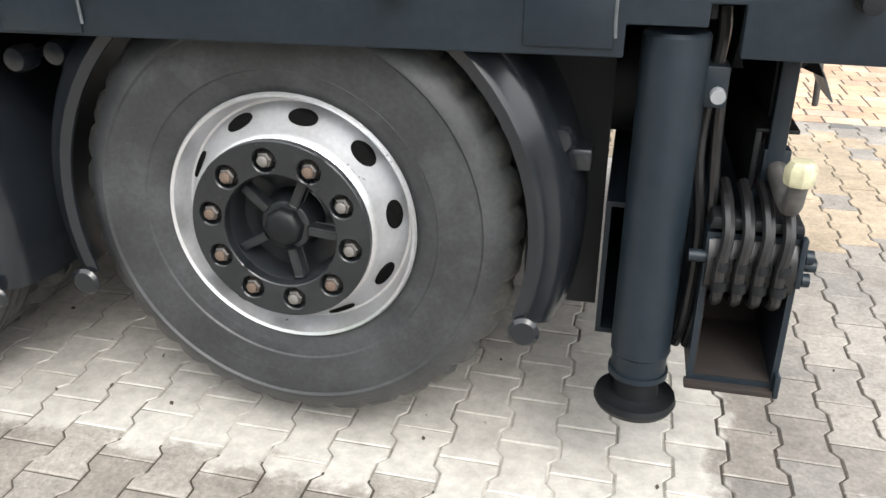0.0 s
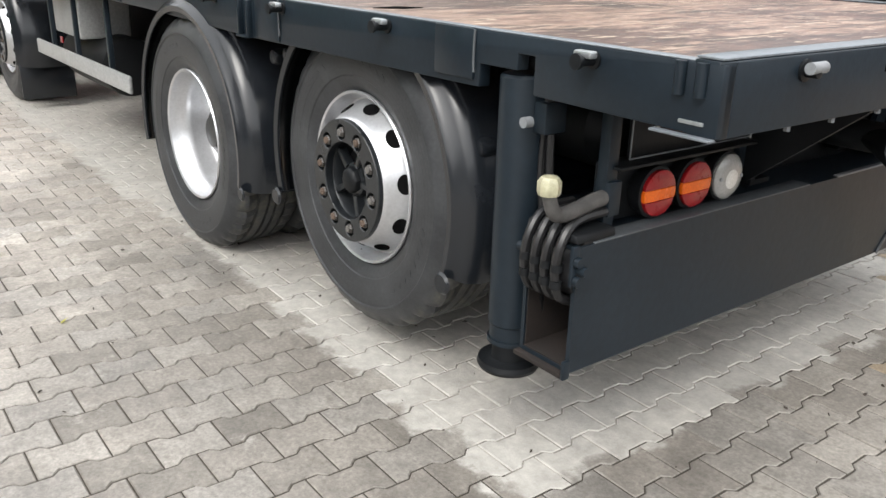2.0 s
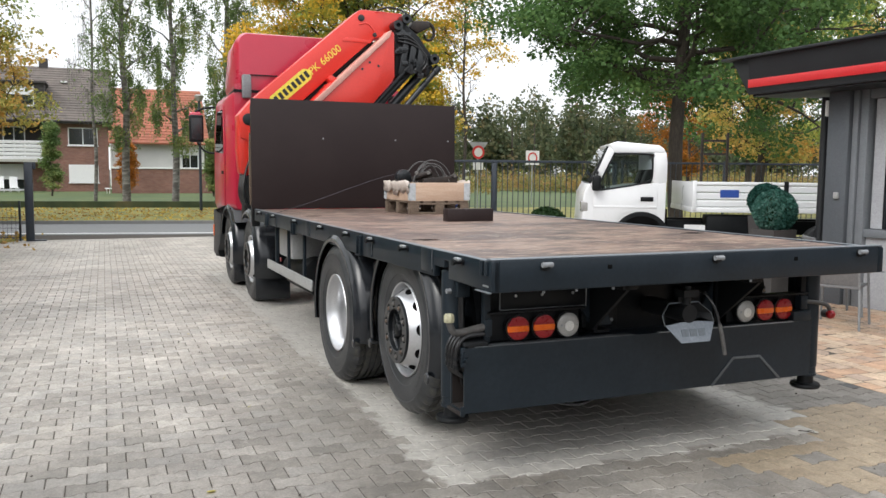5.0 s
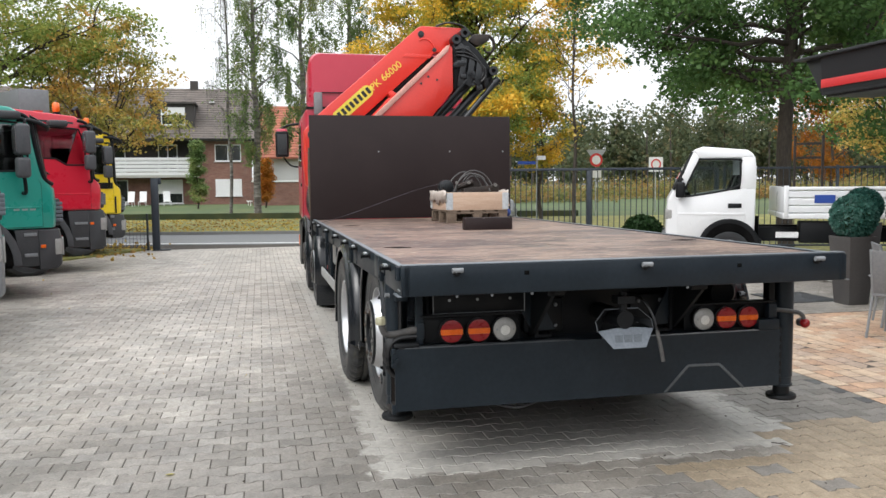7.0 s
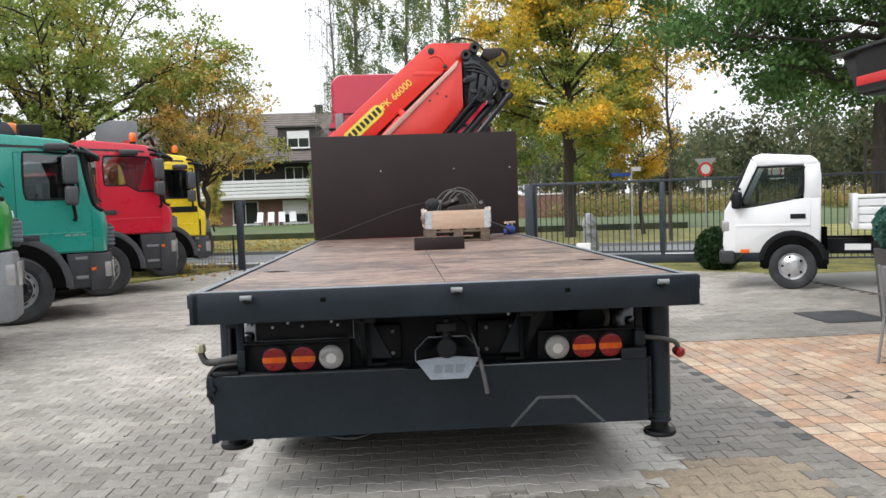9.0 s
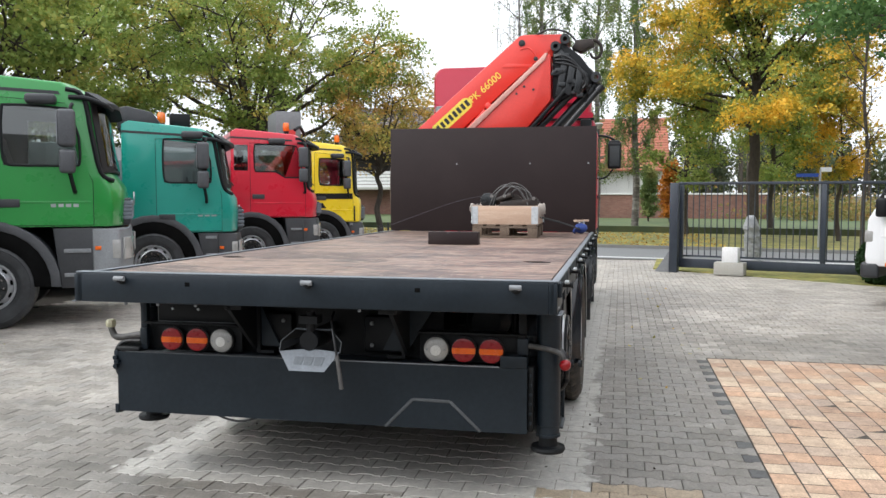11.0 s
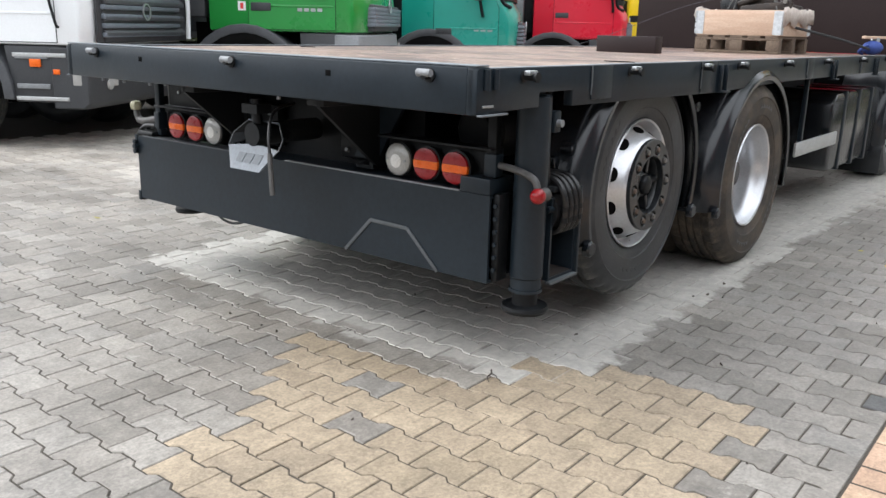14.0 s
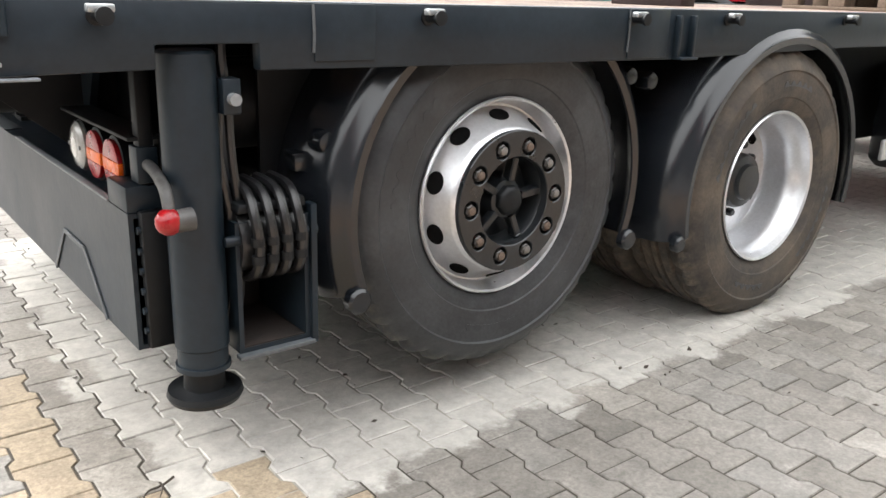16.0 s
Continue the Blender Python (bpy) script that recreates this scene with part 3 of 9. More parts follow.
M["pane"] = surf("dark_glossy_pane", (0.014, 0.018, 0.020), (0.03, 0.035, 0.037), rough=0.1, scale=1.2, bump=0.0, spec=0.75, coat=0.0, grain=0.1)
# for the added, unseen walls that block low light
M["blocker_wall"] = surf("plain_grey_blocker_wall", (0.30, 0.30, 0.29), (0.38, 0.375, 0.36), rough=0.85, scale=0.4, amount=0.7, fine=30, bump=0.2)

# ---- mesh helpers ----
class Solid:
    """Collects simple solids in one bmesh; metres, in the thing's own axes."""

    def __init__(self):
        self.bm = bmesh.new()

    def box(self, x0, x1, y0, y1, z0, z1, m=None):
        geom = bmesh.ops.create_cube(self.bm, size=1.0)["verts"]
        for v in geom:
            v.co = Vector((x0 + (v.co.x + 0.5) * (x1 - x0), y0 + (v.co.y + 0.5) * (y1 - y0), z0 + (v.co.z + 0.5) * (z1 - z0)))
            if m:
                v.co = m @ v.co
        return self

    def prism(self, axis, poly, a, b):
        """A polygon pushed along an axis from a to b: 'x' takes (y, z) points, 'y' (x, z), 'z' (x, y)."""
        def at(p, t):
            return {"x": (t, p[0], p[1]), "y": (p[0], t, p[1]), "z": (p[0], p[1], t)}[axis]
        lo = [self.bm.verts.new(at(p, a)) for p in poly]
        hi = [self.bm.verts.new(at(p, b)) for p in poly]
        n = len(poly)
        fs = [self.bm.faces.new(lo), self.bm.faces.new(hi[::-1])]
        fs += [self.bm.faces.new((lo[i], hi[i], hi[(i + 1) % n], lo[(i + 1) % n])) for i in range(n)]
        bmesh.ops.recalc_face_normals(self.bm, faces=fs)
        return self

    def loft(self, rings, close=True):
        """Skin through rings of equally many points."""
        vs = [[self.bm.verts.new(p) for p in r] for r in rings]
        n, fs = len(rings[0]), []
        for a, b in zip(vs, vs[1:]):
            for i in range(n):
                fs.append(self.bm.faces.new((a[i], a[(i + 1) % n], b[(i + 1) % n], b[i])))
        if close:
            fs += [self.bm.faces.new(vs[0][::-1]), self.bm.faces.new(vs[-1])]
        bmesh.ops.recalc_face_normals(self.bm, faces=fs)
        return self

    def rod(self, p, q, r, r2=None, n=12):
        p, q = Vector(p), Vector(q)
        turn = (q - p).to_track_quat("Z", "Y").to_matrix()
        rings = []
        for c, rad in ((p, r), (q, r if r2 is None else r2)):
            rings.append([c + turn @ Vector((rad * math.cos(2 * math.pi * i / n), rad * math.sin(2 * math.pi * i / n), 0)) for i in range(n)])
        return self.loft(rings)

    def tube(self, pts, r, n=8, r_end=None):
        """A bent pipe, hose or cable through the points."""
        pts = [Vector(p) for p in pts]
        fine = []
        for i in range(len(pts) - 1):
            p0, p1, p2, p3 = pts[max(0, i - 1)], pts[i], pts[i + 1], pts[min(len(pts) - 1, i + 2)]
            for k in range(4):
                t = k / 4
                fine.append(0.5 * (2 * p1 + (p2 - p0) * t + (2 * p0 - 5 * p1 + 4 * p2 - p3) * t * t + (3 * p1 - p0 - 3 * p2 + p3) * t ** 3))
        fine.append(pts[-1])
        side, rings = None, []
        for i, c in enumerate(fine):
            d = (fine[min(i + 1, len(fine) - 1)] - fine[max(i - 1, 0)]).normalized()
            if side is None:
                side = d.orthogonal().normalized()
            side = (side - d * side.dot(d)).normalized()
            up = d.cross(side)
            rad = r if r_end is None else r + (r_end - r) * i / (len(fine) - 1)
            rings.append([c + rad * (math.cos(2 * math.pi * k / n) * side + math.sin(2 * math.pi * k / n) * up) for k in range(n)])
        return self.loft(rings)

    def lathe(self, c, axis, profile, n=48):
        """Turned on an axis through c: profile of (radius, height along the axis); a closed ring of points makes a ring."""
        rings = []
        for k in range(n):
            a = 2 * math.pi * k / n
            ring = []
            for r, h in profile:
                u, w = r * math.cos(a), r * math.sin(a)
                ring.append(Vector(c) + Vector({"x": (h, u, w), "y": (u, h, w), "z": (u, w, h)}[axis]))
            rings.append(ring)
        vs = [[self.bm.verts.new(p) for p in r] for r in rings]
        fs, m = [], len(profile)
        for k in range(n):
            a, b = vs[k], vs[(k + 1) % n]
            for i in range(m - 1):
                fs.append(self.bm.faces.new((a[i], a[i + 1], b[i + 1], b[i])))
        bmesh.ops.remove_doubles(self.bm, verts=[v for r in vs for v in r], dist=1e-6)
        bmesh.ops.recalc_face_normals(self.bm, faces=[f for f in fs if f.is_valid])
        return self

    def ball(self, c, r, sx=1, sy=1, sz=1, n=16):
        vs = bmesh.ops.create_uvsphere(self.bm, u_segments=n, v_segments=n // 2, radius=r)["verts"]
        for v in vs:
            v.co = Vector((v.co.x * sx, v.co.y * sy, v.co.z * sz)) + Vector(c)
        return self

    def bevel(self, width, segments=2, angle=32):
        es = [e for e in self.bm.edges if len(e.link_faces) == 2 and e.calc_face_angle(0) > radians(angle)]
        if es:
            bmesh.ops.bevel(self.bm, geom=es, offset=width, offset_type="OFFSET", segments=segments, profile=0.5, affect="EDGES", clamp_overlap=True)
        return self


def part(name, solid, material, parent=None, label="", angle=38):
    """One mesh object from a Solid, under its thing or part."""
    me = bpy.data.meshes.new(name)
    bm = solid.bm
    bmesh.ops.recalc_face_normals(bm, faces=bm.faces)
    bm.to_mesh(me)
    bm.free()
    me.materials.append(material)
    me.shade_smooth()
    me.set_sharp_from_angle(angle=radians(angle))
    ob = new(name, me)
    if parent:
        ob.parent = parent
    if label:
        ob["label"] = label
    return ob


def raw(name, verts, faces, material, parent=None, label=""):
    """One mesh object from arrays."""
    me = bpy.data.meshes.new(name)
    me.from_pydata(verts, [], faces)
    for m in material if isinstance(material, list) else [material]:
        me.materials.append(m)
    ob = new(name, me)
    if parent:
        ob.parent = parent
    if label:
        ob["label"] = label
    return ob


def thing(name, m, label, category, group="", kind=""):
    ob = new(name)
    ob.matrix_world = m
    ob.empty_display_size = 0.2
    return tagged(ob, label, category, group, kind)


def text_part(name, words, size, m, material, parent, thick=0.002):
    """Lettering as a mesh, in the built-in font."""
    cu = bpy.data.curves.new(name, "FONT")
    cu.body, cu.size, cu.extrude, cu.align_x, cu.align_y = words, size, thick, "CENTER", "CENTER"
    tmp = bpy.data.objects.new(name, cu)
    scene.collection.objects.link(tmp)
    me = bpy.data.meshes.new_from_object(tmp.evaluated_get(bpy.context.evaluated_depsgraph_get()))
    bpy.data.objects.remove(tmp)
    me.materials.clear()
    me.materials.append(material)
    ob = new(name, me)
    if parent:
        ob.parent = parent
    ob.matrix_local = m
    return ob


def gz(x):
    """The yard's height: level round the truck's tail, falling slightly towards the road."""
    return -0.0075 * min(max(0.0, -x - 2.0), 18.0)

# ---- ground, road and verges ----
def road_x(y, off):
    """The road runs a little askew to the yard."""
    return -19.3 - off + 0.2 * y


def strip(name, off0, off1, z0, z1, material, label, category, y0=-90, y1=110):
    """A slab along the road between two distances from its near edge."""
    s = Solid()
    s.prism("z", [(road_x(y0, off0), y0), (road_x(y1, off0), y1), (road_x(y1, off1), y1), (road_x(y0, off1), y0)], z0, z1)
    return tagged(part(name, s, material), label, category, kind="structure")


gx = [300, 60, 20, 6, 0, -2, -6, -10, -14, -17, -20, -26, -60, -150, -600]
gv, gf = [], []
for i, x in enumerate(gx):
    for j, y in enumerate((-500, -60, -20, 0, 20, 60, 500)):
        gv.append((x, y, gz(x) - 0.0042))
for i in range(len(gx) - 1):
    for j in range(6):
        a = i * 7 + j
        gf.append((a, a + 7, a + 8, a + 1))
ground = tagged(raw("ground", gv, gf, M["joint"]), "flat grey-brown gritty ground under the paving", "ground", kind="structure")

ROAD_Z = gz(-30)
strip("road", 0.0, 4.4, ROAD_Z - 0.1, ROAD_Z + 0.012, M["asphalt"], "damp grey asphalt road beyond the entrance", "road")
strip("road_line", 0.35, 0.5, ROAD_Z, ROAD_Z + 0.018, M["letter_white"], "white painted line along the road's edge", "road line")
strip("kerb", 4.4, 4.55, ROAD_Z - 0.1, ROAD_Z + 0.11, M["kerb"], "low concrete kerb between road and verge", "kerb")
strip("verge", 4.55, 14.2, ROAD_Z - 0.1, ROAD_Z + 0.09, M["verge"], "grass verge littered with yellow autumn leaves", "verge")
strip("lawn", 14.2, 70.0, ROAD_Z - 0.1, ROAD_Z + 0.06, M["lawn"], "green lawn in front of the houses", "lawn")
strip("hedge_border", 14.0, 14.4, ROAD_Z, ROAD_Z + 0.35, M["leaf_far"], "low dark clipped hedge along the lawn", "hedge", -60, 12)

# concrete of the yard where no stones are laid
s = Solid()
for x0, x1, y0, y1 in ((6.0, -0.0, -30, -6.9), (-0.0, -18.4, -30, -6.9)):
    a, b = gz(x0), gz(x1)
    s.loft([[(x0, y0, a - 0.05), (x0, y1, a - 0.05), (x0, y1, a - 0.002), (x0, y0, a - 0.002)], [(x1, y0, b - 0.05), (x1, y1, b - 0.05), (x1, y1, b - 0.002), (x1, y0, b - 0.002)]])
tagged(part("pavement_concrete", s, M["yard"]), "smooth grey concrete where the tippers are parked", "pavement", kind="structure")
s = Solid()
s.loft([[(-4.8, 7.0, gz(-4.8) - 0.05), (-4.8, 30, gz(-4.8) - 0.05), (-4.8, 30, gz(-4.8) - 0.003), (-4.8, 7.0, gz(-4.8) - 0.003)],
        [(-13.4, 7.0, gz(-13.4) - 0.05), (-13.4, 30, gz(-13.4) - 0.05), (-13.4, 30, gz(-13.4) - 0.003), (-13.4, 7.0, gz(-13.4) - 0.003)]])
tagged(part("pavement_side", s, M["yard"]), "smooth grey concrete beside the showroom", "pavement", kind="structure")
s = Solid()
s.prism("z", [(-18.3, -4.9), (-18.3 - 0.8, -7.5), (road_x(-30, -0.3), -30), (road_x(-30, -0.3) + 3, -30), (-14.5, -6.9)], ROAD_Z - 0.05, gz(-15) + 0.03)
tagged(part("leaf_strip", s, M["verge"]), "strip of fallen brown leaves along the fence", "verge", kind="structure")
s = Solid()
s.prism("z", [(-15.6, 2.3), (-12.4, 6.6), (-10.6, 7.2), (-9.6, 30), (road_x(30, -0.3), 30), (road_x(2.5, -0.3), 2.5)], ROAD_Z - 0.05, gz(-13.5) + 0.012)
tagged(part("verge_gate", s, M["verge"]), "grass with fallen leaves round the sliding gate", "verge", kind="structure")
s = Solid()
s.prism("z", [(-58, 14), (-70, 110), (-190, 110), (-190, 18), (-60, 9)], ROAD_Z - 0.1, ROAD_Z + 0.10)
tagged(part("meadow", s, M["dry_meadow"]), "brown and yellow autumn meadow beyond the road", "meadow", kind="structure")

# unseen plain walls added behind the walk to close the yard and cut low sky light
for name, x0, x1, y0, y1 in (("wall_east", 13.0, 13.3, -18.0, 15.0), ("wall_south", -2.0, 13.0, -18.3, -18.0)):
    tagged(part(name, Solid().box(x0, x1, y0, y1, -0.1, 3.6), M["blocker_wall"]), "plain grey unseen wall added to close the yard and block low light", "wall", kind="structure")

# ---- the crane truck: bed, tail, wheels ----
truck = thing("crane_truck", pose(0, 0, 0, 0, -0.43, 0.33), "anthracite flatbed truck with worn plywood deck and folded red crane", "truck")
SIDES = (-1, 1)


def hexagon(c, axis, r, h0, h1, turn=0.0):
    return Solid().lathe(c, axis, [(0, h0), (r, h0), (r, h1 - 0.004), (r * 0.8, h1), (0, h1)], 6)


TYRE = [(0.295, -0.012), (0.33, 0.010), (0.352, 0.016), (0.356, 0.020), (0.40, 0.027), (0.45, 0.024), (0.455, 0.029), (0.47, 0.024), (0.486, 0.010), (0.506, 0.000), (0.519, -0.018), (0.528, -0.040),
        (0.520, -0.078), (0.509, -0.081), (0.509, -0.091), (0.520, -0.094), (0.521, -0.128), (0.510, -0.131), (0.510, -0.141), (0.521, -0.144), (0.521, -0.166), (0.510, -0.169), (0.510, -0.179), (0.521, -0.182),
        (0.520, -0.216), (0.509, -0.219), (0.509, -0.229), (0.520, -0.232), (0.519, -0.270), (0.508, -0.296), (0.486, -0.312), (0.45, -0.325), (0.40, -0.328), (0.33, -0.312), (0.295, -0.29), (0.295, -0.012)]


def tyre(parent, o=0.0, material=None, n=144):
    s = Solid().lathe((0, 0, 0), "y", [(r * (1 + 0.022 * max(0.0, (r - 0.40) / 0.128)), h + o) for r, h in TYRE], n)
    # worn lugs along both shoulders
    for v in s.bm.verts:
        r, a = math.hypot(v.co.x, v.co.z), math.atan2(v.co.z, v.co.x) % (2 * math.pi)
        if r > 0.512 and n == 144:
            k = round(a / (2 * math.pi) * 144)
            f = 0.976 if k % 4 == 0 else 1.0 - 0.004 * ((k * 7) % 5) / 5
            if -0.085 < v.co.y - o < 0.004 or v.co.y - o < -0.225:
                v.co.x, v.co.z = v.co.x * f, v.co.z * f
    t = part("tyre", s, material or M["rubber"], parent, angle=28)
    if o == 0.0 and n == 144:
        # raised maker's marks on the sidewall, as plain bars
        for a0, n in ((20, 8), (140, 5), (205, 8), (325, 5)):
            rings = []
            for k in range(4 * n):
                a = radians(a0 + 1.55 * k)
                c, d = math.sin(a), math.cos(a)
                top = 0.4185 if k % 4 in (1, 2) else 0.4045
                rings.append([(r * c, h, r * d) for r, h in ((0.398, 0.0265), (top, 0.0265), (top, 0.0274), (0.398, 0.0274))])
            s = Solid().loft(rings)
            part("sidewall_mark", s, M["rubber"], t)
    return t


def drilled_ring(r0, r1, rc, rh, count, y0, y1):
    """Flat ring across y with a circle of round holes right through it."""
    s = Solid()
    loops = [(0, 0, r0, 60), (0, 0, r1, 60)] + [(rc * math.cos(2 * math.pi * (k + 0.5) / count), rc * math.sin(2 * math.pi * (k + 0.5) / count), rh, 16) for k in range(count)]
    edges = []
    for cx, cz, r, n in loops:
        vs = [s.bm.verts.new((cx + r * math.cos(2 * math.pi * i / n), y0, cz + r * math.sin(2 * math.pi * i / n))) for i in range(n)]
        edges += [s.bm.edges.new((vs[i], vs[(i + 1) % n])) for i in range(n)]
    bmesh.ops.triangle_fill(s.bm, use_beauty=True, edges=edges)
    moved = bmesh.ops.extrude_face_region(s.bm, geom=s.bm.faces[:])["geom"]
    for v in moved:
        if isinstance(v, bmesh.types.BMVert):
            v.co.y = y1
    return s.bevel(0.0025, 1, 60)


def wheel_out(parent, name="wheel", rubber=None, n=144):
    """Single wheel whose disc bulges outwards: silver cone with black ovals painted as openings, black nut flange.
    Faces +y.
    """
    w = new(name)
    w.parent = parent
    tyre(w, 0.0, rubber, n)
    part("rim", Solid().lathe((0, 0, 0), "y", [(0.292, -0.03), (0.300, -0.008), (0.303, 0.002), (0.299, 0.008), (0.292, 0.004), (0.286, -0.012), (0.280, -0.04), (0.276, -0.052), (0.270, -0.052), (0.262, -0.038), (0.240, 0.002), (0.224, 0.032), (0.216, 0.046), (0.205, 0.052),
                                               (0.200, 0.05), (0.200, -0.2), (0.27, -0.2)], n // 2), M["rim"], w)
    part("hub", Solid().lathe((0, 0, 0), "y", [(0.213, 0.028), (0.211, 0.036), (0.138, 0.036), (0.134, 0.030), (0.130, 0.0), (0.127, -0.03), (0.085, -0.035), (0.075, -0.03), (0.066, -0.01), (0.062, 0.014), (0.058, 0.026), (0.050, 0.030), (0, 0.030)], n // 3), M["hub_black"], w)
    part("nut_flange", drilled_ring(0.134, 0.2125, 0.1675, 0.0275, 10, 0.035, 0.066), M["hub_black"], w)
    part("hub_cap", Solid().lathe((0, 0, 0), "y", [(0.047, 0.026), (0.047, 0.044), (0.042, 0.052), (0.030, 0.058), (0, 0.060)], 8), M["chassis"], w)
    for k in range(5):
        a = 2 * math.pi * (k + 0.3) / 5
        s = Solid().box(0.055, 0.128, -0.011, 0.011, -0.036, -0.004, Matrix.Rotation(a, 4, "Y") @ Matrix.Rotation(radians(90), 4, "X"))
        part("hub_rib", s.bevel(0.003), M["hub_black"], w)
    nut0 = hole0 = None
    for k in range(10):
        a = 2 * math.pi * (k + 0.5) / 10
        c = (0.1675 * math.cos(a), 0, 0.1675 * math.sin(a))
        if nut0 is None:
            s = Solid().lathe((0, 0, 0), "y", [(0, 0.036), (0.021, 0.036), (0.021, 0.044), (0.019, 0.046), (0, 0.046)], 16)
            s.lathe((0, 0, 0), "y", [(0, 0.044), (0.0185, 0.044), (0.0185, 0.064), (0.015, 0.067), (0, 0.067)], 6)
            stud = Solid().lathe((0, 0, 0), "y", [(0, 0.0665), (0.0125, 0.0665), (0.0125, 0.073), (0.009, 0.075), (0, 0.075)], 10)
            nut0 = part("nut", s, M["nut_dull"], w)
            nut0.location = c
            part("stud", stud, M["rust"], nut0)
            stud_mesh = nut0.children[0].data
            stud_bare = stud_mesh.copy()
            stud_bare.materials[0] = M["nut"]
        else:
            nn = new("nut", nut0.data)
            nn.parent, nn.location = w, c
            ns = new("stud", stud_bare if k in (2, 4, 5, 7) else stud_mesh)
            ns.parent = nn
        b = 2 * math.pi * k / 10
        if hole0 is None:
            # black disc on the closed cone, painted shade of a vent
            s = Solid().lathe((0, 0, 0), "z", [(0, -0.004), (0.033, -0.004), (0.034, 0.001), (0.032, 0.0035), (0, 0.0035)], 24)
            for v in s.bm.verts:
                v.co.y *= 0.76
            hole0 = part("vent_opening", s, M["hole_shade"], w)
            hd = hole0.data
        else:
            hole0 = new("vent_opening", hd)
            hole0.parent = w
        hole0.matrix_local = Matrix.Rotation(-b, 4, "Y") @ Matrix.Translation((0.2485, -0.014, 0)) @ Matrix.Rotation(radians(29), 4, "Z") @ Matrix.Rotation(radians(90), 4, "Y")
    return w


def wheel_in(parent, name="wheel", rubber=None, twin=True):
    """Twin wheel seen from outside: deep silver barrel, disc far inside. Faces +y."""
    w = new(name)
    w.parent = parent
    tyre(w, 0.0, rubber)
    if twin:
        tyre(w, -0.345, rubber)
    part("rim", Solid().lathe((0, 0, 0), "y", [(0.292, -0.03), (0.300, -0.008), (0.303, 0.002), (0.299, 0.008), (0.290, 0.002), (0.284, -0.02), (0.276, -0.045), (0.262, -0.062), (0.258, -0.10), (0.256, -0.165), (0.246, -0.185), (0.20, -0.192), (0.12, -0.190), (0.10, -0.19), (0.10, -0.24), (0.27, -0.24)], 72), M["rim"], w)
    part("hub", Solid().lathe((0, 0, 0), "y", [(0.112, -0.195), (0.112, -0.13), (0.104, -0.115), (0.075, -0.108), (0.07, -0.09), (0.03, -0.086), (0, -0.086)], 32), M["hub_black"], w)
    nut0 = hole0 = None
    for k in range(10):
        a = 2 * math.pi * (k + 0.5) / 10
        if nut0 is None:
            s = Solid().lathe((0, 0, 0), "y", [(0, -0.192), (0.017, -0.192), (0.017, -0.168), (0.013, -0.162), (0, -0.162)], 6)
            nut0 = part("nut", s, M["hub_black"], w)
        else:
            nd0 = nut0.data
            nut0 = new("nut", nd0)
            nut0.parent = w
        nut0.location = (0.150 * math.cos(a), 0, 0.150 * math.sin(a))
        b = 2 * math.pi * k / 10
        if k % 2 == 0:
            if hole0 is None:
                # black disc laid on the wheel disc as a vent's shade
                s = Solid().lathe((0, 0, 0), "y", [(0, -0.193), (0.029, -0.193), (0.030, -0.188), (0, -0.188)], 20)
                hole0 = part("vent_opening", s, M["hole_shade"], w)
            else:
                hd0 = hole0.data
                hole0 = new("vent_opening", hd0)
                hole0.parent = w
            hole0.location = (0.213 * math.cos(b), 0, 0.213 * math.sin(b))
    return w


def guard(name, cx, cz, r, a0, a1, yo, yi, parent, material=None):
    """Mudguard shell round an axle: yo is its outer edge, yi its inner."""
    s = -1 if yo < yi else 1
    cross = [(-0.030, yo), (-0.006, yo + s * 0.004), (0.006, yo - s * 0.004), (0.012, yo - s * 0.014), (0.032, yo - s * 0.024), (0.052, yo - s * 0.045), (0.066, yo - s * 0.085), (0.070, yo - s * 0.13), (0.078, yo - s * 0.15), (0.078, yo - s * 0.30), (0.070, yo - s * 0.32), (0.070, yi), (0.060, yi), (0.058, yo - s * 0.10), (0.040, yo - s * 0.050), (0.020, yo - s * 0.032), (-0.004, yo - s * 0.012), (-0.030, yo - s * 0.008)]
    n = max(6, int(abs(a1 - a0) / 6))
    rings = []
    for k in range(n + 1):
        a = radians(a0 + (a1 - a0) * k / n)
        rings.append([(cx + (r + dr) * math.cos(a), y, cz + (r + dr) * math.sin(a)) for dr, y in cross])
    return part(name, Solid().loft(rings), material or M["plastic"], parent)


A4, A3, A2, A1 = -1.42, -2.784, -7.15, -8.87
Z4, Z3, Z2 = 0.652, 0.538, 0.545
w4 = wheel_out(truck)
w4.matrix_local = pose(A4, 1.185, Z4, 0, 20, 0)
c = copy_thing(w4, pose(A4 - 0.018, -1.185, Z4 - 0.018, 0, 8, 180))
for x in (A2, A1):
    copy_thing(w4, pose(x, 1.185, Z2, 0, 33, 0))
    copy_thing(w4, pose(x, -1.185, Z2, 0, 51, 180))
w3 = wheel_in(truck, rubber=M["rubber_dusty"])
w3.matrix_local = pose(A3, 1.262, Z3, 0, 12, 0)
w3l = wheel_in(truck)
w3l.matrix_local = pose(A3, -1.262, Z3, 0, 40, 180)

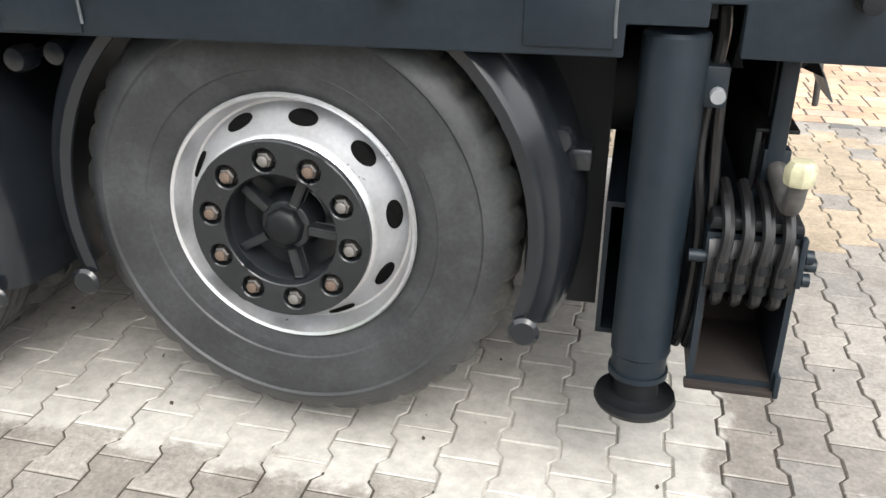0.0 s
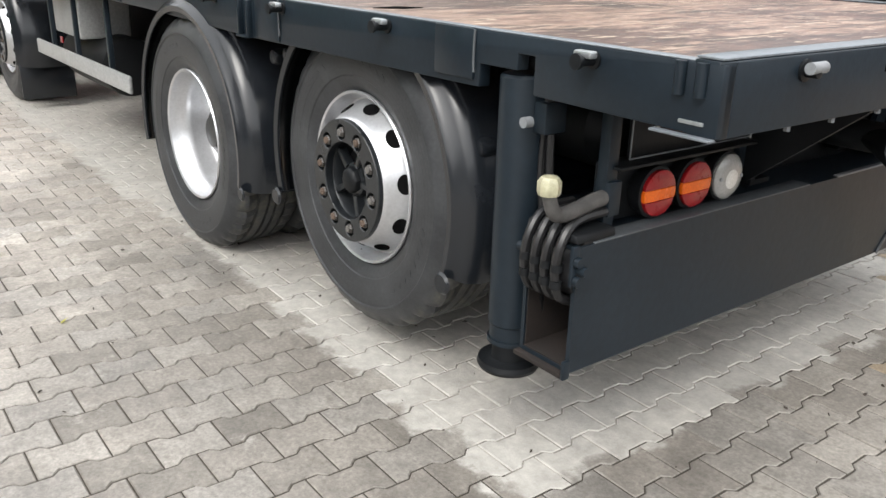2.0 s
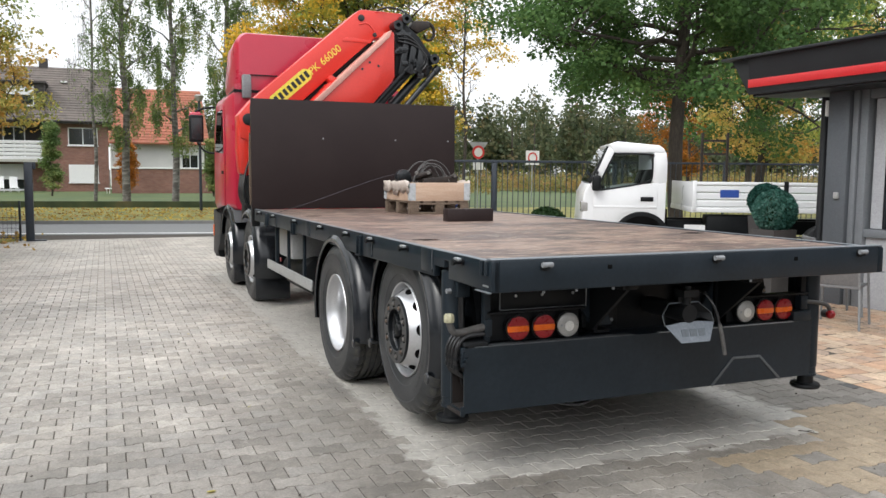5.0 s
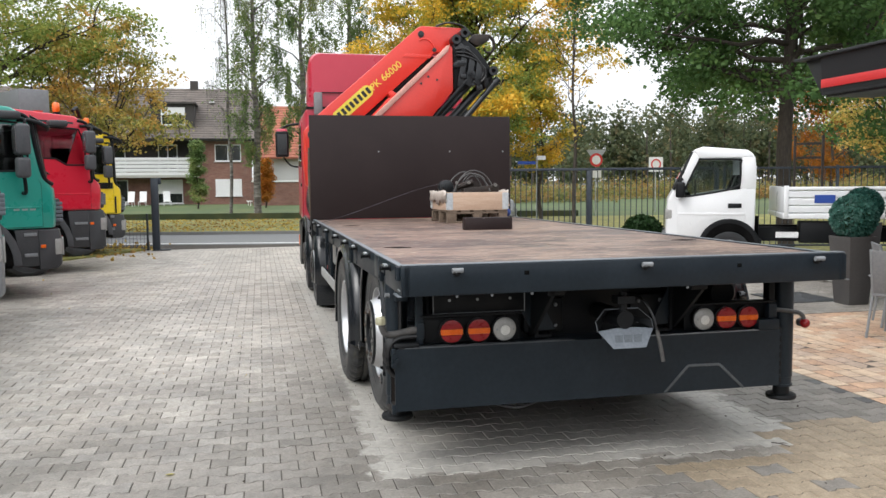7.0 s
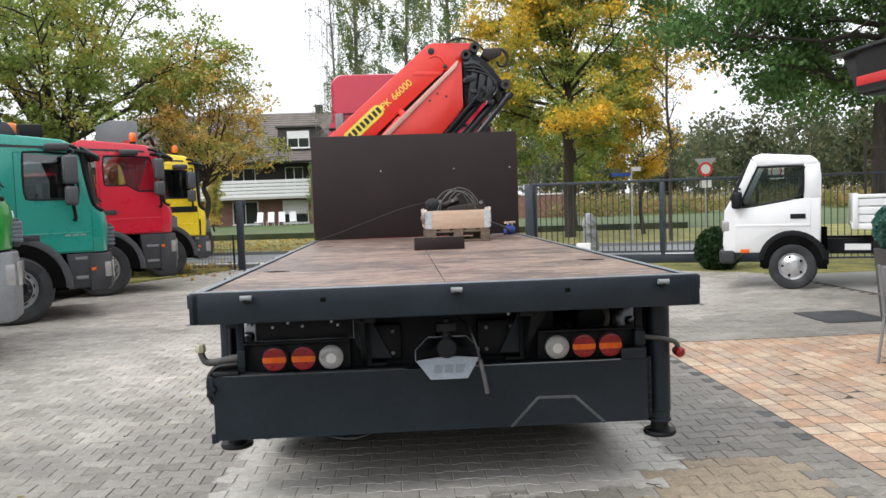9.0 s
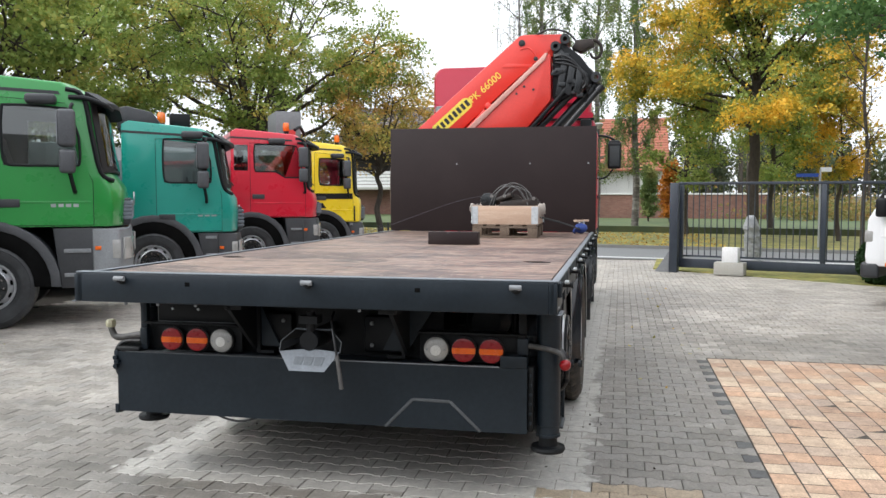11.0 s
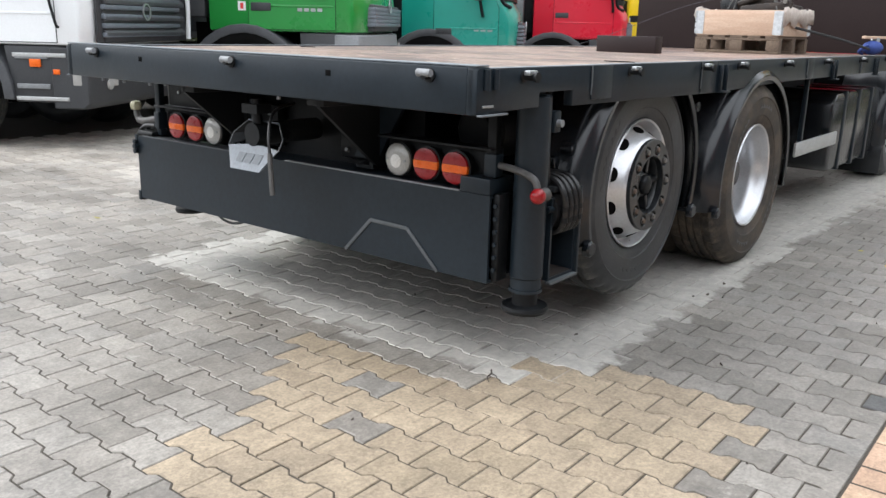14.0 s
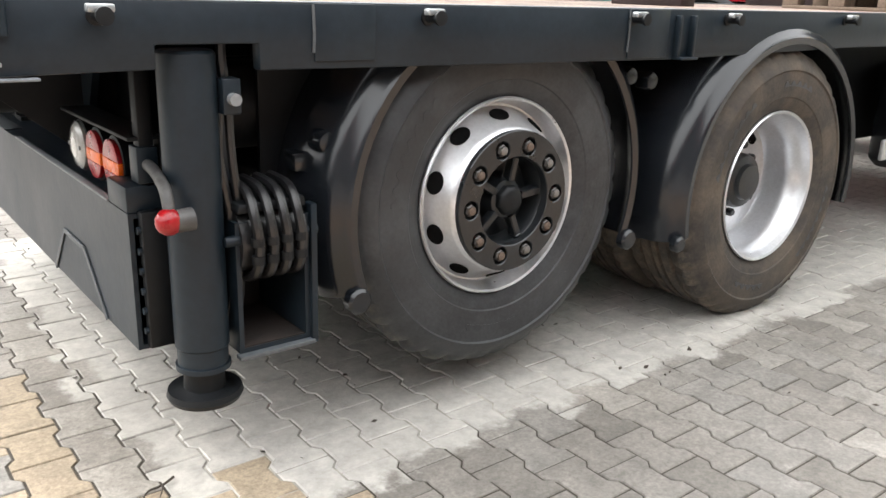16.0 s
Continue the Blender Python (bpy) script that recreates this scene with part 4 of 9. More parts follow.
for s in SIDES:
    yo, yi = s * 1.24, s * 0.68
    g = guard("mudguard", A4, Z4, 0.570, -19, 55, yo, yi, truck)
    part("end_cap", Solid().lathe((A4 + 0.575 * math.cos(radians(-20)), yo, Z4 + 0.595 * math.sin(radians(-20))), "y", [(0, -0.012), (0.036, -0.012), (0.036, s * 0.012), (0.028, s * 0.02), (0, s * 0.02)], 20), M["plastic"], g)
    g = guard("mudguard", A4, Z4, 0.570, 124, 199, yo, yi, truck)
    part("end_cap", Solid().lathe((A4 - 0.575 * math.cos(radians(-20)), yo, Z4 + 0.595 * math.sin(radians(-20))), "y", [(0, -0.012), (0.036, -0.012), (0.036, s * 0.012), (0.028, s * 0.02), (0, s * 0.02)], 20), M["plastic"], g)
    g = guard("mudguard", A3, Z3, 0.585, -12, 193, s * 1.295, s * 0.62, truck)
    part("end_cap", Solid().lathe((A3 + 0.605, s * 1.295, Z3 - 0.13), "y", [(0, -0.012), (0.03, -0.012), (0.03, s * 0.01), (0.022, s * 0.018), (0, s * 0.018)], 20), M["plastic"], g)
    guard("mudguard", A2, Z2, 0.60, -16, 128, s * 1.25, s * 0.80, truck)
    # flap hanging behind the second axle
    part("mud_flap", Solid().box(A2 + 0.585, A2 + 0.60, min(s * 1.24, s * 0.82), max(s * 1.24, s * 0.82), 0.10, 0.40).bevel(0.004), M["plastic"], truck)
    # round bolts and a square bracket that hold the guards
    for bx, bz in ((-0.835, 0.865), (-1.99, 0.99), (-2.10, 0.97)):
        part("guard_bolt", Solid().lathe((bx, s * 1.05, bz), "y", [(0.012, -s * 0.4), (0.012, s * 0.07), (0.032, s * 0.07), (0.034, s * 0.11), (0.026, s * 0.125), (0, s * 0.128)], 18), M["plastic"], truck)
    part("guard_bracket", Solid().box(-0.835, -0.765, s * 1.08 - 0.04, s * 1.08 + 0.04, 0.785, 0.835, None).bevel(0.008), M["plastic"], truck)
    # inner wheel shields, nearly black
    part("splash_plate", Solid().box(-0.914, -0.735, min(s * 0.97, s * 0.985), max(s * 0.97, s * 0.985), 0.40, 1.12), M["chassis"], truck)
    part("splash_plate", Solid().box(-0.93, -0.915, min(s * 0.55, s * 1.0), max(s * 0.55, s * 1.0), 0.62, 1.12), M["chassis"], truck)

# axle tubes and springs
for x, z in ((A4, Z4), (A3, Z3), (A2, Z2), (A1, Z2)):
    part("axle", Solid().rod((x, -1.0, z), (x, 1.0, z), 0.075, n=16), M["chassis"], truck)
    for s in SIDES:
        part("air_spring", Solid().lathe((x + 0.22, s * 0.5, 0), "z", [(0, 0.62), (0.11, 0.62), (0.13, 0.68), (0.115, 0.74), (0.13, 0.80), (0.11, 0.88), (0, 0.88)], 20), M["chassis"], truck)
part("differential", Solid().ball((A3, 0, Z3), 0.24, 1.1, 1, 0.9), M["chassis"], truck)

# chassis rails
for s in SIDES:
    y = s * 0.42
    sol = Solid().box(-10.2, -0.42, y - 0.01, y + 0.01, 0.74, 1.02)
    sol.box(-10.2, -0.42, min(y, y - s * 0.09), max(y, y - s * 0.09), 0.74, 0.755).box(-10.2, -0.42, min(y, y - s * 0.09), max(y, y - s * 0.09), 1.005, 1.02)
    part("chassis_rail", sol, M["chassis"], truck)
    part("sub_rail", Solid().box(-6.3, -0.1, s * 0.42 - 0.05, s * 0.42 + 0.05, 1.024, 1.15).bevel(0.006), M["chassis"], truck)
for x in (-0.6, -1.1, -1.75, -2.4, -3.2, -4.0, -4.8, -5.6):
    part("cross_beam", Solid().box(x - 0.04, x + 0.04, -1.22, 1.22, 1.13, 1.176), M["chassis"], truck)
# slanted gusset plates and reservoirs under the tail
for y0, y1 in ((-0.45, -0.43), (0.43, 0.45)):
    part("gusset", Solid().prism("y", [(-0.10, 1.10), (-0.10, 1.02), (-0.42, 0.76), (-0.62, 0.76), (-0.62, 1.10)], y0, y1), M["chassis"], truck)
part("gusset", Solid().prism("x", [(0.45, 1.08), (0.62, 1.08), (0.44, 0.78), (0.30, 0.78)], -0.46, -0.44), M["frame_paint"], truck)
part("gusset", Solid().prism("x", [(-0.45, 1.08), (-0.62, 1.08), (-0.44, 0.78), (-0.30, 0.78)], -0.46, -0.44), M["frame_paint"], truck)
part("tail_plate", Solid().box(-0.55, -0.535, -0.62, 0.62, 0.72, 1.08), M["chassis"], truck)
for y, z in ((-0.36, 0.86), (0.30, 0.86)):
    part("tail_box", Solid().box(-0.535, -0.47, y - 0.12, y + 0.12, z - 0.1, z + 0.1).bevel(0.015), M["chassis"], truck)
    for dy, dz in ((-0.07, 0.06), (0.07, 0.06), (-0.07, -0.06), (0.07, -0.06)):
        part("bolt", hexagon((-0.47, y + dy, z + dz), "x", 0.012, 0.0, 0.012), M["dull_grey"], truck)
for y in (-0.85, 0.85):
    part("air_tank", Solid().lathe((0, y, 0.93), "x", [(0, -1.02), (0.08, -1.0), (0.12, -0.95), (0.12, -0.62), (0.08, -0.57), (0, -0.56)], 24), M["chassis"], truck)

# deck panels, lying in a steel frame
xs = [-0.075, -1.33, -2.58, -3.83, -5.08, -6.36]
for a, b in zip(xs, xs[1:]):
    for y0, y1 in ((-1.225, -0.002), (0.002, 1.225)):
        part("deck_panel", Solid().box(b + 0.003, a - 0.003, y0, y1, 1.178, 1.203).bevel(0.002, 1), M["board"], truck)
for x, y in ((-1.41, 1.05), (-1.41, -1.05), (-4.6, -1.0)):
    # slot's dark depth painted as a thin black plate
    part("deck_slot", Solid().prism("z", [(x - 0.02, y - 0.09), (x + 0.015, y - 0.055), (x + 0.045, y - 0.01), (x + 0.03, y + 0.03), (x + 0.018, y + 0.085), (x - 0.012, y + 0.05), (x - 0.045, y + 0.015), (x - 0.03, y - 0.04)], 1.195, 1.2055), M["hole_shade"], truck)


def side_beam(s):
    y0, y1 = sorted((s * 1.235, s * 1.275))
    if s < 0:
        notch = [(-0.72, 1.062), (-0.72, 1.122), (-0.577, 1.122), (-0.577, 1.163), (-0.517, 1.163), (-0.517, 1.070)]
    else:
        notch = [(-0.605, 1.062), (-0.605, 1.12), (-0.375, 1.12), (-0.375, 1.070)]
    poly = [(0.0, 1.207), (-6.36, 1.207), (-6.36, 1.075), (-3.2, 1.072), (-2.06, 1.052)] + notch + [(0.0, 1.064)]
    b = part("side_beam", Solid().prism("y", poly, y0, y1).bevel(0.004), M["frame_paint"], truck)
    part("edge_strip", Solid().box(-6.36, -0.04, s * 1.255 - 0.018, s * 1.255 + 0.018, 1.207, 1.2105).bevel(0.002), M["frame_edge"], b)
    for x0, x1, z0 in ((-0.905, -0.74, 1.078), (-2.02, -1.83, 1.06), (-3.75, -3.60, 1.078), (-5.2, -5.04, 1.08)):
        p0, p1 = sorted((s * 1.2745, s * 1.281))
        part("lap_plate", Solid().box(x0, x1, p0, p1, z0, 1.207).bevel(0.002), M["frame_paint"], b)
        part("weld_seam", Solid().tube([(x1 + 0.003, s * 1.279, z0 + 0.02), (x1 + 0.001, s * 1.280, 1.14), (x1 + 0.003, s * 1.279, 1.205)], 0.0035, 6), M["shield_dark"], b)
    for x in ((-0.33, -1.14, -1.80, -2.386, -3.15, -4.108, -5.1, -5.9) if s < 0 else (-0.265, -1.062, -1.844, -2.336, -3.131, -4.0, -5.0, -5.9)):
        q = part("lashing_pin", Solid().lathe((x, s * 1.275, 1.178), "y", [(0, 0), (0.020, 0), (0.020, s * 0.006), (0.0125, s * 0.008), (0.0125, s * 0.050), (0.018, s * 0.052), (0.018, s * 0.060), (0, s * 0.062)], 14), M["chassis"], b)
        part("pin_tab", Solid().box(x - 0.026, x + 0.026, s * 1.305 - 0.012, s * 1.305 + 0.012, 1.184, 1.200).bevel(0.004), M["galvanised"], q)
    for x in (-2.10, -4.25, -5.55):
        h = Solid().box(x - 0.045, x - 0.032, s * 1.285 - 0.012, s * 1.285 + 0.012, 1.058, 1.19).box(x + 0.032, x + 0.045, s * 1.285 - 0.012, s * 1.285 + 0.012, 1.058, 1.19)
        h.box(x - 0.045, x + 0.045, s * 1.285 - 0.02, s * 1.285 + 0.03, 1.052, 1.06)
        part("stake_pocket", h.bevel(0.003), M["frame_paint"], b)
    # corner post with two hinge tubes and a latch lip
    for dx in (-0.045, -0.095):
        part("hinge_tube", Solid().rod((dx, s * 1.281, 1.14), (dx, s * 1.281, 1.207), 0.012, n=10), M["frame_paint"], b)
    part("latch_lip", Solid().box(-0.15, 0.0, s * 1.285 - 0.008, s * 1.285 + 0.012, 1.058, 1.064).bevel(0.002), M["frame_edge"], b)
    part("latch_mark", Solid().box(-0.09, -0.03, s * 1.2765 - 0.002, s * 1.2765 + 0.003, 1.084, 1.092).bevel(0.001), M["galvanised"], b)
    return b


for s in SIDES:
    side_beam(s)
rb = part("rear_beam", Solid().box(-0.07, 0.0, -1.2345, 1.2345, 1.060, 1.213).bevel(0.006), M["frame_paint"], truck)
part("edge_strip", Solid().box(-0.07, -0.006, -1.27, 1.27, 1.214, 1.2195).bevel(0.002), M["frame_edge"], rb)
for s in SIDES:
    part("corner_block", Solid().prism("z", [(0.0, s * 1.2345), (0.0, s * 1.26), (-0.012, s * 1.2745), (-0.07, s * 1.2745), (-0.07, s * 1.2345)], 1.061, 1.2125).bevel(0.003), M["frame_paint"], rb)
for y in (-0.992, 0.040, 1.080):
    q = part("lashing_pin", Solid().lathe((0.0, y, 1.180), "x", [(0, 0), (0.024, 0), (0.024, 0.006), (0.014, 0.008), (0.014, 0.035), (0, 0.038)], 16), M["chassis"], rb)
    part("pin_tab", Solid().rod((0.028, y - 0.028, 1.188), (0.028, y + 0.028, 1.188), 0.013, n=12), M["dull_grey"], q)
for y in (-0.62, 0.60):
    # hole's shade painted as a black plate on the beam
    part("square_opening", Solid().box(-0.004, 0.0015, y - 0.014, y + 0.014, 1.152, 1.174).bevel(0.002), M["hole_shade"], rb)
for y in (-0.985, -0.80, -0.585, 0.3):
    part("bolt", hexagon((-0.02, y, 1.052), "z", 0.008, -0.006, 0.008), M["dull_grey"], rb)

# tail bar: hollow beam whose end shows rusty inside, and its twin behind it
def open_beam(name, x0, x1, ya, yb, z0, z1, t=0.012):
    """Square tube along y, open at both ends."""
    s = Solid()
    outer = [(x0, z0), (x1, z0), (x1, z1), (x0, z1)]
    inner = [(x0 + t, z0 + t), (x1 - t, z0 + t), (x1 - t, z1 - t), (x0 + t, z1 - t)]
    lo = [s.bm.verts.new((x, ya, z)) for x, z in outer]
    hi = [s.bm.verts.new((x, yb, z)) for x, z in outer]
    lo2 = [s.bm.verts.new((x, ya, z)) for x, z in inner]
    hi2 = [s.bm.verts.new((x, yb, z)) for x, z in inner]
    for i in range(4):
        j = (i + 1) % 4
        s.bm.faces.new((lo[i], lo[j], hi[j], hi[i]))
        s.bm.faces.new((lo2[j], lo2[i], hi2[i], hi2[j]))
        s.bm.faces.new((lo[j], lo[i], lo2[i], lo2[j]))
        s.bm.faces.new((hi[i], hi[j], hi2[j], hi2[i]))
    return part(name, s.bevel(0.003, 1), M["frame_paint"], truck)


tb = open_beam("tail_bar", -0.525, -0.344, -1.256, 1.100, 0.386, 0.728)
part("end_block", Solid().box(-0.50, -0.344, 0.958, 1.098, 0.7285, 0.790).bevel(0.004), M["frame_paint"], tb)
# rusty sheets plug the tube, their near-black tone painting its inner shade
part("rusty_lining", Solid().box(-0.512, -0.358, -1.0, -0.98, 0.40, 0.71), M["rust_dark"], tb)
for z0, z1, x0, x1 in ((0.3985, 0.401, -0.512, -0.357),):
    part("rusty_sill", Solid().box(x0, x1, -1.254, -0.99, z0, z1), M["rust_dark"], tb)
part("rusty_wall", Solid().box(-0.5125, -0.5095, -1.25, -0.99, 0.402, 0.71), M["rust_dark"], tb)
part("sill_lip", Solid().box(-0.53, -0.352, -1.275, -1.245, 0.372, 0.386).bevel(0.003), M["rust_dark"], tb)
for za, zb in ((0.63, 0.735), (0.372, 0.425)):
    part("end_ear", Solid().box(-0.352, -0.340, -1.276, -1.252, za, zb).bevel(0.003), M["frame_paint"], tb)
for z in (0.695, 0.645):
    part("bolt", Solid().rod((-0.339, -1.262, z), (-0.325, -1.262, z), 0.014, n=10), M["frame_paint"], tb)
# welded bent flat bar on the tail bar; its lighter grey paints in a highlight
pts = [(0.340, 0.386), (0.492, 0.541), (0.695, 0.538), (0.858, 0.386)]
for (y0, z0), (y1, z1) in zip(pts, pts[1:]):
    dy, dz = y1 - y0, z1 - z0
    ln = math.hypot(dy, dz)
    ny, nz = -dz / ln * 0.008, dy / ln * 0.008
    part("bent_flat_bar", Solid().prism("x", [(y0 - ny, z0 - nz), (y1 - ny, z1 - nz), (y1 + ny, z1 + nz), (y0 + ny, z0 + nz)], -0.3435, -0.3385).bevel(0.002), M["shield_dark"], tb)
part("cover_sheet", Solid().box(-0.40, -0.3415, -1.20, -0.22, 0.7285, 0.7325).bevel(0.001), M["shield_dark"], tb)
part("cover_sheet", Solid().box(-0.36, -0.3405, -0.05, 0.955, 0.7285, 0.734).bevel(0.001), M["dull_grey"], tb)

t2 = open_beam("stabiliser_beam", -0.728, -0.537, -1.10, 1.255, 0.386, 0.715)
# same plug and sill here: rust with the hollow's shade painted in
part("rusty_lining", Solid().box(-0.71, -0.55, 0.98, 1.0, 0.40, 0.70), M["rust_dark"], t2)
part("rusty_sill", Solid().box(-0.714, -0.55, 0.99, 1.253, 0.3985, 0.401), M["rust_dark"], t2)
part("sill_lip", Solid().box(-0.735, -0.53, 1.245, 1.275, 0.374, 0.386).bevel(0.003), M["shield_dark"], t2)
part("end_frame", Solid().box(-0.745, -0.728, 1.235, 1.27, 0.374, 0.74).bevel(0.003), M["frame_paint"], t2)


def hose_bundle(parent, x, y, s):
    """Four looping hydraulic hoses on a drum in the open beam end."""
    part("hose_drum", Solid().rod((x - 0.085, y - s * 0.06, 0.66), (x + 0.085, y - s * 0.06, 0.66), 0.085, n=20), M["hose"], parent)
    part("drum_bolt", Solid().rod((x - 0.12, y + s * 0.0, 0.672), (x + 0.12, y + s * 0.0, 0.672), 0.013, n=10), M["frame_paint"], parent)
    part("drum_hood", Solid().prism("y", [(x - 0.09, 0.735), (x + 0.09, 0.735), (x + 0.085, 0.758), (x - 0.085, 0.762)], *sorted((y - s * 0.13, y + s * 0.01))).bevel(0.006), M["chassis"], parent)
    for k in range(4):
        xx = x - 0.058 + 0.037 * k
        h = part("hose", Solid().tube([(xx, y - s * 0.12, 0.79), (xx, y - s * 0.02, 0.782), (xx + 0.004, y + s * 0.030, 0.735), (xx - 0.003, y + s * 0.038, 0.66), (xx, y + s * 0.020, 0.590), (xx, y - s * 0.06, 0.560)], 0.0125, 8), M["hose"], parent)
        for z in (0.672, 0.628):
            part("hose_clip", Solid().lathe((xx, y + s * 0.036, z), "z", [(0, -0.010), (0.0158, -0.010), (0.0158, 0.010), (0, 0.010)], 10), M["chassis"], h)


hose_bundle(tb, -0.435, -1.25, -1)
hose_bundle(t2, -0.632, 1.25, 1)


def support_leg(x, s):
    y = s * 1.2
    leg = part("support_leg", Solid().lathe((x, y, 0), "z", [(0, 0.355), (0.060, 0.355), (0.060, 0.41), (0.064, 0.415), (0.064, 1.098), (0.058, 1.105), (0, 1.105)], 32), M["frame_paint"], truck)
    part("foot_plate", Solid().lathe((x, y, 0), "z", [(0, 0.272), (0.086, 0.274), (0.092, 0.286), (0.088, 0.300), (0.066, 0.297), (0.050, 0.303), (0.048, 0.357), (0, 0.357)], 32), M["chassis"], leg)
    part("foot_ring", Solid().lathe((x, y, 0), "z", [(0.058, 0.355), (0.0655, 0.355), (0.0655, 0.368), (0.058, 0.368)], 32), M["frame_paint"], leg)
    b = 0.095 * (-1 if s < 0 else 1)
    if s > 0:
        gp = part("guide_plate", Solid().box(x + 0.03, x + 0.10, y - 0.098, y - 0.070, 0.395, 0.735).bevel(0.004), M["chassis"], leg)
        for k in range(6):
            part("guide_bolt", Solid().rod((x + 0.10, y - 0.084, 0.44 + 0.05 * k), (x + 0.108, y - 0.084, 0.44 + 0.05 * k), 0.009, n=8), M["frame_paint"], gp)
    # valve block and hoses on the other side of the leg
    vx = x - b * 0.85
    part("valve_block", Solid().box(vx - 0.022, vx + 0.022, y - 0.02, y + 0.055, 0.965, 1.045).bevel(0.005), M["frame_paint"], leg)
    part("valve_cap", Solid().rod((vx, y + s * 0.05, 1.0), (vx, y + s * 0.075, 1.0), 0.014, n=12), M["dull_grey"], leg)
    part("hose", Solid().tube([(vx, y + 0.01, 1.15), (vx + 0.004, y + 0.01, 1.10), (vx, y + 0.01, 1.045)], 0.012, 8), M["hose"], leg)
    for k, d in enumerate((-0.008, 0.014)):
        part("hose", Solid().tube([(vx + d, y + 0.01, 0.965), (vx + d * 1.4, y + 0.01, 0.86), (vx - b * 0.18 + d, y + 0.01, 0.70), (vx - b * 0.14 + d, y, 0.52), (vx - b * 0.02 + d, y - s * 0.03, 0.42)], 0.011, 8), M["hose"], leg)
    return leg


support_leg(-0.625, -1)
support_leg(-0.465, 1)
for s, x in ((1, -0.55),):
    part("leg_hanger", Solid().box(x - 0.03, x + 0.03, s * 1.15 - 0.012, s * 1.15 + 0.012, 0.79, 1.06).bevel(0.004), M["frame_paint"], truck)

# rear lamps on dark brackets
for s, ys in ((-1, (-0.930, -0.774, -0.625)), (1, (0.907, 0.760, 0.611))):
    y0, y1 = sorted((ys[0] + s * 0.18, ys[2] - s * 0.1))
    part("lamp_bracket", Solid().box(-0.445, -0.432, y0, y1, 0.735, 0.895).box(-0.445, -0.36, y0, y1, 0.893, 0.902).bevel(0.003), M["chassis"], truck)
    for k, y in enumerate(ys):
        lamp = part("rear_lamp", Solid().lathe((0, y, 0.808), "x", [(0, -0.432), (0.060, -0.432), (0.070, -0.40), (0.071, -0.384), (0.066, -0.382), (0, -0.382)], 32), M["chassis"], truck, "round rear lamp")
        if k == 2:
            part("lens", Solid().lathe((0, y, 0.808), "x", [(0, -0.384), (0.0655, -0.384), (0.0655, -0.374), (0.055, -0.366), (0.030, -0.362), (0, -0.361)], 32), M["lamp_white"], lamp, "frosted white reversing lens")
            # small pale dome stands in for the bright reflection in the lens
            part("lens_centre", Solid().lathe((0, y, 0.803), "x", [(0, -0.372), (0.030, -0.372), (0.028, -0.3615), (0.016, -0.3585), (0, -0.358)], 24), M["lamp_glint"], lamp)
            for d in (-0.048, 0.048):
                part("screw", Solid().rod((-0.366, y + d, 0.808), (-0.362, y + d, 0.808), 0.006, n=8), M["dull_grey"], lamp)
        else:
            bands = ((-0.0635, -0.020, "lamp_red"), (-0.020, 0.012, "lamp_amber"), (0.012, 0.0635, "lamp_red"))
            for z0, z1, mat_key in bands:
                pts = []
                for i in range(13):
                    z = z0 + (z1 - z0) * i / 12
                    pts.append((math.sqrt(max(0.0, 0.0635 ** 2 - z * z)), z))
                poly = [(y + h, 0.808 + z) for h, z in pts] + [(y - h, 0.808 + z) for h, z in reversed(pts)]
                clean = [p for i, p in enumerate(poly) if math.dist(p, poly[i - 1]) > 1e-5]
                lens = part("lens", Solid().prism("x", clean, -0.386, -0.370).bevel(0.003, 2, 50), M[mat_key], lamp)
# plates with bolts above the lamps
part("mounting_plate", Solid().box(-0.415, -0.405, -1.03, -0.50, 0.905, 1.05).bevel(0.003), M["chassis"], truck)
# two thin grey strips paint the highlight on the plate's edges
part("plate_edge", Solid().box(-0.405, -0.4025, -1.03, -1.026, 0.905, 1.05), M["dull_grey"], truck)
part("plate_edge", Solid().box(-0.405, -0.4025, -1.03, -0.50, 0.903, 0.907), M["dull_grey"], truck)
for y in (-0.936, -0.776, -0.585):
    part("bolt", Solid().rod((-0.405, y, 0.978), (-0.398, y, 0.978), 0.008, n=8), M["galvanised"], truck)
part("wire_hook", Solid().tube([(-0.402, -0.50, 1.06), (-0.400, -0.50, 0.97), (-0.402, -0.50, 0.90)], 0.003, 6), M["galvanised"], truck)
part("post_plate", Solid().box(-0.42, -0.385, -1.13, -1.09, 0.74, 1.06).bevel(0.004), M["frame_paint"], truck)
part("post_plate", Solid().box(-0.42, -0.385, 1.05, 1.09, 0.74, 1.06).bevel(0.004), M["chassis"], truck)

# rubber arms with marker lamps
arm = part("marker_arm", Solid().tube([(-0.395, -1.09, 0.825), (-0.395, -1.16, 0.818), (-0.392, -1.24, 0.805), (-0.390, -1.295, 0.808), (-0.390, -1.318, 0.845), (-0.390, -1.322, 0.875)], 0.022, 12, 0.017), M["hose_worn"], truck, "grey rubber arm")
part("arm_bracket", Solid().box(-0.425, -0.372, -1.128, -1.085, 0.775, 0.865).bevel(0.004), M["frame_paint"], arm)
part("marker_lens", Solid().lathe((-0.390, -1.324, 0), "z", [(0, 0.862), (0.026, 0.862), (0.029, 0.870), (0.029, 0.894), (0.021, 0.906), (0, 0.909)], 8), M["lamp_yellowed"], arm, "yellowed clear marker lens")
arm = part("marker_arm", Solid().tube([(-0.40, 1.08, 0.840), (-0.395, 1.15, 0.836), (-0.385, 1.23, 0.822), (-0.378, 1.272, 0.805), (-0.376, 1.288, 0.770)], 0.0135, 12), M["hose_worn"], truck, "grey rubber arm")
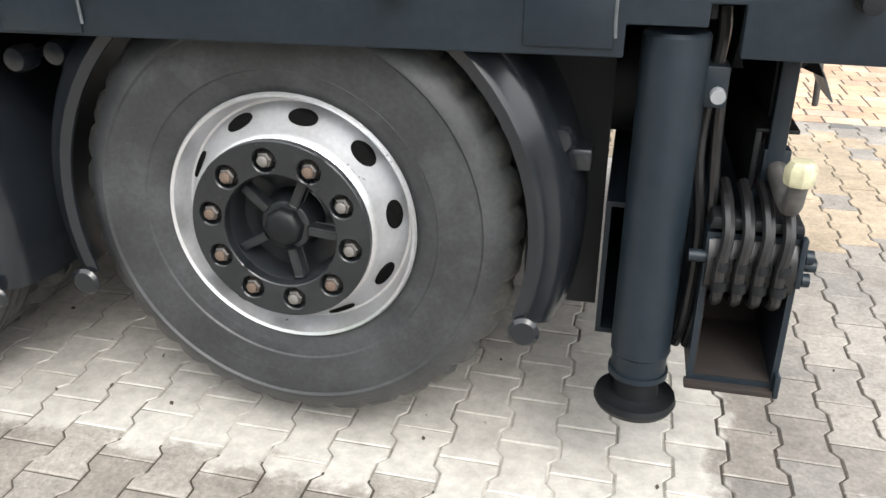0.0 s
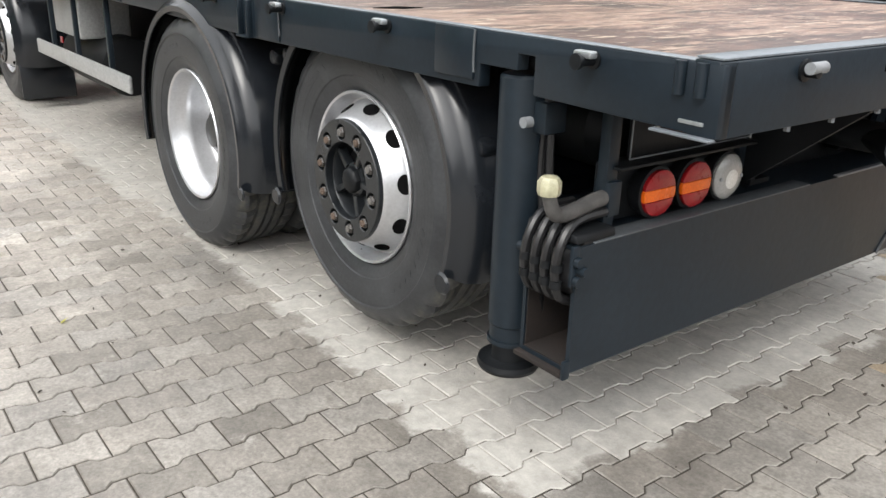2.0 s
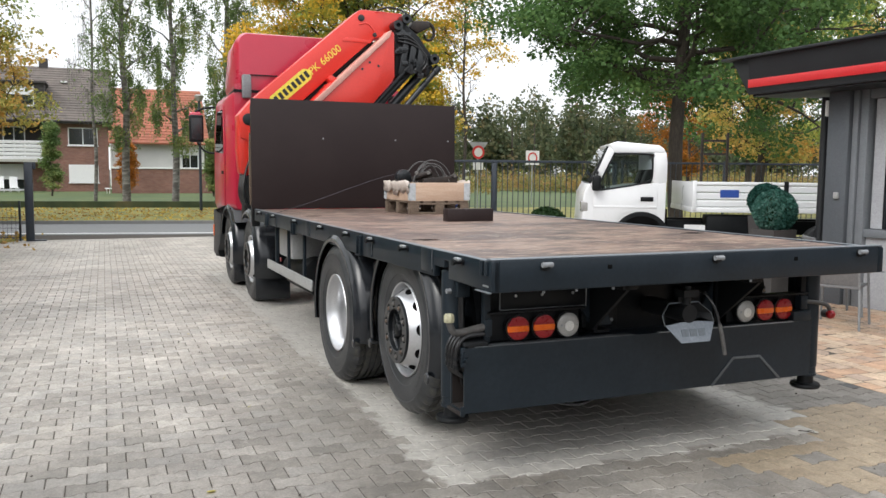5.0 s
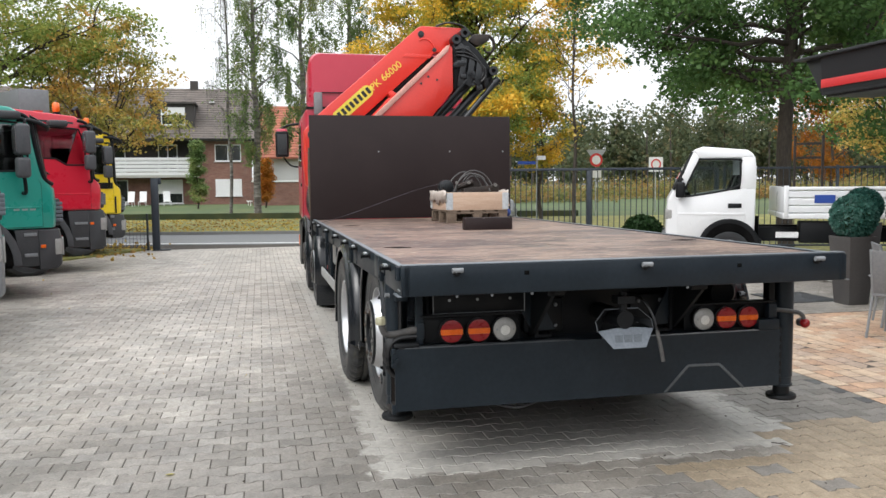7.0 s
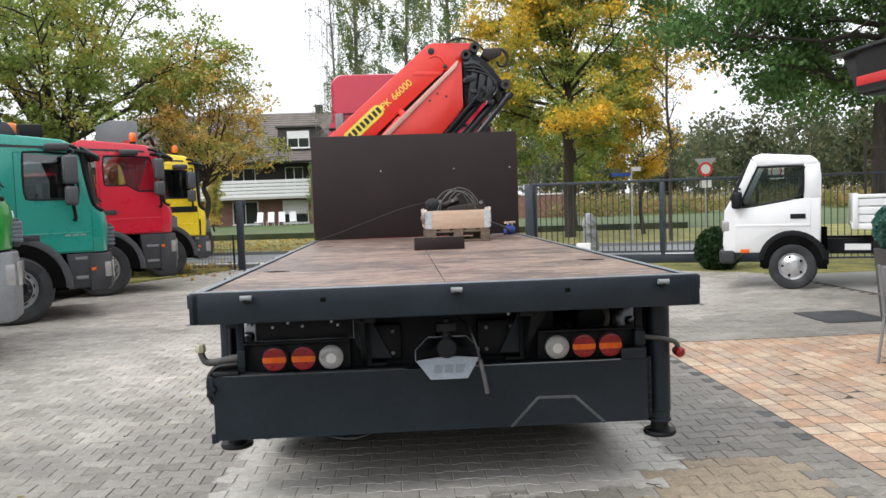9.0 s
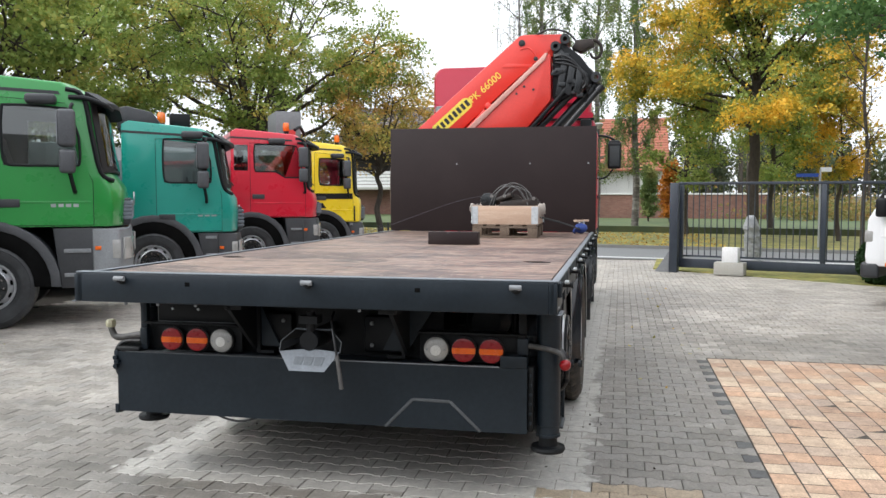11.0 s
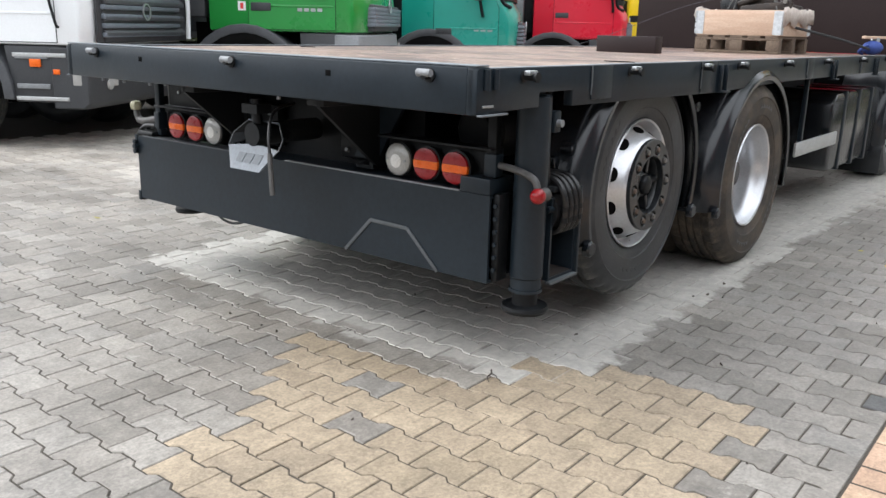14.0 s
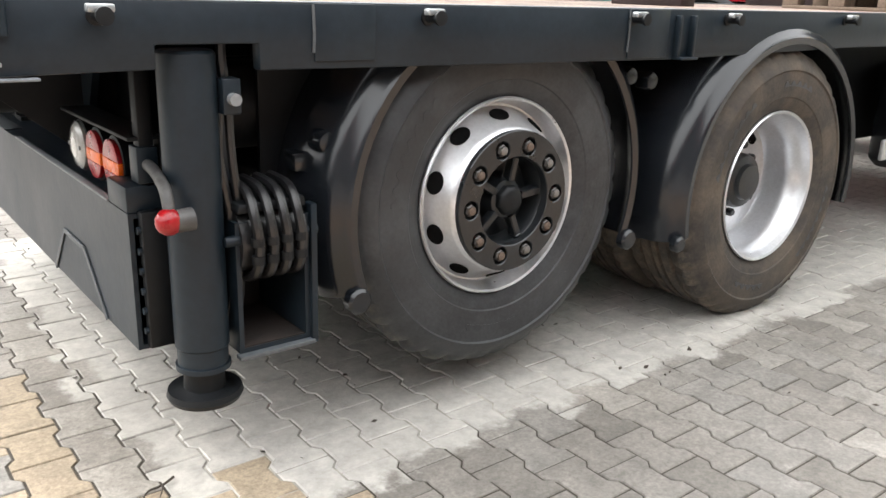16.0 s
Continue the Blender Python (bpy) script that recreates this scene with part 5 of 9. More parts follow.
part("arm_bracket", Solid().box(-0.425, -0.375, 1.045, 1.10, 0.795, 0.88).bevel(0.004), M["frame_paint"], arm)
part("marker_socket", Solid().rod((-0.425, 1.292, 0.752), (-0.376, 1.292, 0.750), 0.026, 0.025, n=18), M["hose_worn"], arm)
part("marker_lens", Solid().ball((-0.372, 1.292, 0.752), 0.030), M["lamp_red"], arm, "domed red marker lens")

# trailer coupling with its faceted shield and a hanging cable
cp = part("coupling", Solid().rod((-0.5, -0.01, 0.87), (-0.13, -0.01, 0.87), 0.05, n=20).rod((-0.16, -0.01, 0.87), (-0.16, -0.01, 1.02), 0.022, n=14).box(-0.20, -0.12, -0.06, 0.04, 0.96, 1.0), M["chassis"], truck)
sh = [(-0.172, 0.862), (-0.105, 0.922), (0.095, 0.922), (0.158, 0.862), (0.158, 0.816), (0.09, 0.722), (-0.10, 0.722), (-0.172, 0.810)]


def mouth(z):
    """The funnel's mouth leans back towards its top."""
    return -0.082 - (z - 0.722) * 0.55


def funnel_plate(name, ya, za, yb, zb, material, label=""):
    """One folded sheet of the funnel, from its mouth to the throat."""
    q = [(mouth(za), ya, za), (mouth(zb), yb, zb), (-0.29, yb * 0.35, 0.865 + (zb - 0.83) * 0.3), (-0.29, ya * 0.35, 0.865 + (za - 0.83) * 0.3)]
    inner = [(x + 0.002, y * 0.985, 0.83 + (z - 0.83) * 0.97) for x, y, z in q]
    return part(name, Solid().loft([q, inner]), material, cp, label)


for (ya, za), (yb, zb) in zip(sh, sh[1:] + sh[:1]):
    low = max(za, zb) < 0.83
    if not low:
        funnel_plate("shield", ya, za, yb, zb, M["chassis"], "dark funnel sheet of the trailer coupling")
for (ya, za), (yb, zb) in zip(sh[-1:] + sh, sh[:5]):
    if za != zb:
        part("shield_edge", Solid().rod((mouth(za), ya, za), (mouth(zb), yb, zb), 0.003, n=6), M["shield_dark"], cp)
part("shield_rim", Solid().rod((mouth(0.922), -0.105, 0.922), (mouth(0.922), 0.095, 0.922), 0.0035, n=6), M["shield"], cp, "thin worn rim")
lip = [(-0.171, 0.812), (-0.06, 0.824), (0.05, 0.826), (0.157, 0.816), (0.09, 0.722), (-0.10, 0.722)]
part("shield_front", Solid().loft([[(mouth(z) + d, y, z) for y, z in lip] for d in (-0.004, 0.003)]), M["shield"], cp, "pale blue-grey front plate")
for y0, y1 in ((-0.082, -0.040), (-0.028, 0.016), (0.028, 0.072)):
    part("emblem_bar", Solid().loft([[(mouth(z) + d, y, z) for y, z in ((y0, 0.752), (y1, 0.752), (y1 + 0.010, 0.790), (y0 + 0.004, 0.790))] for d in (0.003, 0.0055)]), M["shield_mark"], cp)
part("hanging_cable", Solid().tube([(-0.30, 0.07, 1.0), (-0.16, 0.105, 0.975), (-0.10, 0.138, 0.89), (-0.086, 0.157, 0.81)], 0.007, 8), M["hose"], truck)
part("cable_end", Solid().tube([(-0.086, 0.157, 0.81), (-0.078, 0.170, 0.745), (-0.07, 0.188, 0.640)], 0.011, 8), M["hose_worn"], truck)
part("hanging_cable", Solid().tube([(-0.42, -0.72, 0.39), (-0.40, -0.60, 0.355), (-0.40, -0.50, 0.352), (-0.42, -0.38, 0.39)], 0.007, 6), M["hose"], truck)

# side guards, tanks and boxes between the axles
part("side_rail", Solid().box(-5.88, -3.80, -1.222, -1.20, 0.565, 0.665).bevel(0.008), M["aluminium"], truck, "pale grey side underrun rail")
part("side_rail", Solid().box(-4.86, -3.80, 1.20, 1.222, 0.535, 0.635).bevel(0.008), M["aluminium"], truck, "pale grey side underrun rail")
for x in (-5.5, -4.9, -4.2):
    part("rail_post", Solid().box(x - 0.015, x + 0.015, -1.2, -1.17, 0.56, 1.09).bevel(0.003), M["frame_paint"], truck)
part("rail_post", Solid().box(-4.0, -3.97, 1.17, 1.2, 0.53, 1.09).bevel(0.003), M["frame_paint"], truck)
part("valve_cabinet", Solid().box(-5.80, -5.15, -1.10, -0.75, 0.72, 1.02).bevel(0.02), M["aluminium"], truck, "pale grey box with rounded edges")
part("reflector", Solid().box(-5.25, -5.20, -1.205, -1.20, 0.70, 0.74), M["lamp_red"], truck)
part("reservoir", Solid().rod((-5.9, -0.85, 0.55), (-4.9, -0.85, 0.55), 0.2, n=24).bevel(0.02), M["chassis"], truck)
tank = part("fuel_tank", Solid().prism("y", [(-6.45, 0.36), (-6.35, 0.30), (-4.95, 0.30), (-4.85, 0.36), (-4.85, 0.86), (-4.95, 0.92), (-6.35, 0.92), (-6.45, 0.86)], 0.66, 1.17).bevel(0.03), M["plastic"], truck)
for x in (-5.2, -5.65, -6.1):
    part("tank_strap", Solid().box(x - 0.03, x + 0.03, 0.655, 1.182, 0.29, 0.93).bevel(0.01), M["frame_paint"], tank)
for s in SIDES:
    part("inner_shield", Solid().box(-6.5, -3.5, s * 0.55 - 0.01, s * 0.55 + 0.01, 0.45, 1.02), M["chassis"], truck)

# headboard
hb = part("headboard", Solid().box(-6.42, -6.39, -1.297, 1.297, 1.208, 2.50).bevel(0.003), M["film_ply"], truck, "dark brown film-faced plywood headboard")
for y in (-0.435, 0.488, 1.20):
    part("screw", Solid().lathe((-6.39, y, 2.05), "x", [(0, 0), (0.011, 0), (0.009, 0.005), (0, 0.006)], 10), M["galvanised"], hb)
part("headboard_post", Solid().box(-6.50, -6.42, 1.20, 1.29, 1.0, 2.42).bevel(0.004), M["chassis"], truck)
part("headboard_post", Solid().box(-6.50, -6.42, -1.29, -1.20, 1.0, 2.42).bevel(0.004), M["chassis"], truck)
for y in (-1.285, -1.30):
    part("hanging_strap", Solid().tube([(-6.46, y, 2.1), (-6.45, y - 0.01, 1.8), (-6.46, y, 1.25)], 0.012, 6), M["wood_grey"], truck)

# ---- folded loading crane ----
CX = -7.35
Y_SHIFT, Z_SHIFT = 0.043, 0.055     # from level yard axes to the truck's own


def cpt(y, z):
    return (y + Y_SHIFT, z + Z_SHIFT)


crane = new("loading_crane")
crane.parent = truck
tagged(crane, "orange-red folded knuckle crane with black hydraulics")
boom_poly = [cpt(*p) for p in ((-1.36, 2.30), (-1.20, 2.49), (0.20, 3.70), (0.26, 3.725), (0.80, 3.715), (0.86, 3.66), (0.78, 3.46), (0.60, 3.40), (0.42, 3.36), (-0.62, 2.44), (-0.9, 2.10), (-1.15, 1.95), (-1.34, 2.02))]
boom = part("main_boom", Solid().prism("x", boom_poly, CX - 0.17, CX + 0.17).bevel(0.015), M["crane_red"], crane)
part("boom_rib", Solid().prism("x", [cpt(-0.02, 3.30), cpt(0.04, 3.35), cpt(0.40, 3.33), cpt(0.36, 3.29)], CX + 0.165, CX + 0.18).bevel(0.004), M["crane_red"], boom)
part("boom_arc_rib", Solid().tube([(CX + 0.17, *cpt(0.22, 3.53)), (CX + 0.17, *cpt(0.32, 3.55)), (CX + 0.17, *cpt(0.40, 3.49)), (CX + 0.17, *cpt(0.44, 3.40))], 0.012, 8), M["crane_red"], boom)
for y, z, r in ((0.245, 3.615, 0.045), (-1.235, 2.25, 0.075), (0.43, 3.405, 0.03)):
    yy, zz = cpt(y, z)
    part("pivot_pin", Solid().lathe((CX, yy, zz), "x", [(0, -0.2), (r, -0.2), (r, 0.17), (r * 0.95, 0.182), (r * 0.5, 0.186), (0, 0.186)], 24), M["hub_black"], boom)
arm_poly = [cpt(*p) for p in ((-0.30, 2.665), (-0.235, 2.74), (-0.17, 2.72), (-0.13, 2.78), (0.55, 3.40), (0.615, 3.435), (0.64, 3.41), (0.645, 2.84), (0.34, 2.48), (0.05, 2.2), (-0.45, 2.2), (-0.52, 2.44))]
arm2 = part("outer_boom", Solid().prism("x", arm_poly, CX + 0.02, CX + 0.36).bevel(0.012), M["crane_red"], crane)
# pale colour stands for sky light on the boom's upper face
part("boom_flange", Solid().prism("x", [cpt(-0.53, 2.42), cpt(0.50, 3.37), cpt(0.56, 3.435), cpt(0.60, 3.45), cpt(0.57, 3.36), cpt(-0.46, 2.385)], CX + 0.10, CX + 0.385).bevel(0.006), M["crane_pale"], arm2, "upper edge painted pale for the sky's sheen")
part("boom_lug", Solid().prism("x", [cpt(-0.20, 2.73), cpt(-0.235, 2.80), cpt(-0.19, 2.84), (cpt(-0.10, 2.79))], CX + 0.05, CX + 0.3).bevel(0.008), M["crane_red"], arm2)
part("gap_cylinder", Solid().rod((CX + 0.05, *cpt(-0.55, 2.45)), (CX + 0.05, *cpt(0.42, 3.33)), 0.06, n=16), M["chassis"], crane)
for y, z in ((0.30, 3.02), (0.20, 2.93), (0.42, 2.98)):
    yy, zz = cpt(y, z)
    part("bolt", Solid().rod((CX + 0.36, yy, zz), (CX + 0.368, yy, zz), 0.016, n=10), M["hub_black"], arm2)

# black boom head: plates, cylinders, valves and hoses
head = part("boom_head", Solid().prism("x", [cpt(*p) for p in ((0.66, 3.44), (0.70, 3.56), (0.80, 3.58), (1.02, 3.40), (1.20, 3.16), (1.16, 3.05), (0.98, 2.96), (0.80, 2.84), (0.66, 2.86))], CX - 0.10, CX + 0.30).bevel(0.02), M["chassis"], crane)
for k in range(4):
    d = 0.085 * k
    part("extension_box", Solid().prism("x", [cpt(0.70 + d, 3.42 - d * 0.9), cpt(0.76 + d, 3.50 - d * 0.9), cpt(1.12 + d * 0.3, 3.16 - d * 0.8), cpt(1.06 + d * 0.3, 3.08 - d * 0.8)], CX - 0.12 + 0.02 * k, CX + 0.33 - 0.025 * k).bevel(0.012), M["hub_black"], head)
for y0, z0, y1, z1, r, x in ((0.44, 2.45, 0.98, 3.02, 0.045, 0.2), (0.62, 2.42, 1.16, 3.0, 0.06, 0.12), (0.78, 2.42, 1.24, 2.95, 0.04, 0.28), (0.36, 2.45, 0.80, 2.93, 0.03, 0.32)):
    c0, c1 = cpt(y0, z0), cpt(y1, z1)
    part("hydraulic_cylinder", Solid().rod((CX + x, *c0), (CX + x, *c1), r, n=16).rod((CX + x, *c1), (CX + x, c1[0] + 0.06, c1[1] + 0.065), r * 1.35, n=16), M["hub_black"] if r > 0.035 else M["chassis"], crane)
rr = random.Random(3)
for k in range(9):
    # a bundle of hoses bent round the knuckle, one inside the other
    f = k / 8
    x = CX + 0.30 + 0.02 * (k % 3)
    part("hose", Solid().tube([(x, *cpt(0.68 + 0.02 * f, 3.42 - 0.10 * f)), (x + 0.02, *cpt(0.80 + 0.10 * f, 3.44 - 0.16 * f)), (x + 0.03, *cpt(0.96 + 0.10 * f, 3.30 - 0.12 * f)), (x + 0.02, *cpt(1.02 + 0.08 * f, 3.12 - 0.08 * f)), (x, *cpt(0.92 + 0.06 * f, 2.97 - 0.06 * f))], 0.013, 7), M["hose"], head)
for k in range(3):
    part("link_plate", Solid().prism("x", [cpt(0.70 + 0.12 * k, 2.90 + 0.02 * k), cpt(0.78 + 0.12 * k, 2.86 + 0.02 * k), cpt(0.86 + 0.10 * k, 3.30 - 0.05 * k), cpt(0.78 + 0.10 * k, 3.36 - 0.05 * k)], CX + 0.31 + 0.015 * k, CX + 0.345 + 0.015 * k).bevel(0.012), M["hub_black"], head)
for k in range(12):
    y, z = cpt(rr.uniform(0.68, 1.15), 0)
    z = cpt(0, 3.52 - (y - 0.72) * 0.75 - rr.uniform(0.0, 0.4))[1]
    s = rr.uniform(0.03, 0.06)
    part("valve", Solid().box(CX + 0.28, CX + 0.36, y - s, y + s, z - s * 0.7, z + s * 0.7).bevel(0.01), M["hub_black"], head)
for y, z in ((0.70, 3.53), (0.82, 3.62), (1.22, 3.12), (0.93, 2.98)):
    yy, zz = cpt(y, z)
    part("pulley_eye", Solid().lathe((CX + 0.15, yy, zz), "x", [(0.03, -0.2), (0.065, -0.2), (0.065, 0.2), (0.03, 0.2), (0.03, -0.2)], 20), M["hub_black"], head)
hk = part("hook_link", Solid().prism("x", [cpt(0.90, 3.52), cpt(0.96, 3.62), cpt(1.16, 3.63), cpt(1.20, 3.55), cpt(1.02, 3.46)], CX + 0.05, CX + 0.25).bevel(0.015), M["iron"], crane)
y, z = cpt(1.22, 3.47)
part("hook", Solid().tube([(CX + 0.15, y - 0.10, z + 0.14), (CX + 0.15, y - 0.02, z + 0.15), (CX + 0.15, y + 0.05, z + 0.09), (CX + 0.15, y + 0.06, z), (CX + 0.15, y + 0.02, z - 0.07), (CX + 0.15, y - 0.05, z - 0.07), (CX + 0.15, y - 0.08, z - 0.01)], 0.026, 10, 0.016), M["iron"], hk)
part("hose", Solid().tube([(CX + 0.2, *cpt(0.45, 3.72)), (CX + 0.22, *cpt(0.62, 3.77)), (CX + 0.2, *cpt(0.85, 3.72)), (CX + 0.2, *cpt(1.0, 3.55))], 0.013, 8), M["hose"], head)

# column, slewing base and the curved arm at the near side
part("column", Solid().prism("x", [(-0.28, 1.15), (0.28, 1.15), (0.22, 1.6), (-0.6, 2.25), (-0.9, 2.2), (-0.35, 1.6)], CX - 0.2, CX + 0.2).bevel(0.02), M["crane_red"], crane)
part("crane_base", Solid().box(CX - 0.35, CX + 0.35, -1.1, 1.1, 0.75, 1.15).bevel(0.02), M["chassis"], crane)
part("knuckle_arm", Solid().prism("x", [(-1.30, 1.62), (-1.14, 1.60), (-1.06, 1.80), (-1.06, 2.15), (-1.20, 2.42), (-1.315, 2.36), (-1.325, 1.95)], CX - 0.12, CX + 0.14).bevel(0.03), M["crane_red"], crane)
part("control_valve_block", Solid().box(CX - 0.2, CX + 0.15, -1.24, -0.95, 1.05, 1.6).bevel(0.03), M["chassis"], crane)
for k in range(5):
    x = CX - 0.18 + 0.09 * k
    part("hose", Solid().tube([(x, -1.16, 1.1), (x + 0.02, -1.27, 1.35), (x - 0.02, -1.22, 1.7), (x, -1.1, 1.95)], 0.014, 7), M["hose"], crane)

# lettering on the main boom: a yellow plate with plain bars, and the type number
ang = math.atan2(3.70 - 2.49, 0.20 + 1.20)
def on_boom(u, v, dx):
    """A place on the boom's flank: u metres up along it, v above its middle line."""
    y, z = cpt(-0.95 + u * math.cos(ang) - v * math.sin(ang), 2.44 + u * math.sin(ang) + v * math.cos(ang))
    return (CX + 0.17 + dx, y, z)


flat = Matrix(((0, 0, 1, 0), (1, 0, 0, 0), (0, 1, 0, 0), (0, 0, 0, 1)))
tilt = Matrix.Rotation(ang, 4, "X") @ flat
poly = []
for k in range(20):
    a = 2 * math.pi * k / 20
    poly.append((0.34 + (0.25 if math.cos(a) > 0 else -0.25) + 0.085 * math.cos(a), 0.005 + 0.085 * math.sin(a)))
s = Solid()
lo = [s.bm.verts.new(on_boom(u, v, 0.001)) for u, v in poly]
hi = [s.bm.verts.new(on_boom(u, v, 0.004)) for u, v in poly]
s.bm.faces.new(hi)
for i in range(20):
    s.bm.faces.new((lo[i], lo[(i + 1) % 20], hi[(i + 1) % 20], hi[i]))
plate = part("brand_plate", s, M["badge_yellow"], boom)
for k in range(8):
    u = 0.08 + 0.073 * k
    s = Solid()
    q = [on_boom(u, -0.04, 0.005), on_boom(u + 0.045, -0.04, 0.005), on_boom(u + 0.045, 0.05, 0.005), on_boom(u, 0.05, 0.005)]
    r2 = [(x + 0.002, y, z) for x, y, z in q]
    s.loft([q, r2])
    part("brand_bar", s, M["letter_black"], plate)
p = on_boom(0.93, -0.005, 0.003)
text_part("type_number", "PK 66000", 0.135, Matrix.Translation(p) @ tilt, M["badge_yellow"], boom)

# ---- the red cab, seen from behind ----
cab = new("cab")
cab.parent = truck
tagged(cab, "crimson high-roof truck cab")
def ring(x, w, z0, z1, r):
    """Rounded rectangle across the cab."""
    pts = []
    for cy, cz, a0 in ((w - r, z1 - r, 0), (-w + r, z1 - r, 90), (-w + r, z0 + r, 180), (w - r, z0 + r, 270)):
        for k in range(5):
            a = radians(a0 + 22.5 * k)
            pts.append((x, cy + r * math.cos(a), cz + r * math.sin(a)))
    return pts


part("cab_body", Solid().loft([ring(-8.28, 1.20, 1.12, 2.78, 0.10), ring(-8.32, 1.225, 1.10, 2.80, 0.12), ring(-9.9, 1.235, 1.05, 2.78, 0.14), ring(-10.25, 1.22, 1.0, 2.45, 0.16), ring(-10.42, 1.16, 0.95, 1.9, 0.16)]), M["cab_red"], cab)
part("cab_roof", Solid().loft([ring(-8.30, 1.12, 2.70, 3.55, 0.14), ring(-8.36, 1.16, 2.70, 3.57, 0.16), ring(-9.2, 1.15, 2.70, 3.53, 0.2), ring(-9.8, 1.10, 2.70, 3.2, 0.2), ring(-10.15, 1.0, 2.70, 2.86, 0.07)]), M["cab_red"], cab)
part("roof_seam", Solid().box(-8.295, -8.275, -1.0, 1.0, 2.98, 2.995), M["chassis"], cab)
part("roof_edge", Solid().loft([ring(-8.27, 1.20, 2.78, 2.86, 0.03), ring(-10.2, 1.10, 2.70, 2.76, 0.02)]), M["cab_red"], cab)
part("roof_gutter", Solid().loft([ring(-8.26, 1.21, 2.745, 2.78, 0.01), ring(-10.2, 1.20, 2.66, 2.69, 0.01)]), M["chassis"], cab)
part("air_intake", Solid().box(-8.27, -8.16, -1.10, -0.98, 2.66, 2.98).bevel(0.02), M["dull_grey"], cab, "grey air intake with grille")
part("air_intake_right", Solid().box(-8.27, -8.10, 1.02, 1.18, 1.2, 2.75).bevel(0.03), M["chassis"], cab)
for s in SIDES:
    y = s * 1.236
    part("door", Solid().prism("y", [(-9.05, 1.15), (-9.0, 1.9), (-9.0, 2.62), (-9.72, 2.62), (-10.1, 1.95), (-10.12, 1.15)], *sorted((y - s * 0.004, y + s * 0.010))).bevel(0.006), M["cab_red"], cab)
    part("side_window", Solid().prism("y", [(-9.10, 1.92), (-9.10, 2.56), (-9.68, 2.56), (-10.0, 1.96)], *sorted((y + s * 0.009, y + s * 0.014))), M["glass_dark"], cab)
    part("door_handle", Solid().box(-9.25, -9.1, y - 0.025, y + 0.025, 1.62, 1.67).bevel(0.008), M["chassis"], cab)
    part("step_panel", Solid().prism("y", [(-8.15, 0.95), (-8.3, 1.12), (-10.4, 1.05), (-10.5, 0.35), (-10.2, 0.3), (-9.75, 0.55), (-9.55, 1.0), (-9.2, 1.13), (-8.6, 1.13), (-8.3, 0.95)], *sorted((s * 0.9, s * 1.235))).bevel(0.012), M["grey_plastic"], cab)
    guard("mudguard", A1, Z2, 0.60, -16, 165, s * 1.25, s * 0.80, cab)
    part("mud_flap", Solid().box(A1 + 0.585, A1 + 0.60, min(s * 1.24, s * 0.82), max(s * 1.24, s * 0.82), 0.12, 0.40).bevel(0.004), M["plastic"], cab)
    mirror = part("mirror", Solid().box(-10.42, -10.28, min(s * 1.40, s * 1.60), max(s * 1.40, s * 1.60), 2.13, 2.60).bevel(0.045, 3), M["cab_red"] if s < 0 else M["chassis"], cab)
    part("mirror_housing", Solid().box(-10.30, -10.20, min(s * 1.39, s * 1.61), max(s * 1.39, s * 1.61), 2.12, 2.55).bevel(0.03, 3), M["chassis"], mirror)
    # dark pane in place of silver paints the dark reflection
    part("mirror_glass", Solid().box(-10.2, -10.197, min(s * 1.42, s * 1.58), max(s * 1.42, s * 1.58), 2.16, 2.50), M["pane"], mirror)
    part("mirror_arm", Solid().tube([(-10.30, s * 1.20, 2.68), (-10.34, s * 1.38, 2.66), (-10.33, s * 1.5, 2.6)], 0.02, 8), M["chassis"], mirror)
    part("mirror_arm", Solid().tube([(-10.28, s * 1.20, 1.95), (-10.33, s * 1.36, 1.98), (-10.33, s * 1.48, 2.12)], 0.015, 8), M["chassis"], mirror)
part("bumper", Solid().loft([ring(-10.0, 1.22, 0.30, 0.90, 0.05), ring(-10.42, 1.22, 0.30, 0.92, 0.06), ring(-10.55, 1.05, 0.34, 0.88, 0.06)]), M["chassis"], cab)
part("front_corner_lamp", Solid().box(-10.44, -10.36, -1.245, -1.215, 0.62, 0.80).bevel(0.01), M["lamp_amber"], cab)
for s in SIDES:
    part("inner_arch", Solid().box(-9.6, -8.2, s * 0.75 - 0.01, s * 0.75 + 0.01, 0.45, 1.2), M["chassis"], cab)
part("horn", Solid().ball((-9.5, 0.5, 3.6), 0.06, 1.6, 1, 1), M["chassis"], cab)

# ---- load on the deck ----
DECK = Matrix(truck.matrix_world)


def on_deck(x, y, z=1.2035, rz=0.0):
    return DECK @ pose(x, y, z, 0, 0, rz)


# pallet with a hinged collar
pallet = thing("pallet", on_deck(-5.10, 0.395, 1.2037, 0.6), "weathered half-size wooden pallet standing on the deck", "pallet")
PW, PD = 0.34, 0.40       # half width along y, half depth along x
for x in (-0.36, 0.0, 0.36):
    part("bottom_board", Solid().box(x - 0.04, x + 0.04, -PW, PW, 0.0, 0.020).bevel(0.002), M["wood_grey"], pallet)
    part("stringer_board", Solid().box(x - 0.04, x + 0.04, -PW, PW, 0.100, 0.118).bevel(0.002), M["wood_grey"], pallet)
    for y in (-0.29, 0.0, 0.29):
        part("block", Solid().box(x - 0.04, x + 0.04, y - 0.05, y + 0.05, 0.0205, 0.0995).bevel(0.003), M["wood_grey"], pallet)
for k in range(5):
    y = -0.28 + 0.14 * k
    part("deck_board", Solid().box(-PD, PD, y - 0.05, y + 0.05, 0.1185, 0.138).bevel(0.002), M["wood_grey"], pallet)
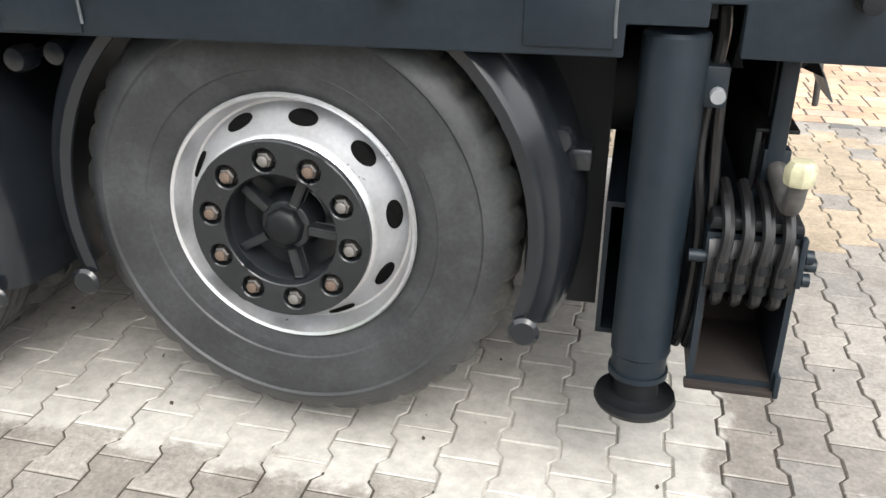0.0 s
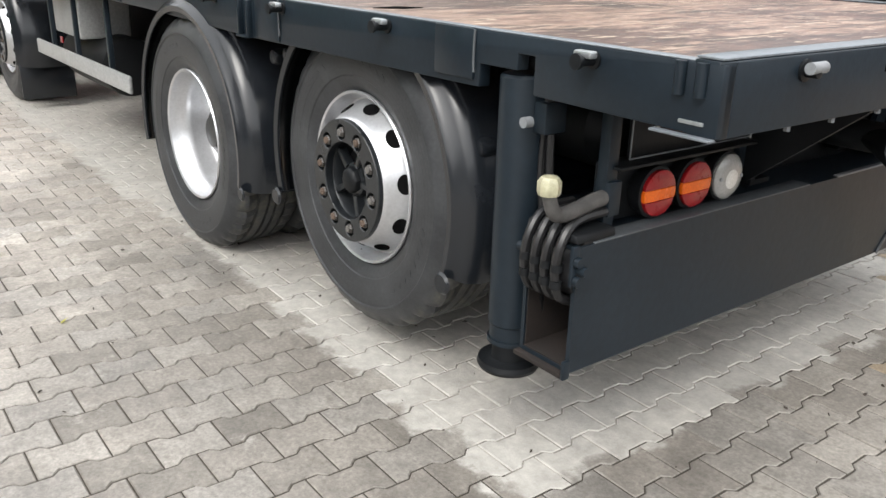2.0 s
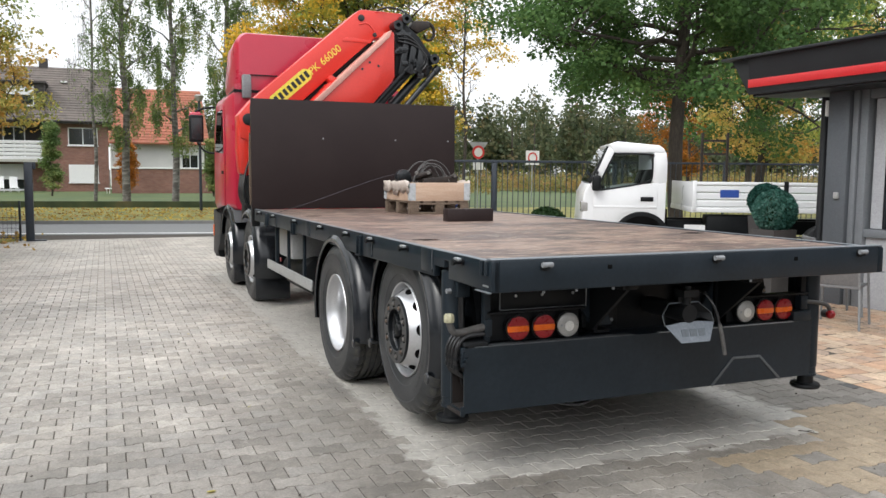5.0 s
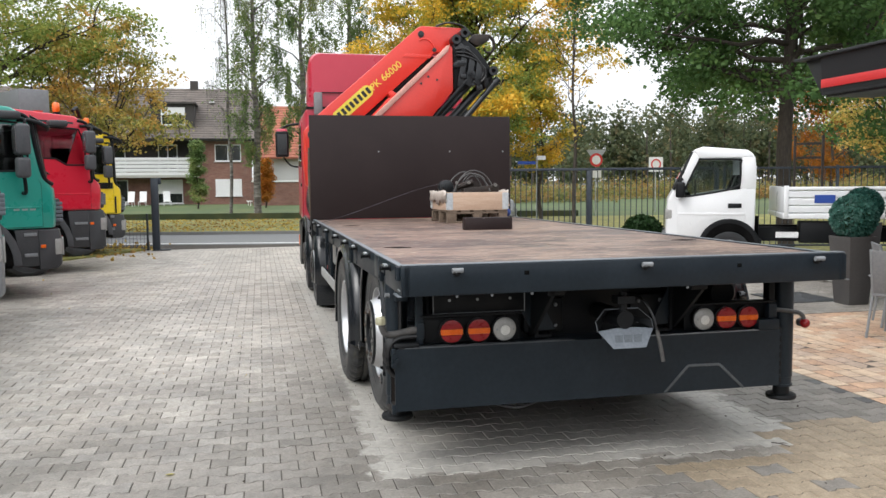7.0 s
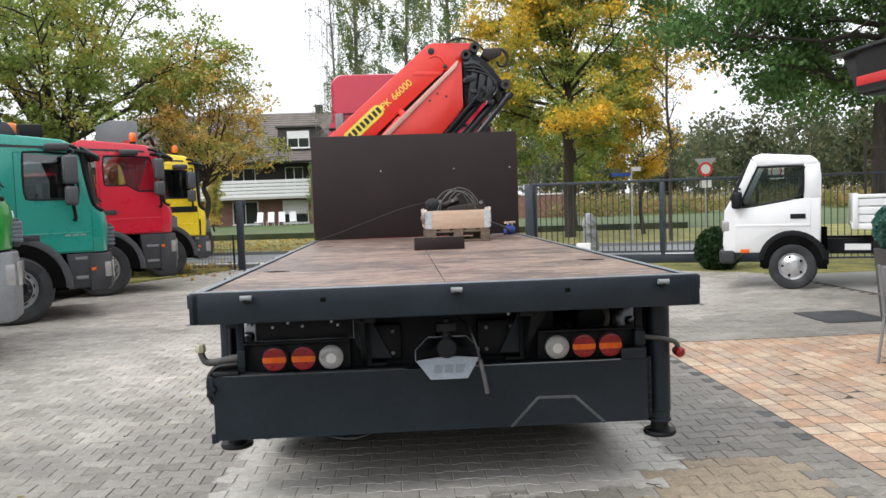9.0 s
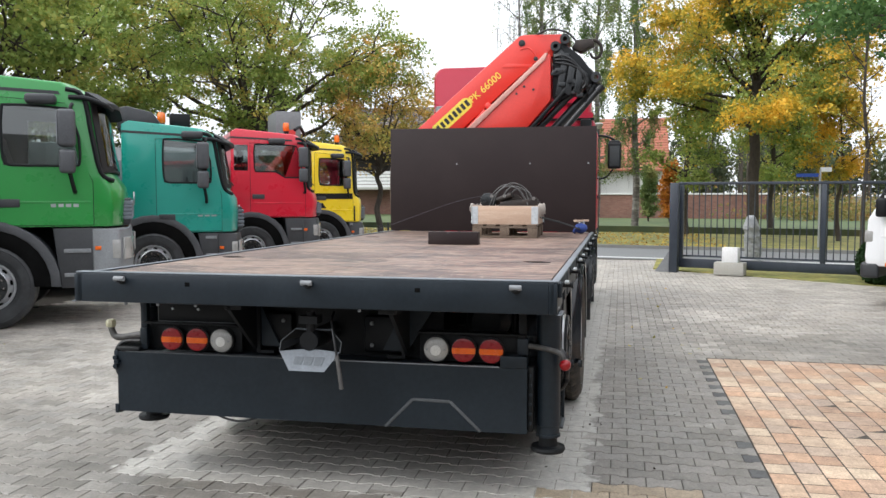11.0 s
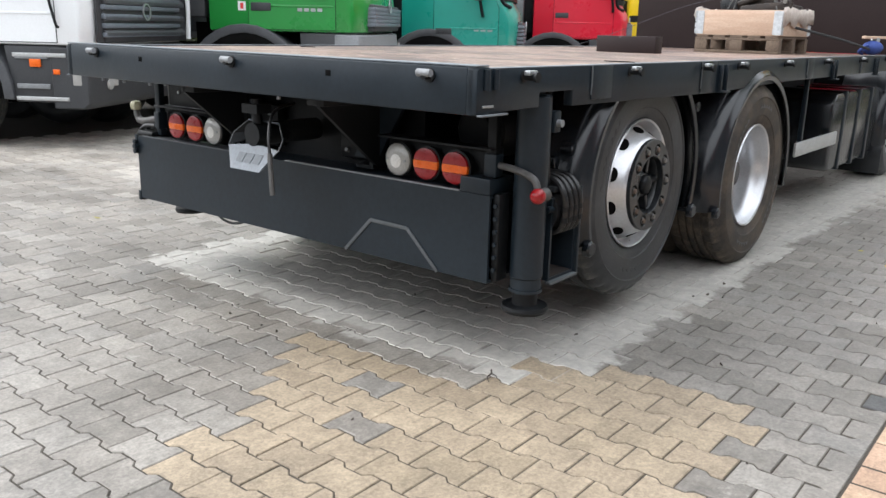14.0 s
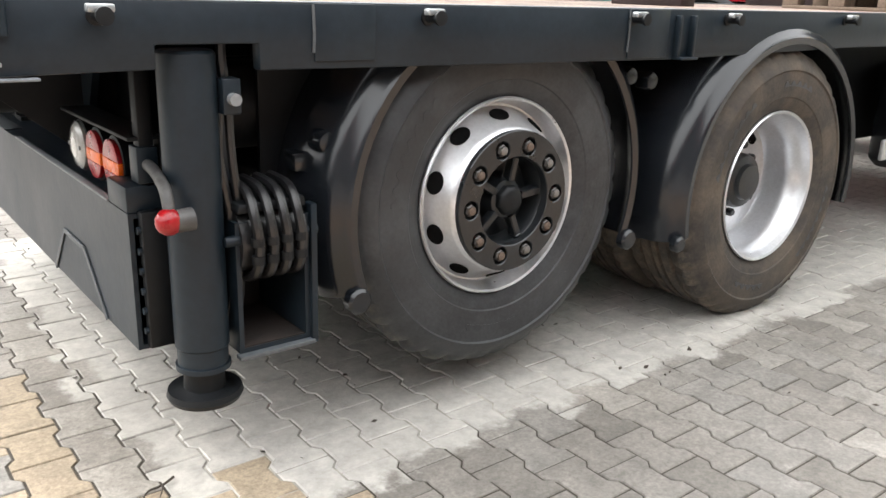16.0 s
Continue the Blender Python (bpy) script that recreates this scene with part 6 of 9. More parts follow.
collar = thing("pallet_collar", on_deck(-5.10, 0.395, 1.2037 + 0.139, 0.6), "pale pine pallet collar with galvanised corner hinges", "pallet collar")
for s in SIDES:
    part("board", Solid().box(-PD + 0.021, PD - 0.021, s * PW - (0.02 if s > 0 else 0), s * PW + (0 if s > 0 else 0.02), 0.0, 0.195).bevel(0.003), M["wood"], collar)
    part("board", Solid().box(s * PD - (0.02 if s > 0 else 0), s * PD + (0 if s > 0 else 0.02), -PW, PW, 0.0, 0.195).bevel(0.003), M["wood"], collar)
    for t in SIDES:
        h = Solid().box(s * (PD + 0.002) - 0.002, s * (PD + 0.002) + 0.002, min(t * PW, t * (PW - 0.06)), max(t * PW, t * (PW - 0.06)), 0.006, 0.189)
        h.box(min(s * PD, s * (PD - 0.06)), max(s * PD, s * (PD - 0.06)), t * (PW + 0.002) - 0.002, t * (PW + 0.002) + 0.002, 0.006, 0.189)
        for z in (0.03, 0.075, 0.12, 0.165):
            h.rod((s * (PD + 0.004), t * (PW + 0.004), z - 0.018), (s * (PD + 0.004), t * (PW + 0.004), z + 0.018), 0.007, n=8)
        part("corner_hinge", h, M["zinc"], collar)
film = Solid()
rr = random.Random(11)
for side, fixed in (("y", -PW - 0.012), ("x", -PD - 0.012), ("z", PW + 0.012)):
    rows_ = []
    for i in range(15):
        u = -0.40 + 0.8 * i / 14
        rows_.append([(u, h) for h in (0.21 + rr.uniform(-0.01, 0.015), 0.17 + rr.uniform(-0.02, 0.02), 0.10 + rr.uniform(-0.05, 0.03))])
    vs = []
    for r_ in rows_:
        vs.append([film.bm.verts.new(((u, fixed + (rr.uniform(-0.02, 0.004) if side == "y" else rr.uniform(-0.004, 0.02)), h) if side in "yz" else (fixed + rr.uniform(-0.02, 0.004), u * 0.85, h))) for u, h in r_])
    for a, b in zip(vs, vs[1:]):
        for k in range(2):
            film.bm.faces.new((a[k], a[k + 1], b[k + 1], b[k]))
ff = part("foil", film, M["foil"], None)
ff.matrix_world = collar.matrix_world
tagged(ff, "crumpled milky plastic foil draped over the collar's edge", "foil")
fm = ff.modifiers.new("thick", "SOLIDIFY")
fm.thickness = 0.003

# grapple with hose loops lying in the collar
gr = thing("hydraulic_grapple", on_deck(-5.10, 0.395, 1.2037 + 0.139, 0), "dark oily lifting grapple with looped black hoses", "grapple")
part("jaw_plate", Solid().prism("x", [(-0.10, 0.15), (0.31, 0.15), (0.33, 0.26), (0.29, 0.30), (0.24, 0.265), (0.05, 0.25), (-0.08, 0.235)], 0.10, 0.14).bevel(0.004), M["iron"], gr)
part("jaw_plate", Solid().prism("x", [(-0.22, 0.10), (0.30, 0.10), (0.32, 0.24), (0.2, 0.27), (-0.15, 0.25)], -0.20, -0.15).bevel(0.004), M["iron"], gr)
part("cross_bar", Solid().box(-0.25, 0.2, -0.26, 0.26, 0.03, 0.12).bevel(0.01), M["iron"], gr)
part("rotor_drum", Solid().rod((-0.14, -0.24, 0.25), (-0.04, -0.24, 0.25), 0.085, n=28).bevel(0.01), M["hub_black"], gr)
part("rotor_head", Solid().rod((0.02, -0.14, 0.24), (0.06, 0.04, 0.31), 0.034, n=14).bevel(0.006), M["iron"], gr)
part("guard_disc", Solid().lathe((-0.02, 0.05, 0.22), "x", [(0, -0.012), (0.10, -0.012), (0.10, 0.012), (0.04, 0.015), (0, 0.015)], 28), M["iron"], gr)
for x, y0, y1, top, sag in ((0.10, -0.20, 0.22, 0.40, 0.02), (0.06, -0.17, 0.27, 0.435, 0.0), (0.0, -0.12, 0.24, 0.40, 0.03), (-0.05, -0.24, 0.18, 0.42, -0.02), (-0.10, -0.08, 0.28, 0.375, 0.02)):
    ym = (y0 + y1) / 2
    part("hose", Solid().tube([(x + sag, y0, 0.19), (x, y0 + 0.06, top - 0.09), (x - 0.01, ym - 0.03, top), (x + 0.01, ym + 0.10, top - 0.03), (x + 0.02, y1 - 0.03, top - 0.13), (x + 0.03 + sag, y1, 0.20)], 0.0075, 8), M["hose_worn"], gr)
for y, z in ((0.28, 0.27), (-0.03, 0.30), (-0.17, 0.30)):
    part("fitting", Solid().rod((0.14, y, z), (0.165, y, z), 0.018, n=8), M["nut"], gr)

# steel block, strap and tensioner
blk = thing("steel_block", on_deck(-3.36, 0.125, 1.2037, 0.0), "dark brown steel block with a notch, lying on the deck", "block")
part("block_body", Solid().prism("x", [(-0.225, 0.0), (0.225, 0.0), (0.225, 0.112), (-0.03, 0.112), (-0.045, 0.098), (-0.06, 0.112), (-0.225, 0.112)], -0.055, 0.055).bevel(0.003), M["film_ply"], blk)
st = thing("lashing_strap", on_deck(0, 0, 0), "thin dark lashing strap stretched from pallet to deck edge", "strap")
part("webbing", Solid().tube([(-5.08, -1.262, 1.222), (-5.07, -0.9, 1.33), (-5.03, -0.35, 1.525), (-5.02, -0.10, 1.60), (-5.04, 0.1, 1.64)], 0.0020, 6), M["rope_grey"], st)
part("webbing", Solid().tube([(-5.05, 0.72, 1.42), (-5.6, 1.0, 1.32), (-6.10, 1.16, 1.23)], 0.012, 6), M["rubber"], st)
rt = thing("strap_ratchet", on_deck(-6.05, 1.13, 1.2037, -30), "blue strap bundle with a steel ratchet handle", "ratchet")
part("strap_roll", Solid().ball((0, 0, 0.062), 0.062, 1.7, 1.1, 1.0, 14), M["strap_blue"], rt)
part("strap_loop", Solid().tube([(0.06, 0.02, 0.06), (0.12, 0.04, 0.08), (0.15, 0.0, 0.03), (0.08, -0.03, 0.012)], 0.014, 8), M["strap_blue"], rt)
part("ratchet_handle", Solid().box(-0.15, 0.12, -0.022, 0.022, 0.138, 0.162).bevel(0.005), M["wood"], rt)
part("ratchet_frame", Solid().rod((-0.02, -0.03, 0.126), (-0.02, 0.03, 0.126), 0.022, n=12), M["galvanised"], rt)

# ---- parked lorries: +y is forwards, x = 0 the flank that faces the yard ----
def arc_flare(cx, cy, cz, r0, r1, a0, a1, x0, x1, n=14):
    """Wheel-arch trim across x, in the y-z plane."""
    s, rings = Solid(), []
    for k in range(n + 1):
        a = radians(a0 + (a1 - a0) * k / n)
        c, d = math.cos(a), math.sin(a)
        rings.append([(x0, cy + r0 * c, cz + r0 * d), (x1, cy + r0 * c, cz + r0 * d), (x1, cy + r1 * c, cz + r1 * d), (x0, cy + r1 * c, cz + r1 * d)])
    return s.loft(rings).bevel(0.008)


def bowed(prof, W, sink=0.16, front=-0.75, inset=0.0, lift=0.0):
    """Cab shape along x whose front rounds back towards both flanks. prof: (y, z) corners."""
    rings = []
    for d in (0.0, 0.04, 0.10, 0.20, 0.32, 0.5):
        rings.append((-inset - d, sink * max(0.0, 1 - d / 0.5) ** 2))
    rings += [(-W - x, b) for x, b in reversed(rings)]
    s = Solid()
    s.loft([[(x, y + lift - (b if y > front else 0.0), z) for y, z in prof] for x, b in rings])
    return s


def plate_with_hole(outer, inner, x0, x1):
    """Flat plate across x from a (y, z) outline, with an opening."""
    s = Solid()
    edges = []
    for loop in (outer, inner):
        vs = [s.bm.verts.new((x0, y, z)) for y, z in loop]
        edges += [s.bm.edges.new((vs[i], vs[(i + 1) % len(vs)])) for i in range(len(vs))]
    bmesh.ops.triangle_fill(s.bm, use_beauty=True, edges=edges)
    for v in bmesh.ops.extrude_face_region(s.bm, geom=s.bm.faces[:], use_keep_orig=True)["geom"]:
        if isinstance(v, bmesh.types.BMVert):
            v.co.x = x1
    return s


def pierced(ob, cutters, inside):
    """Cuts the cutters' shapes out of a part; the cut faces take the inside material."""
    ob.data.materials.append(inside)
    tmp = []
    for s in cutters:
        me = bpy.data.meshes.new("cutter")
        bmesh.ops.recalc_face_normals(s.bm, faces=s.bm.faces)
        for f in s.bm.faces:
            f.material_index = 1
        s.bm.to_mesh(me)
        s.bm.free()
        c = new("cutter", me)
        c.matrix_world = Matrix(ob.matrix_world)
        md = ob.modifiers.new("cut", "BOOLEAN")
        md.operation, md.solver, md.object = "DIFFERENCE", "EXACT", c
        tmp.append(c)
    bpy.context.view_layer.update()
    for c in tmp:
        c.matrix_world = Matrix(ob.matrix_world)
    me = bpy.data.meshes.new_from_object(ob.evaluated_get(bpy.context.evaluated_depsgraph_get()))
    ob.modifiers.clear()
    ob.data = me
    for c in tmp:
        bpy.data.objects.remove(c)
    return ob


def lorry(name, m, paint, label, o):
    """o: length, roof, waist, base, nose, screen foot, door and window limits, wheel place, trims."""
    t = thing(name, m, label, "truck", "parked lorries")
    W, L, zr, zb = 2.42, o["length"], o["roof"], o["base"]
    lean = o.get("lean", 0.42)
    prof = [(-L, zb), (-L, zr - 0.06), (-L + 0.12, zr), (-lean - 0.28, zr - 0.10), (-lean + 0.02, zr - 0.26), (-0.13, o["screen"]), (-0.02, o["screen"] - 0.16), (0.0, zb + 0.35), (-0.02, zb)]
    body = part("cab_body", bowed(prof, W, o.get("sink", 0.16)).bevel(0.03, 2), M[paint], t)
    # roof band and gutter
    part("gutter", Solid().prism("x", [(-L - 0.004, zr - 0.20), (-L - 0.004, zr - 0.165), (-lean - 0.46, zr - 0.21), (-lean - 0.44, zr - 0.25)], -W - 0.006, 0.006), M["grey_plastic"], t)
    # door and its window
    d0, d1 = o["door"]
    dp = [(d0, zb + 0.03), (d0, zr - 0.30), (-lean - 0.38, zr - 0.36), (d1 - 0.06, o["screen"] + 0.06), (d1, o["screen"] - 0.1), (d1, zb + 0.03)]
    w0, w1, wz0, wz1 = o["window"]
    wp = [(w0, wz0), (w0, wz1), (w1 - 0.12, wz1 - 0.03), (w1, wz0 + 0.35), (w1, wz0)]
    if o.get("dip"):
        wp = [(w0, wz0 + 0.12), (w0, wz1), (w1 - 0.10, wz1 - 0.02), (w1, wz0 + 0.3), (w1, wz0), (w1 - 0.35, wz0), (w1 - 0.55, wz0 + 0.12)]
    door = part("door", plate_with_hole(dp, wp, 0.0005, 0.010), M[paint], t)
    part("door_gap", plate_with_hole([(y + (0.008 if y == d1 else -0.008), z + (0.008 if z > zb + 0.1 else -0.008)) for y, z in dp], wp, -0.004, 0.002), M["chassis"], t)
    part("door_crease", Solid().box(0.009, 0.016, d0 + 0.04, d1 - 0.03, zb + 0.30, zb + 0.325).bevel(0.005), M[paint], door)
    holes = [wp]
    ring_ = [Vector((0.010, y, z)) for y, z in wp]
    loop = []
    for i, q in enumerate(ring_):
        loop += [q.lerp(ring_[i - 1], 0.12), q.lerp(ring_[(i + 1) % len(ring_)], 0.12)]
    part("window_seal", Solid().tube(loop + loop[:1], 0.016, 6), M["chassis"], door)
    part("side_window", Solid().prism("x", wp, 0.001, 0.006), M["glass_cab"], door)
    part("far_side_window", Solid().prism("x", wp, -W + 0.010, -W + 0.015), M["glass_cab"], t)
    if o.get("rear_window"):
        rw = [(d0 - 0.34, wz0 + 0.14), (d0 - 0.34, wz1 - 0.02), (d0 - 0.05, wz1 - 0.02), (d0 - 0.05, wz0 + 0.14)]
        holes.append(rw)
        part("rear_side_window", Solid().prism("x", rw, -0.012, -0.006), M["glass_cab"], t)
    hollow = Solid().prism("x", [(-L + 0.10, zb + 0.16), (-L + 0.10, zr - 0.20), (-lean - 0.40, zr - 0.27), (-lean - 0.22, zr - 0.36), (-0.34, o["screen"] - 0.02), (-0.36, zb + 0.16)], -W + 0.07, -0.07)
    # seats, dashboard and wheel show through the glass
    for x0 in (-0.72, -W + 0.22):
        st_ = part("cab_seat", Solid().prism("x", [(-L + 0.42, zb + 0.18), (-L + 0.40, zb + 0.55), (-L + 0.26, zb + 1.18), (-L + 0.38, zb + 1.22), (-L + 0.55, zb + 0.62), (-L + 0.95, zb + 0.58), (-L + 0.95, zb + 0.18)], x0, x0 + 0.5).bevel(0.05, 2), M["interior"], t)
        part("headrest", Solid().box(x0 + 0.11, x0 + 0.39, -L + 0.20, -L + 0.30, zb + 1.20, zb + 1.42).bevel(0.04, 2), M["interior"], st_)
    part("dashboard", Solid().prism("x", [(-0.36, zb + 0.2), (-0.37, o["screen"] - 0.02), (-0.62, o["screen"] + 0.03), (-0.72, o["screen"] - 0.14), (-0.66, zb + 0.2)], -W + 0.09, -0.09).bevel(0.03, 2), M["interior"], t)
    part("steering_wheel", Solid().lathe((-W + 0.62, -0.80, o["screen"] + 0.02), "y", [(0.21, -0.014), (0.226, 0), (0.21, 0.014), (0.196, 0), (0.21, -0.014)], 24), M["chassis"], t)
    hy = d0 + 0.16
    part("door_handle", Solid().box(0.009, 0.022, hy - 0.13, hy + 0.13, o["handle"] - 0.05, o["handle"] + 0.05).bevel(0.012), M["grey_plastic"], door)
    # windscreen with its frame, visor, wipers
    a, b = Vector((0, -lean + 0.035, zr - 0.285)), Vector((0, -0.115, o["screen"] + 0.02))
    out = Vector((0, (b - a).z, -(b - a).y)).normalized() * -1
    if out.y < 0:
        out = -out
    def screen(name_, inset, lift, mat_):
        q = [a + (b - a) * (inset * 0.5) + out * lift, b - (b - a) * (inset * 0.5) + out * lift]
        pr = [(p.y, p.z) for p in q] + [(p.y + out.y * 0.012, p.z + out.z * 0.012) for p in reversed(q)]
        return part(name_, bowed(pr, W, 0.155, -9, 0.015 + inset * 0.3), mat_, t)
    sf_ = screen("screen_frame", 0.0, 0.002, M["chassis"])
    ca, cb = a + (b - a) * 0.08, b - (b - a) * 0.10
    def screen_hole():
        return Solid().prism("x", [(q.y, q.z) for q in (ca + out * 0.3, cb + out * 0.3, cb - out * 0.28, ca - out * 0.28)], -W + 0.13, -0.13)
    pierced(sf_, [screen_hole()], M["chassis"])
    pierced(body, [hollow] + [Solid().prism("x", hp, -W - 0.1, 0.1) for hp in holes] + [screen_hole()], M["cab_lining"])
    ws = screen("windscreen", 0.10, 0.010, M["glass_cab"])
    vis = part("sun_visor", bowed([(-lean + 0.0, zr - 0.20), (-lean + 0.22, zr - 0.33), (-lean + 0.23, zr - 0.39), (-lean + 0.0, zr - 0.28)], W, 0.16, -9, 0.01), M["chassis"], t)
    part("visor_end", Solid().tube([(0.0, -lean - 0.34, zr - 0.28), (0.05, -lean - 0.16, zr - 0.29), (0.02, -lean + 0.06, zr - 0.36), (-0.2, -lean + 0.14, zr - 0.40)], 0.03, 8), M["chassis"], vis)
    part("pillar_trim", Solid().tube([(-0.004, -lean - 0.38, zr - 0.18), (0.0, -lean - 0.18, zr - 0.27), (0.002, -lean * 0.55 - 0.22, (zr - 0.27 + o["screen"]) / 2), (-0.004, -0.28, o["screen"] + 0.02), (-0.09, -0.14, o["screen"] - 0.08)], 0.030, 8), M["chassis"], t)
    part("wiper", Solid().tube([(-0.3, -0.10, o["screen"] + 0.06), (-0.7, -0.16, o["screen"] + 0.22), (-1.0, -0.22, o["screen"] + 0.32)], 0.012, 6), M["chassis"], t)
    # mirrors
    my = o.get("mirror_y", -lean - 0.36)
    mr = part("mirror", Solid().box(0.16, 0.34, my - 0.10, my + 0.10, wz0 + 0.22, wz1 - 0.06).bevel(0.045, 3), M["mid_plastic"], t, "dark grey door mirror")
    part("mirror_glass", Solid().box(0.18, 0.32, my - 0.106, my - 0.101, wz0 + 0.26, wz1 - 0.10), M["mirror"], mr)
    part("wide_mirror", Solid().box(0.16, 0.34, my - 0.09, my + 0.09, wz0 - 0.10, wz0 + 0.19).bevel(0.045, 3), M["mid_plastic"], mr)
    part("mirror_arm", Solid().tube([(0.02, my + 0.05, wz1 + 0.02), (0.22, my + 0.06, wz1 + 0.0), (0.25, my + 0.03, wz1 - 0.1)], 0.022, 8), M["chassis"], mr)
    part("mirror_arm", Solid().tube([(0.01, my + 0.06, wz0 - 0.32), (0.14, my + 0.06, wz0 - 0.30), (0.22, my + 0.02, wz0 - 0.08)], 0.026, 8), M["chassis"], mr)
    part("kerb_mirror", Solid().box(0.05, 0.26, w0 + 0.28, w0 + 0.62, wz1 + 0.0, wz1 + 0.12).bevel(0.04, 3), M["grey_plastic"], mr)
    # wheel arch, steps, sill
    wy, wz = o["wheel"]
    part("wheel_arch", arc_flare(0, wy, wz, 0.69, 0.80, -2, 182, -0.4, 0.022), M["mid_plastic"], t)
    # black box added as the shade deep inside the arch
    part("arch_inside", Solid().box(-0.5, -0.42, wy - 0.8, wy + 0.8, wz - 0.1, zb + 0.1), M["hole_shade"], t)
    st = part("step_panel", Solid().prism("x", [(wy + 0.80, 0.48), (wy + 0.72, zb - 0.01), (-0.26, zb - 0.01), (-0.26, 0.48)], -0.35, -0.012).bevel(0.015), M[o.get("steps", "grey_plastic")], t)
    for z in (0.62, 0.92):
        part("step", Solid().box(-0.02, 0.010, wy + 0.84, -0.42, z, z + 0.05).bevel(0.006), M["dull_grey"], st)
    # front: grille, lamps, bumper
    gr = part("grille", Solid().box(-W + 0.32, -0.32, -0.12, 0.05, zb + 0.02, o["screen"] - 0.30).bevel(0.03), M["grey_plastic"], t)
    for k in range(5):
        z = zb + 0.08 + k * (o["screen"] - 0.42 - zb) / 5
        part("grille_bar", Solid().box(-W + 0.30, -0.30, -0.06, 0.075, z, z + 0.05).bevel(0.012), M["shield"], gr)
    part("emblem", Solid().lathe((-W / 2, 0.08, zb + 0.35), "y", [(0.075, 0.0), (0.095, 0.0), (0.095, 0.015), (0.075, 0.015), (0.075, 0.0)], 24), M["galvanised"], gr)
    bp = part("bumper", bowed([(-0.40, 0.42), (-0.40, zb - 0.02), (0.03, zb - 0.02), (0.06, zb - 0.25), (0.05, 0.48), (-0.02, 0.42)], W, o.get("sink", 0.14), -0.3).bevel(0.015, 1), M[o.get("bumper", "mid_plastic")], t)
    part("headlamp", Solid().box(-0.20, 0.20, -0.015, 0.015, zb - 0.42, zb - 0.14, Matrix.Translation((-0.26, 0.02, 0)) @ Matrix.Rotation(radians(-16), 4, "Z")).bevel(0.01), M["lamp_white"], bp)
    part("headlamp", Solid().box(-0.20, 0.20, -0.015, 0.015, zb - 0.42, zb - 0.14, Matrix.Translation((-W + 0.26, 0.02, 0)) @ Matrix.Rotation(radians(16), 4, "Z")).bevel(0.01), M["lamp_white"], bp)
    part("corner_lamp", Solid().box(-0.06, 0.004, -0.17, -0.07, zb - 0.40, zb - 0.16).bevel(0.012), M["lamp_white"], bp)
    part("indicator", Solid().box(-0.01, 0.010, -0.37, -0.30, zb - 0.29, zb - 0.24).bevel(0.006), M["lamp_amber"], bp)
    # running gear
    w = wheel_out(t, n=54)
    # black half ring paints the shadow between tyre and arch
    part("arch_lining", arc_flare(0, wy, wz, 0.50, 0.69, -2, 182, 0.0115, 0.0145), M["hole_shade"], t)
    w.matrix_local = pose(-0.005, wy, wz, 0, 10, -90)
    copy_thing(w, pose(-W + 0.03, wy, wz, 0, 30, 90))
    for x in (-0.8, -1.62):
        part("chassis_rail", Solid().box(x - 0.05, x + 0.05, -L - 4.5, -0.3, 0.72, 1.0), M["chassis"], t)
    part("axle", Solid().rod((-2.1, wy, wz), (-0.3, wy, wz), 0.08, n=12), M["chassis"], t)
    for yy in (-L - 1.6, -L - 2.95):
        copy_thing(w, pose(-0.16, yy, wz, 0, 10, -90))
        copy_thing(w, pose(-W + 0.16, yy, wz, 0, 10, 90))
    part("engine_hump", Solid().box(-1.9, -0.5, -L - 0.25, -L, 0.9, zr - 1.0).bevel(0.03), M["chassis"], t)
    if o.get("beacon"):
        by = o["beacon"]
        bc = part("beacon", Solid().lathe((-0.9, by, zr), "z", [(0, 0), (0.055, 0), (0.055, 0.03), (0.07, 0.05), (0.07, 0.19), (0.05, 0.22), (0, 0.225)], 20), M["beacon"], t, "orange rotating beacon")
        part("beacon_base", Solid().lathe((-0.9, by, zr), "z", [(0.03, -0.12), (0.06, -0.12), (0.06, 0.035), (0.03, 0.035)], 16), M["chassis"], bc)
    return t, w


def parked(hx, hy, nose, turn):
    """Stand of an obliquely parked lorry, from its door handle and the way from there to its nose."""
    a = radians(turn)
    x, y = hx - nose * math.sin(a), hy + nose * math.cos(a)
    return pose(x, y, gz(x), 0, 0, turn)


green, wg = lorry("tipper_truck", parked(-4.81, -5.72, 1.36, 32), "green", "bright green tipper truck cab, parked on the concrete",
                  dict(length=2.02, roof=3.12, base=1.24, screen=1.90, lean=0.28, door=(-1.49, -0.38), window=(-1.37, -0.52, 2.0, 2.73), handle=1.54, wheel=(-1.57, 0.53), beacon=None, bumper="dull_grey"))
text_part("door_number", "34", 0.15, pose(0.004, -1.74, 2.78, 90, 0, 90), M["letter_white"], green)
part("sticker", Solid().box(0.001, 0.004, -1.63, -1.53, 1.49, 1.60), M["letter_white"], green)
part("sticker_mark", Solid().box(0.004, 0.006, -1.60, -1.56, 1.51, 1.58), M["sign_red"], green)
for k in range(4):
    part("type_mark", Solid().box(0.0105, 0.013, -0.86 + 0.085 * k, -0.80 + 0.085 * k, 1.49, 1.53), M["galvanised"], green)
part("tipper_body", Solid().prism("x", [(-7.6, 1.15), (-7.8, 2.9), (-2.95, 2.9), (-2.7, 3.66), (-2.28, 3.72), (-2.28, 3.62), (-2.60, 3.55), (-2.80, 2.75), (-2.75, 1.2)], -2.48, 0.02).bevel(0.02), M["grey_body"], green)
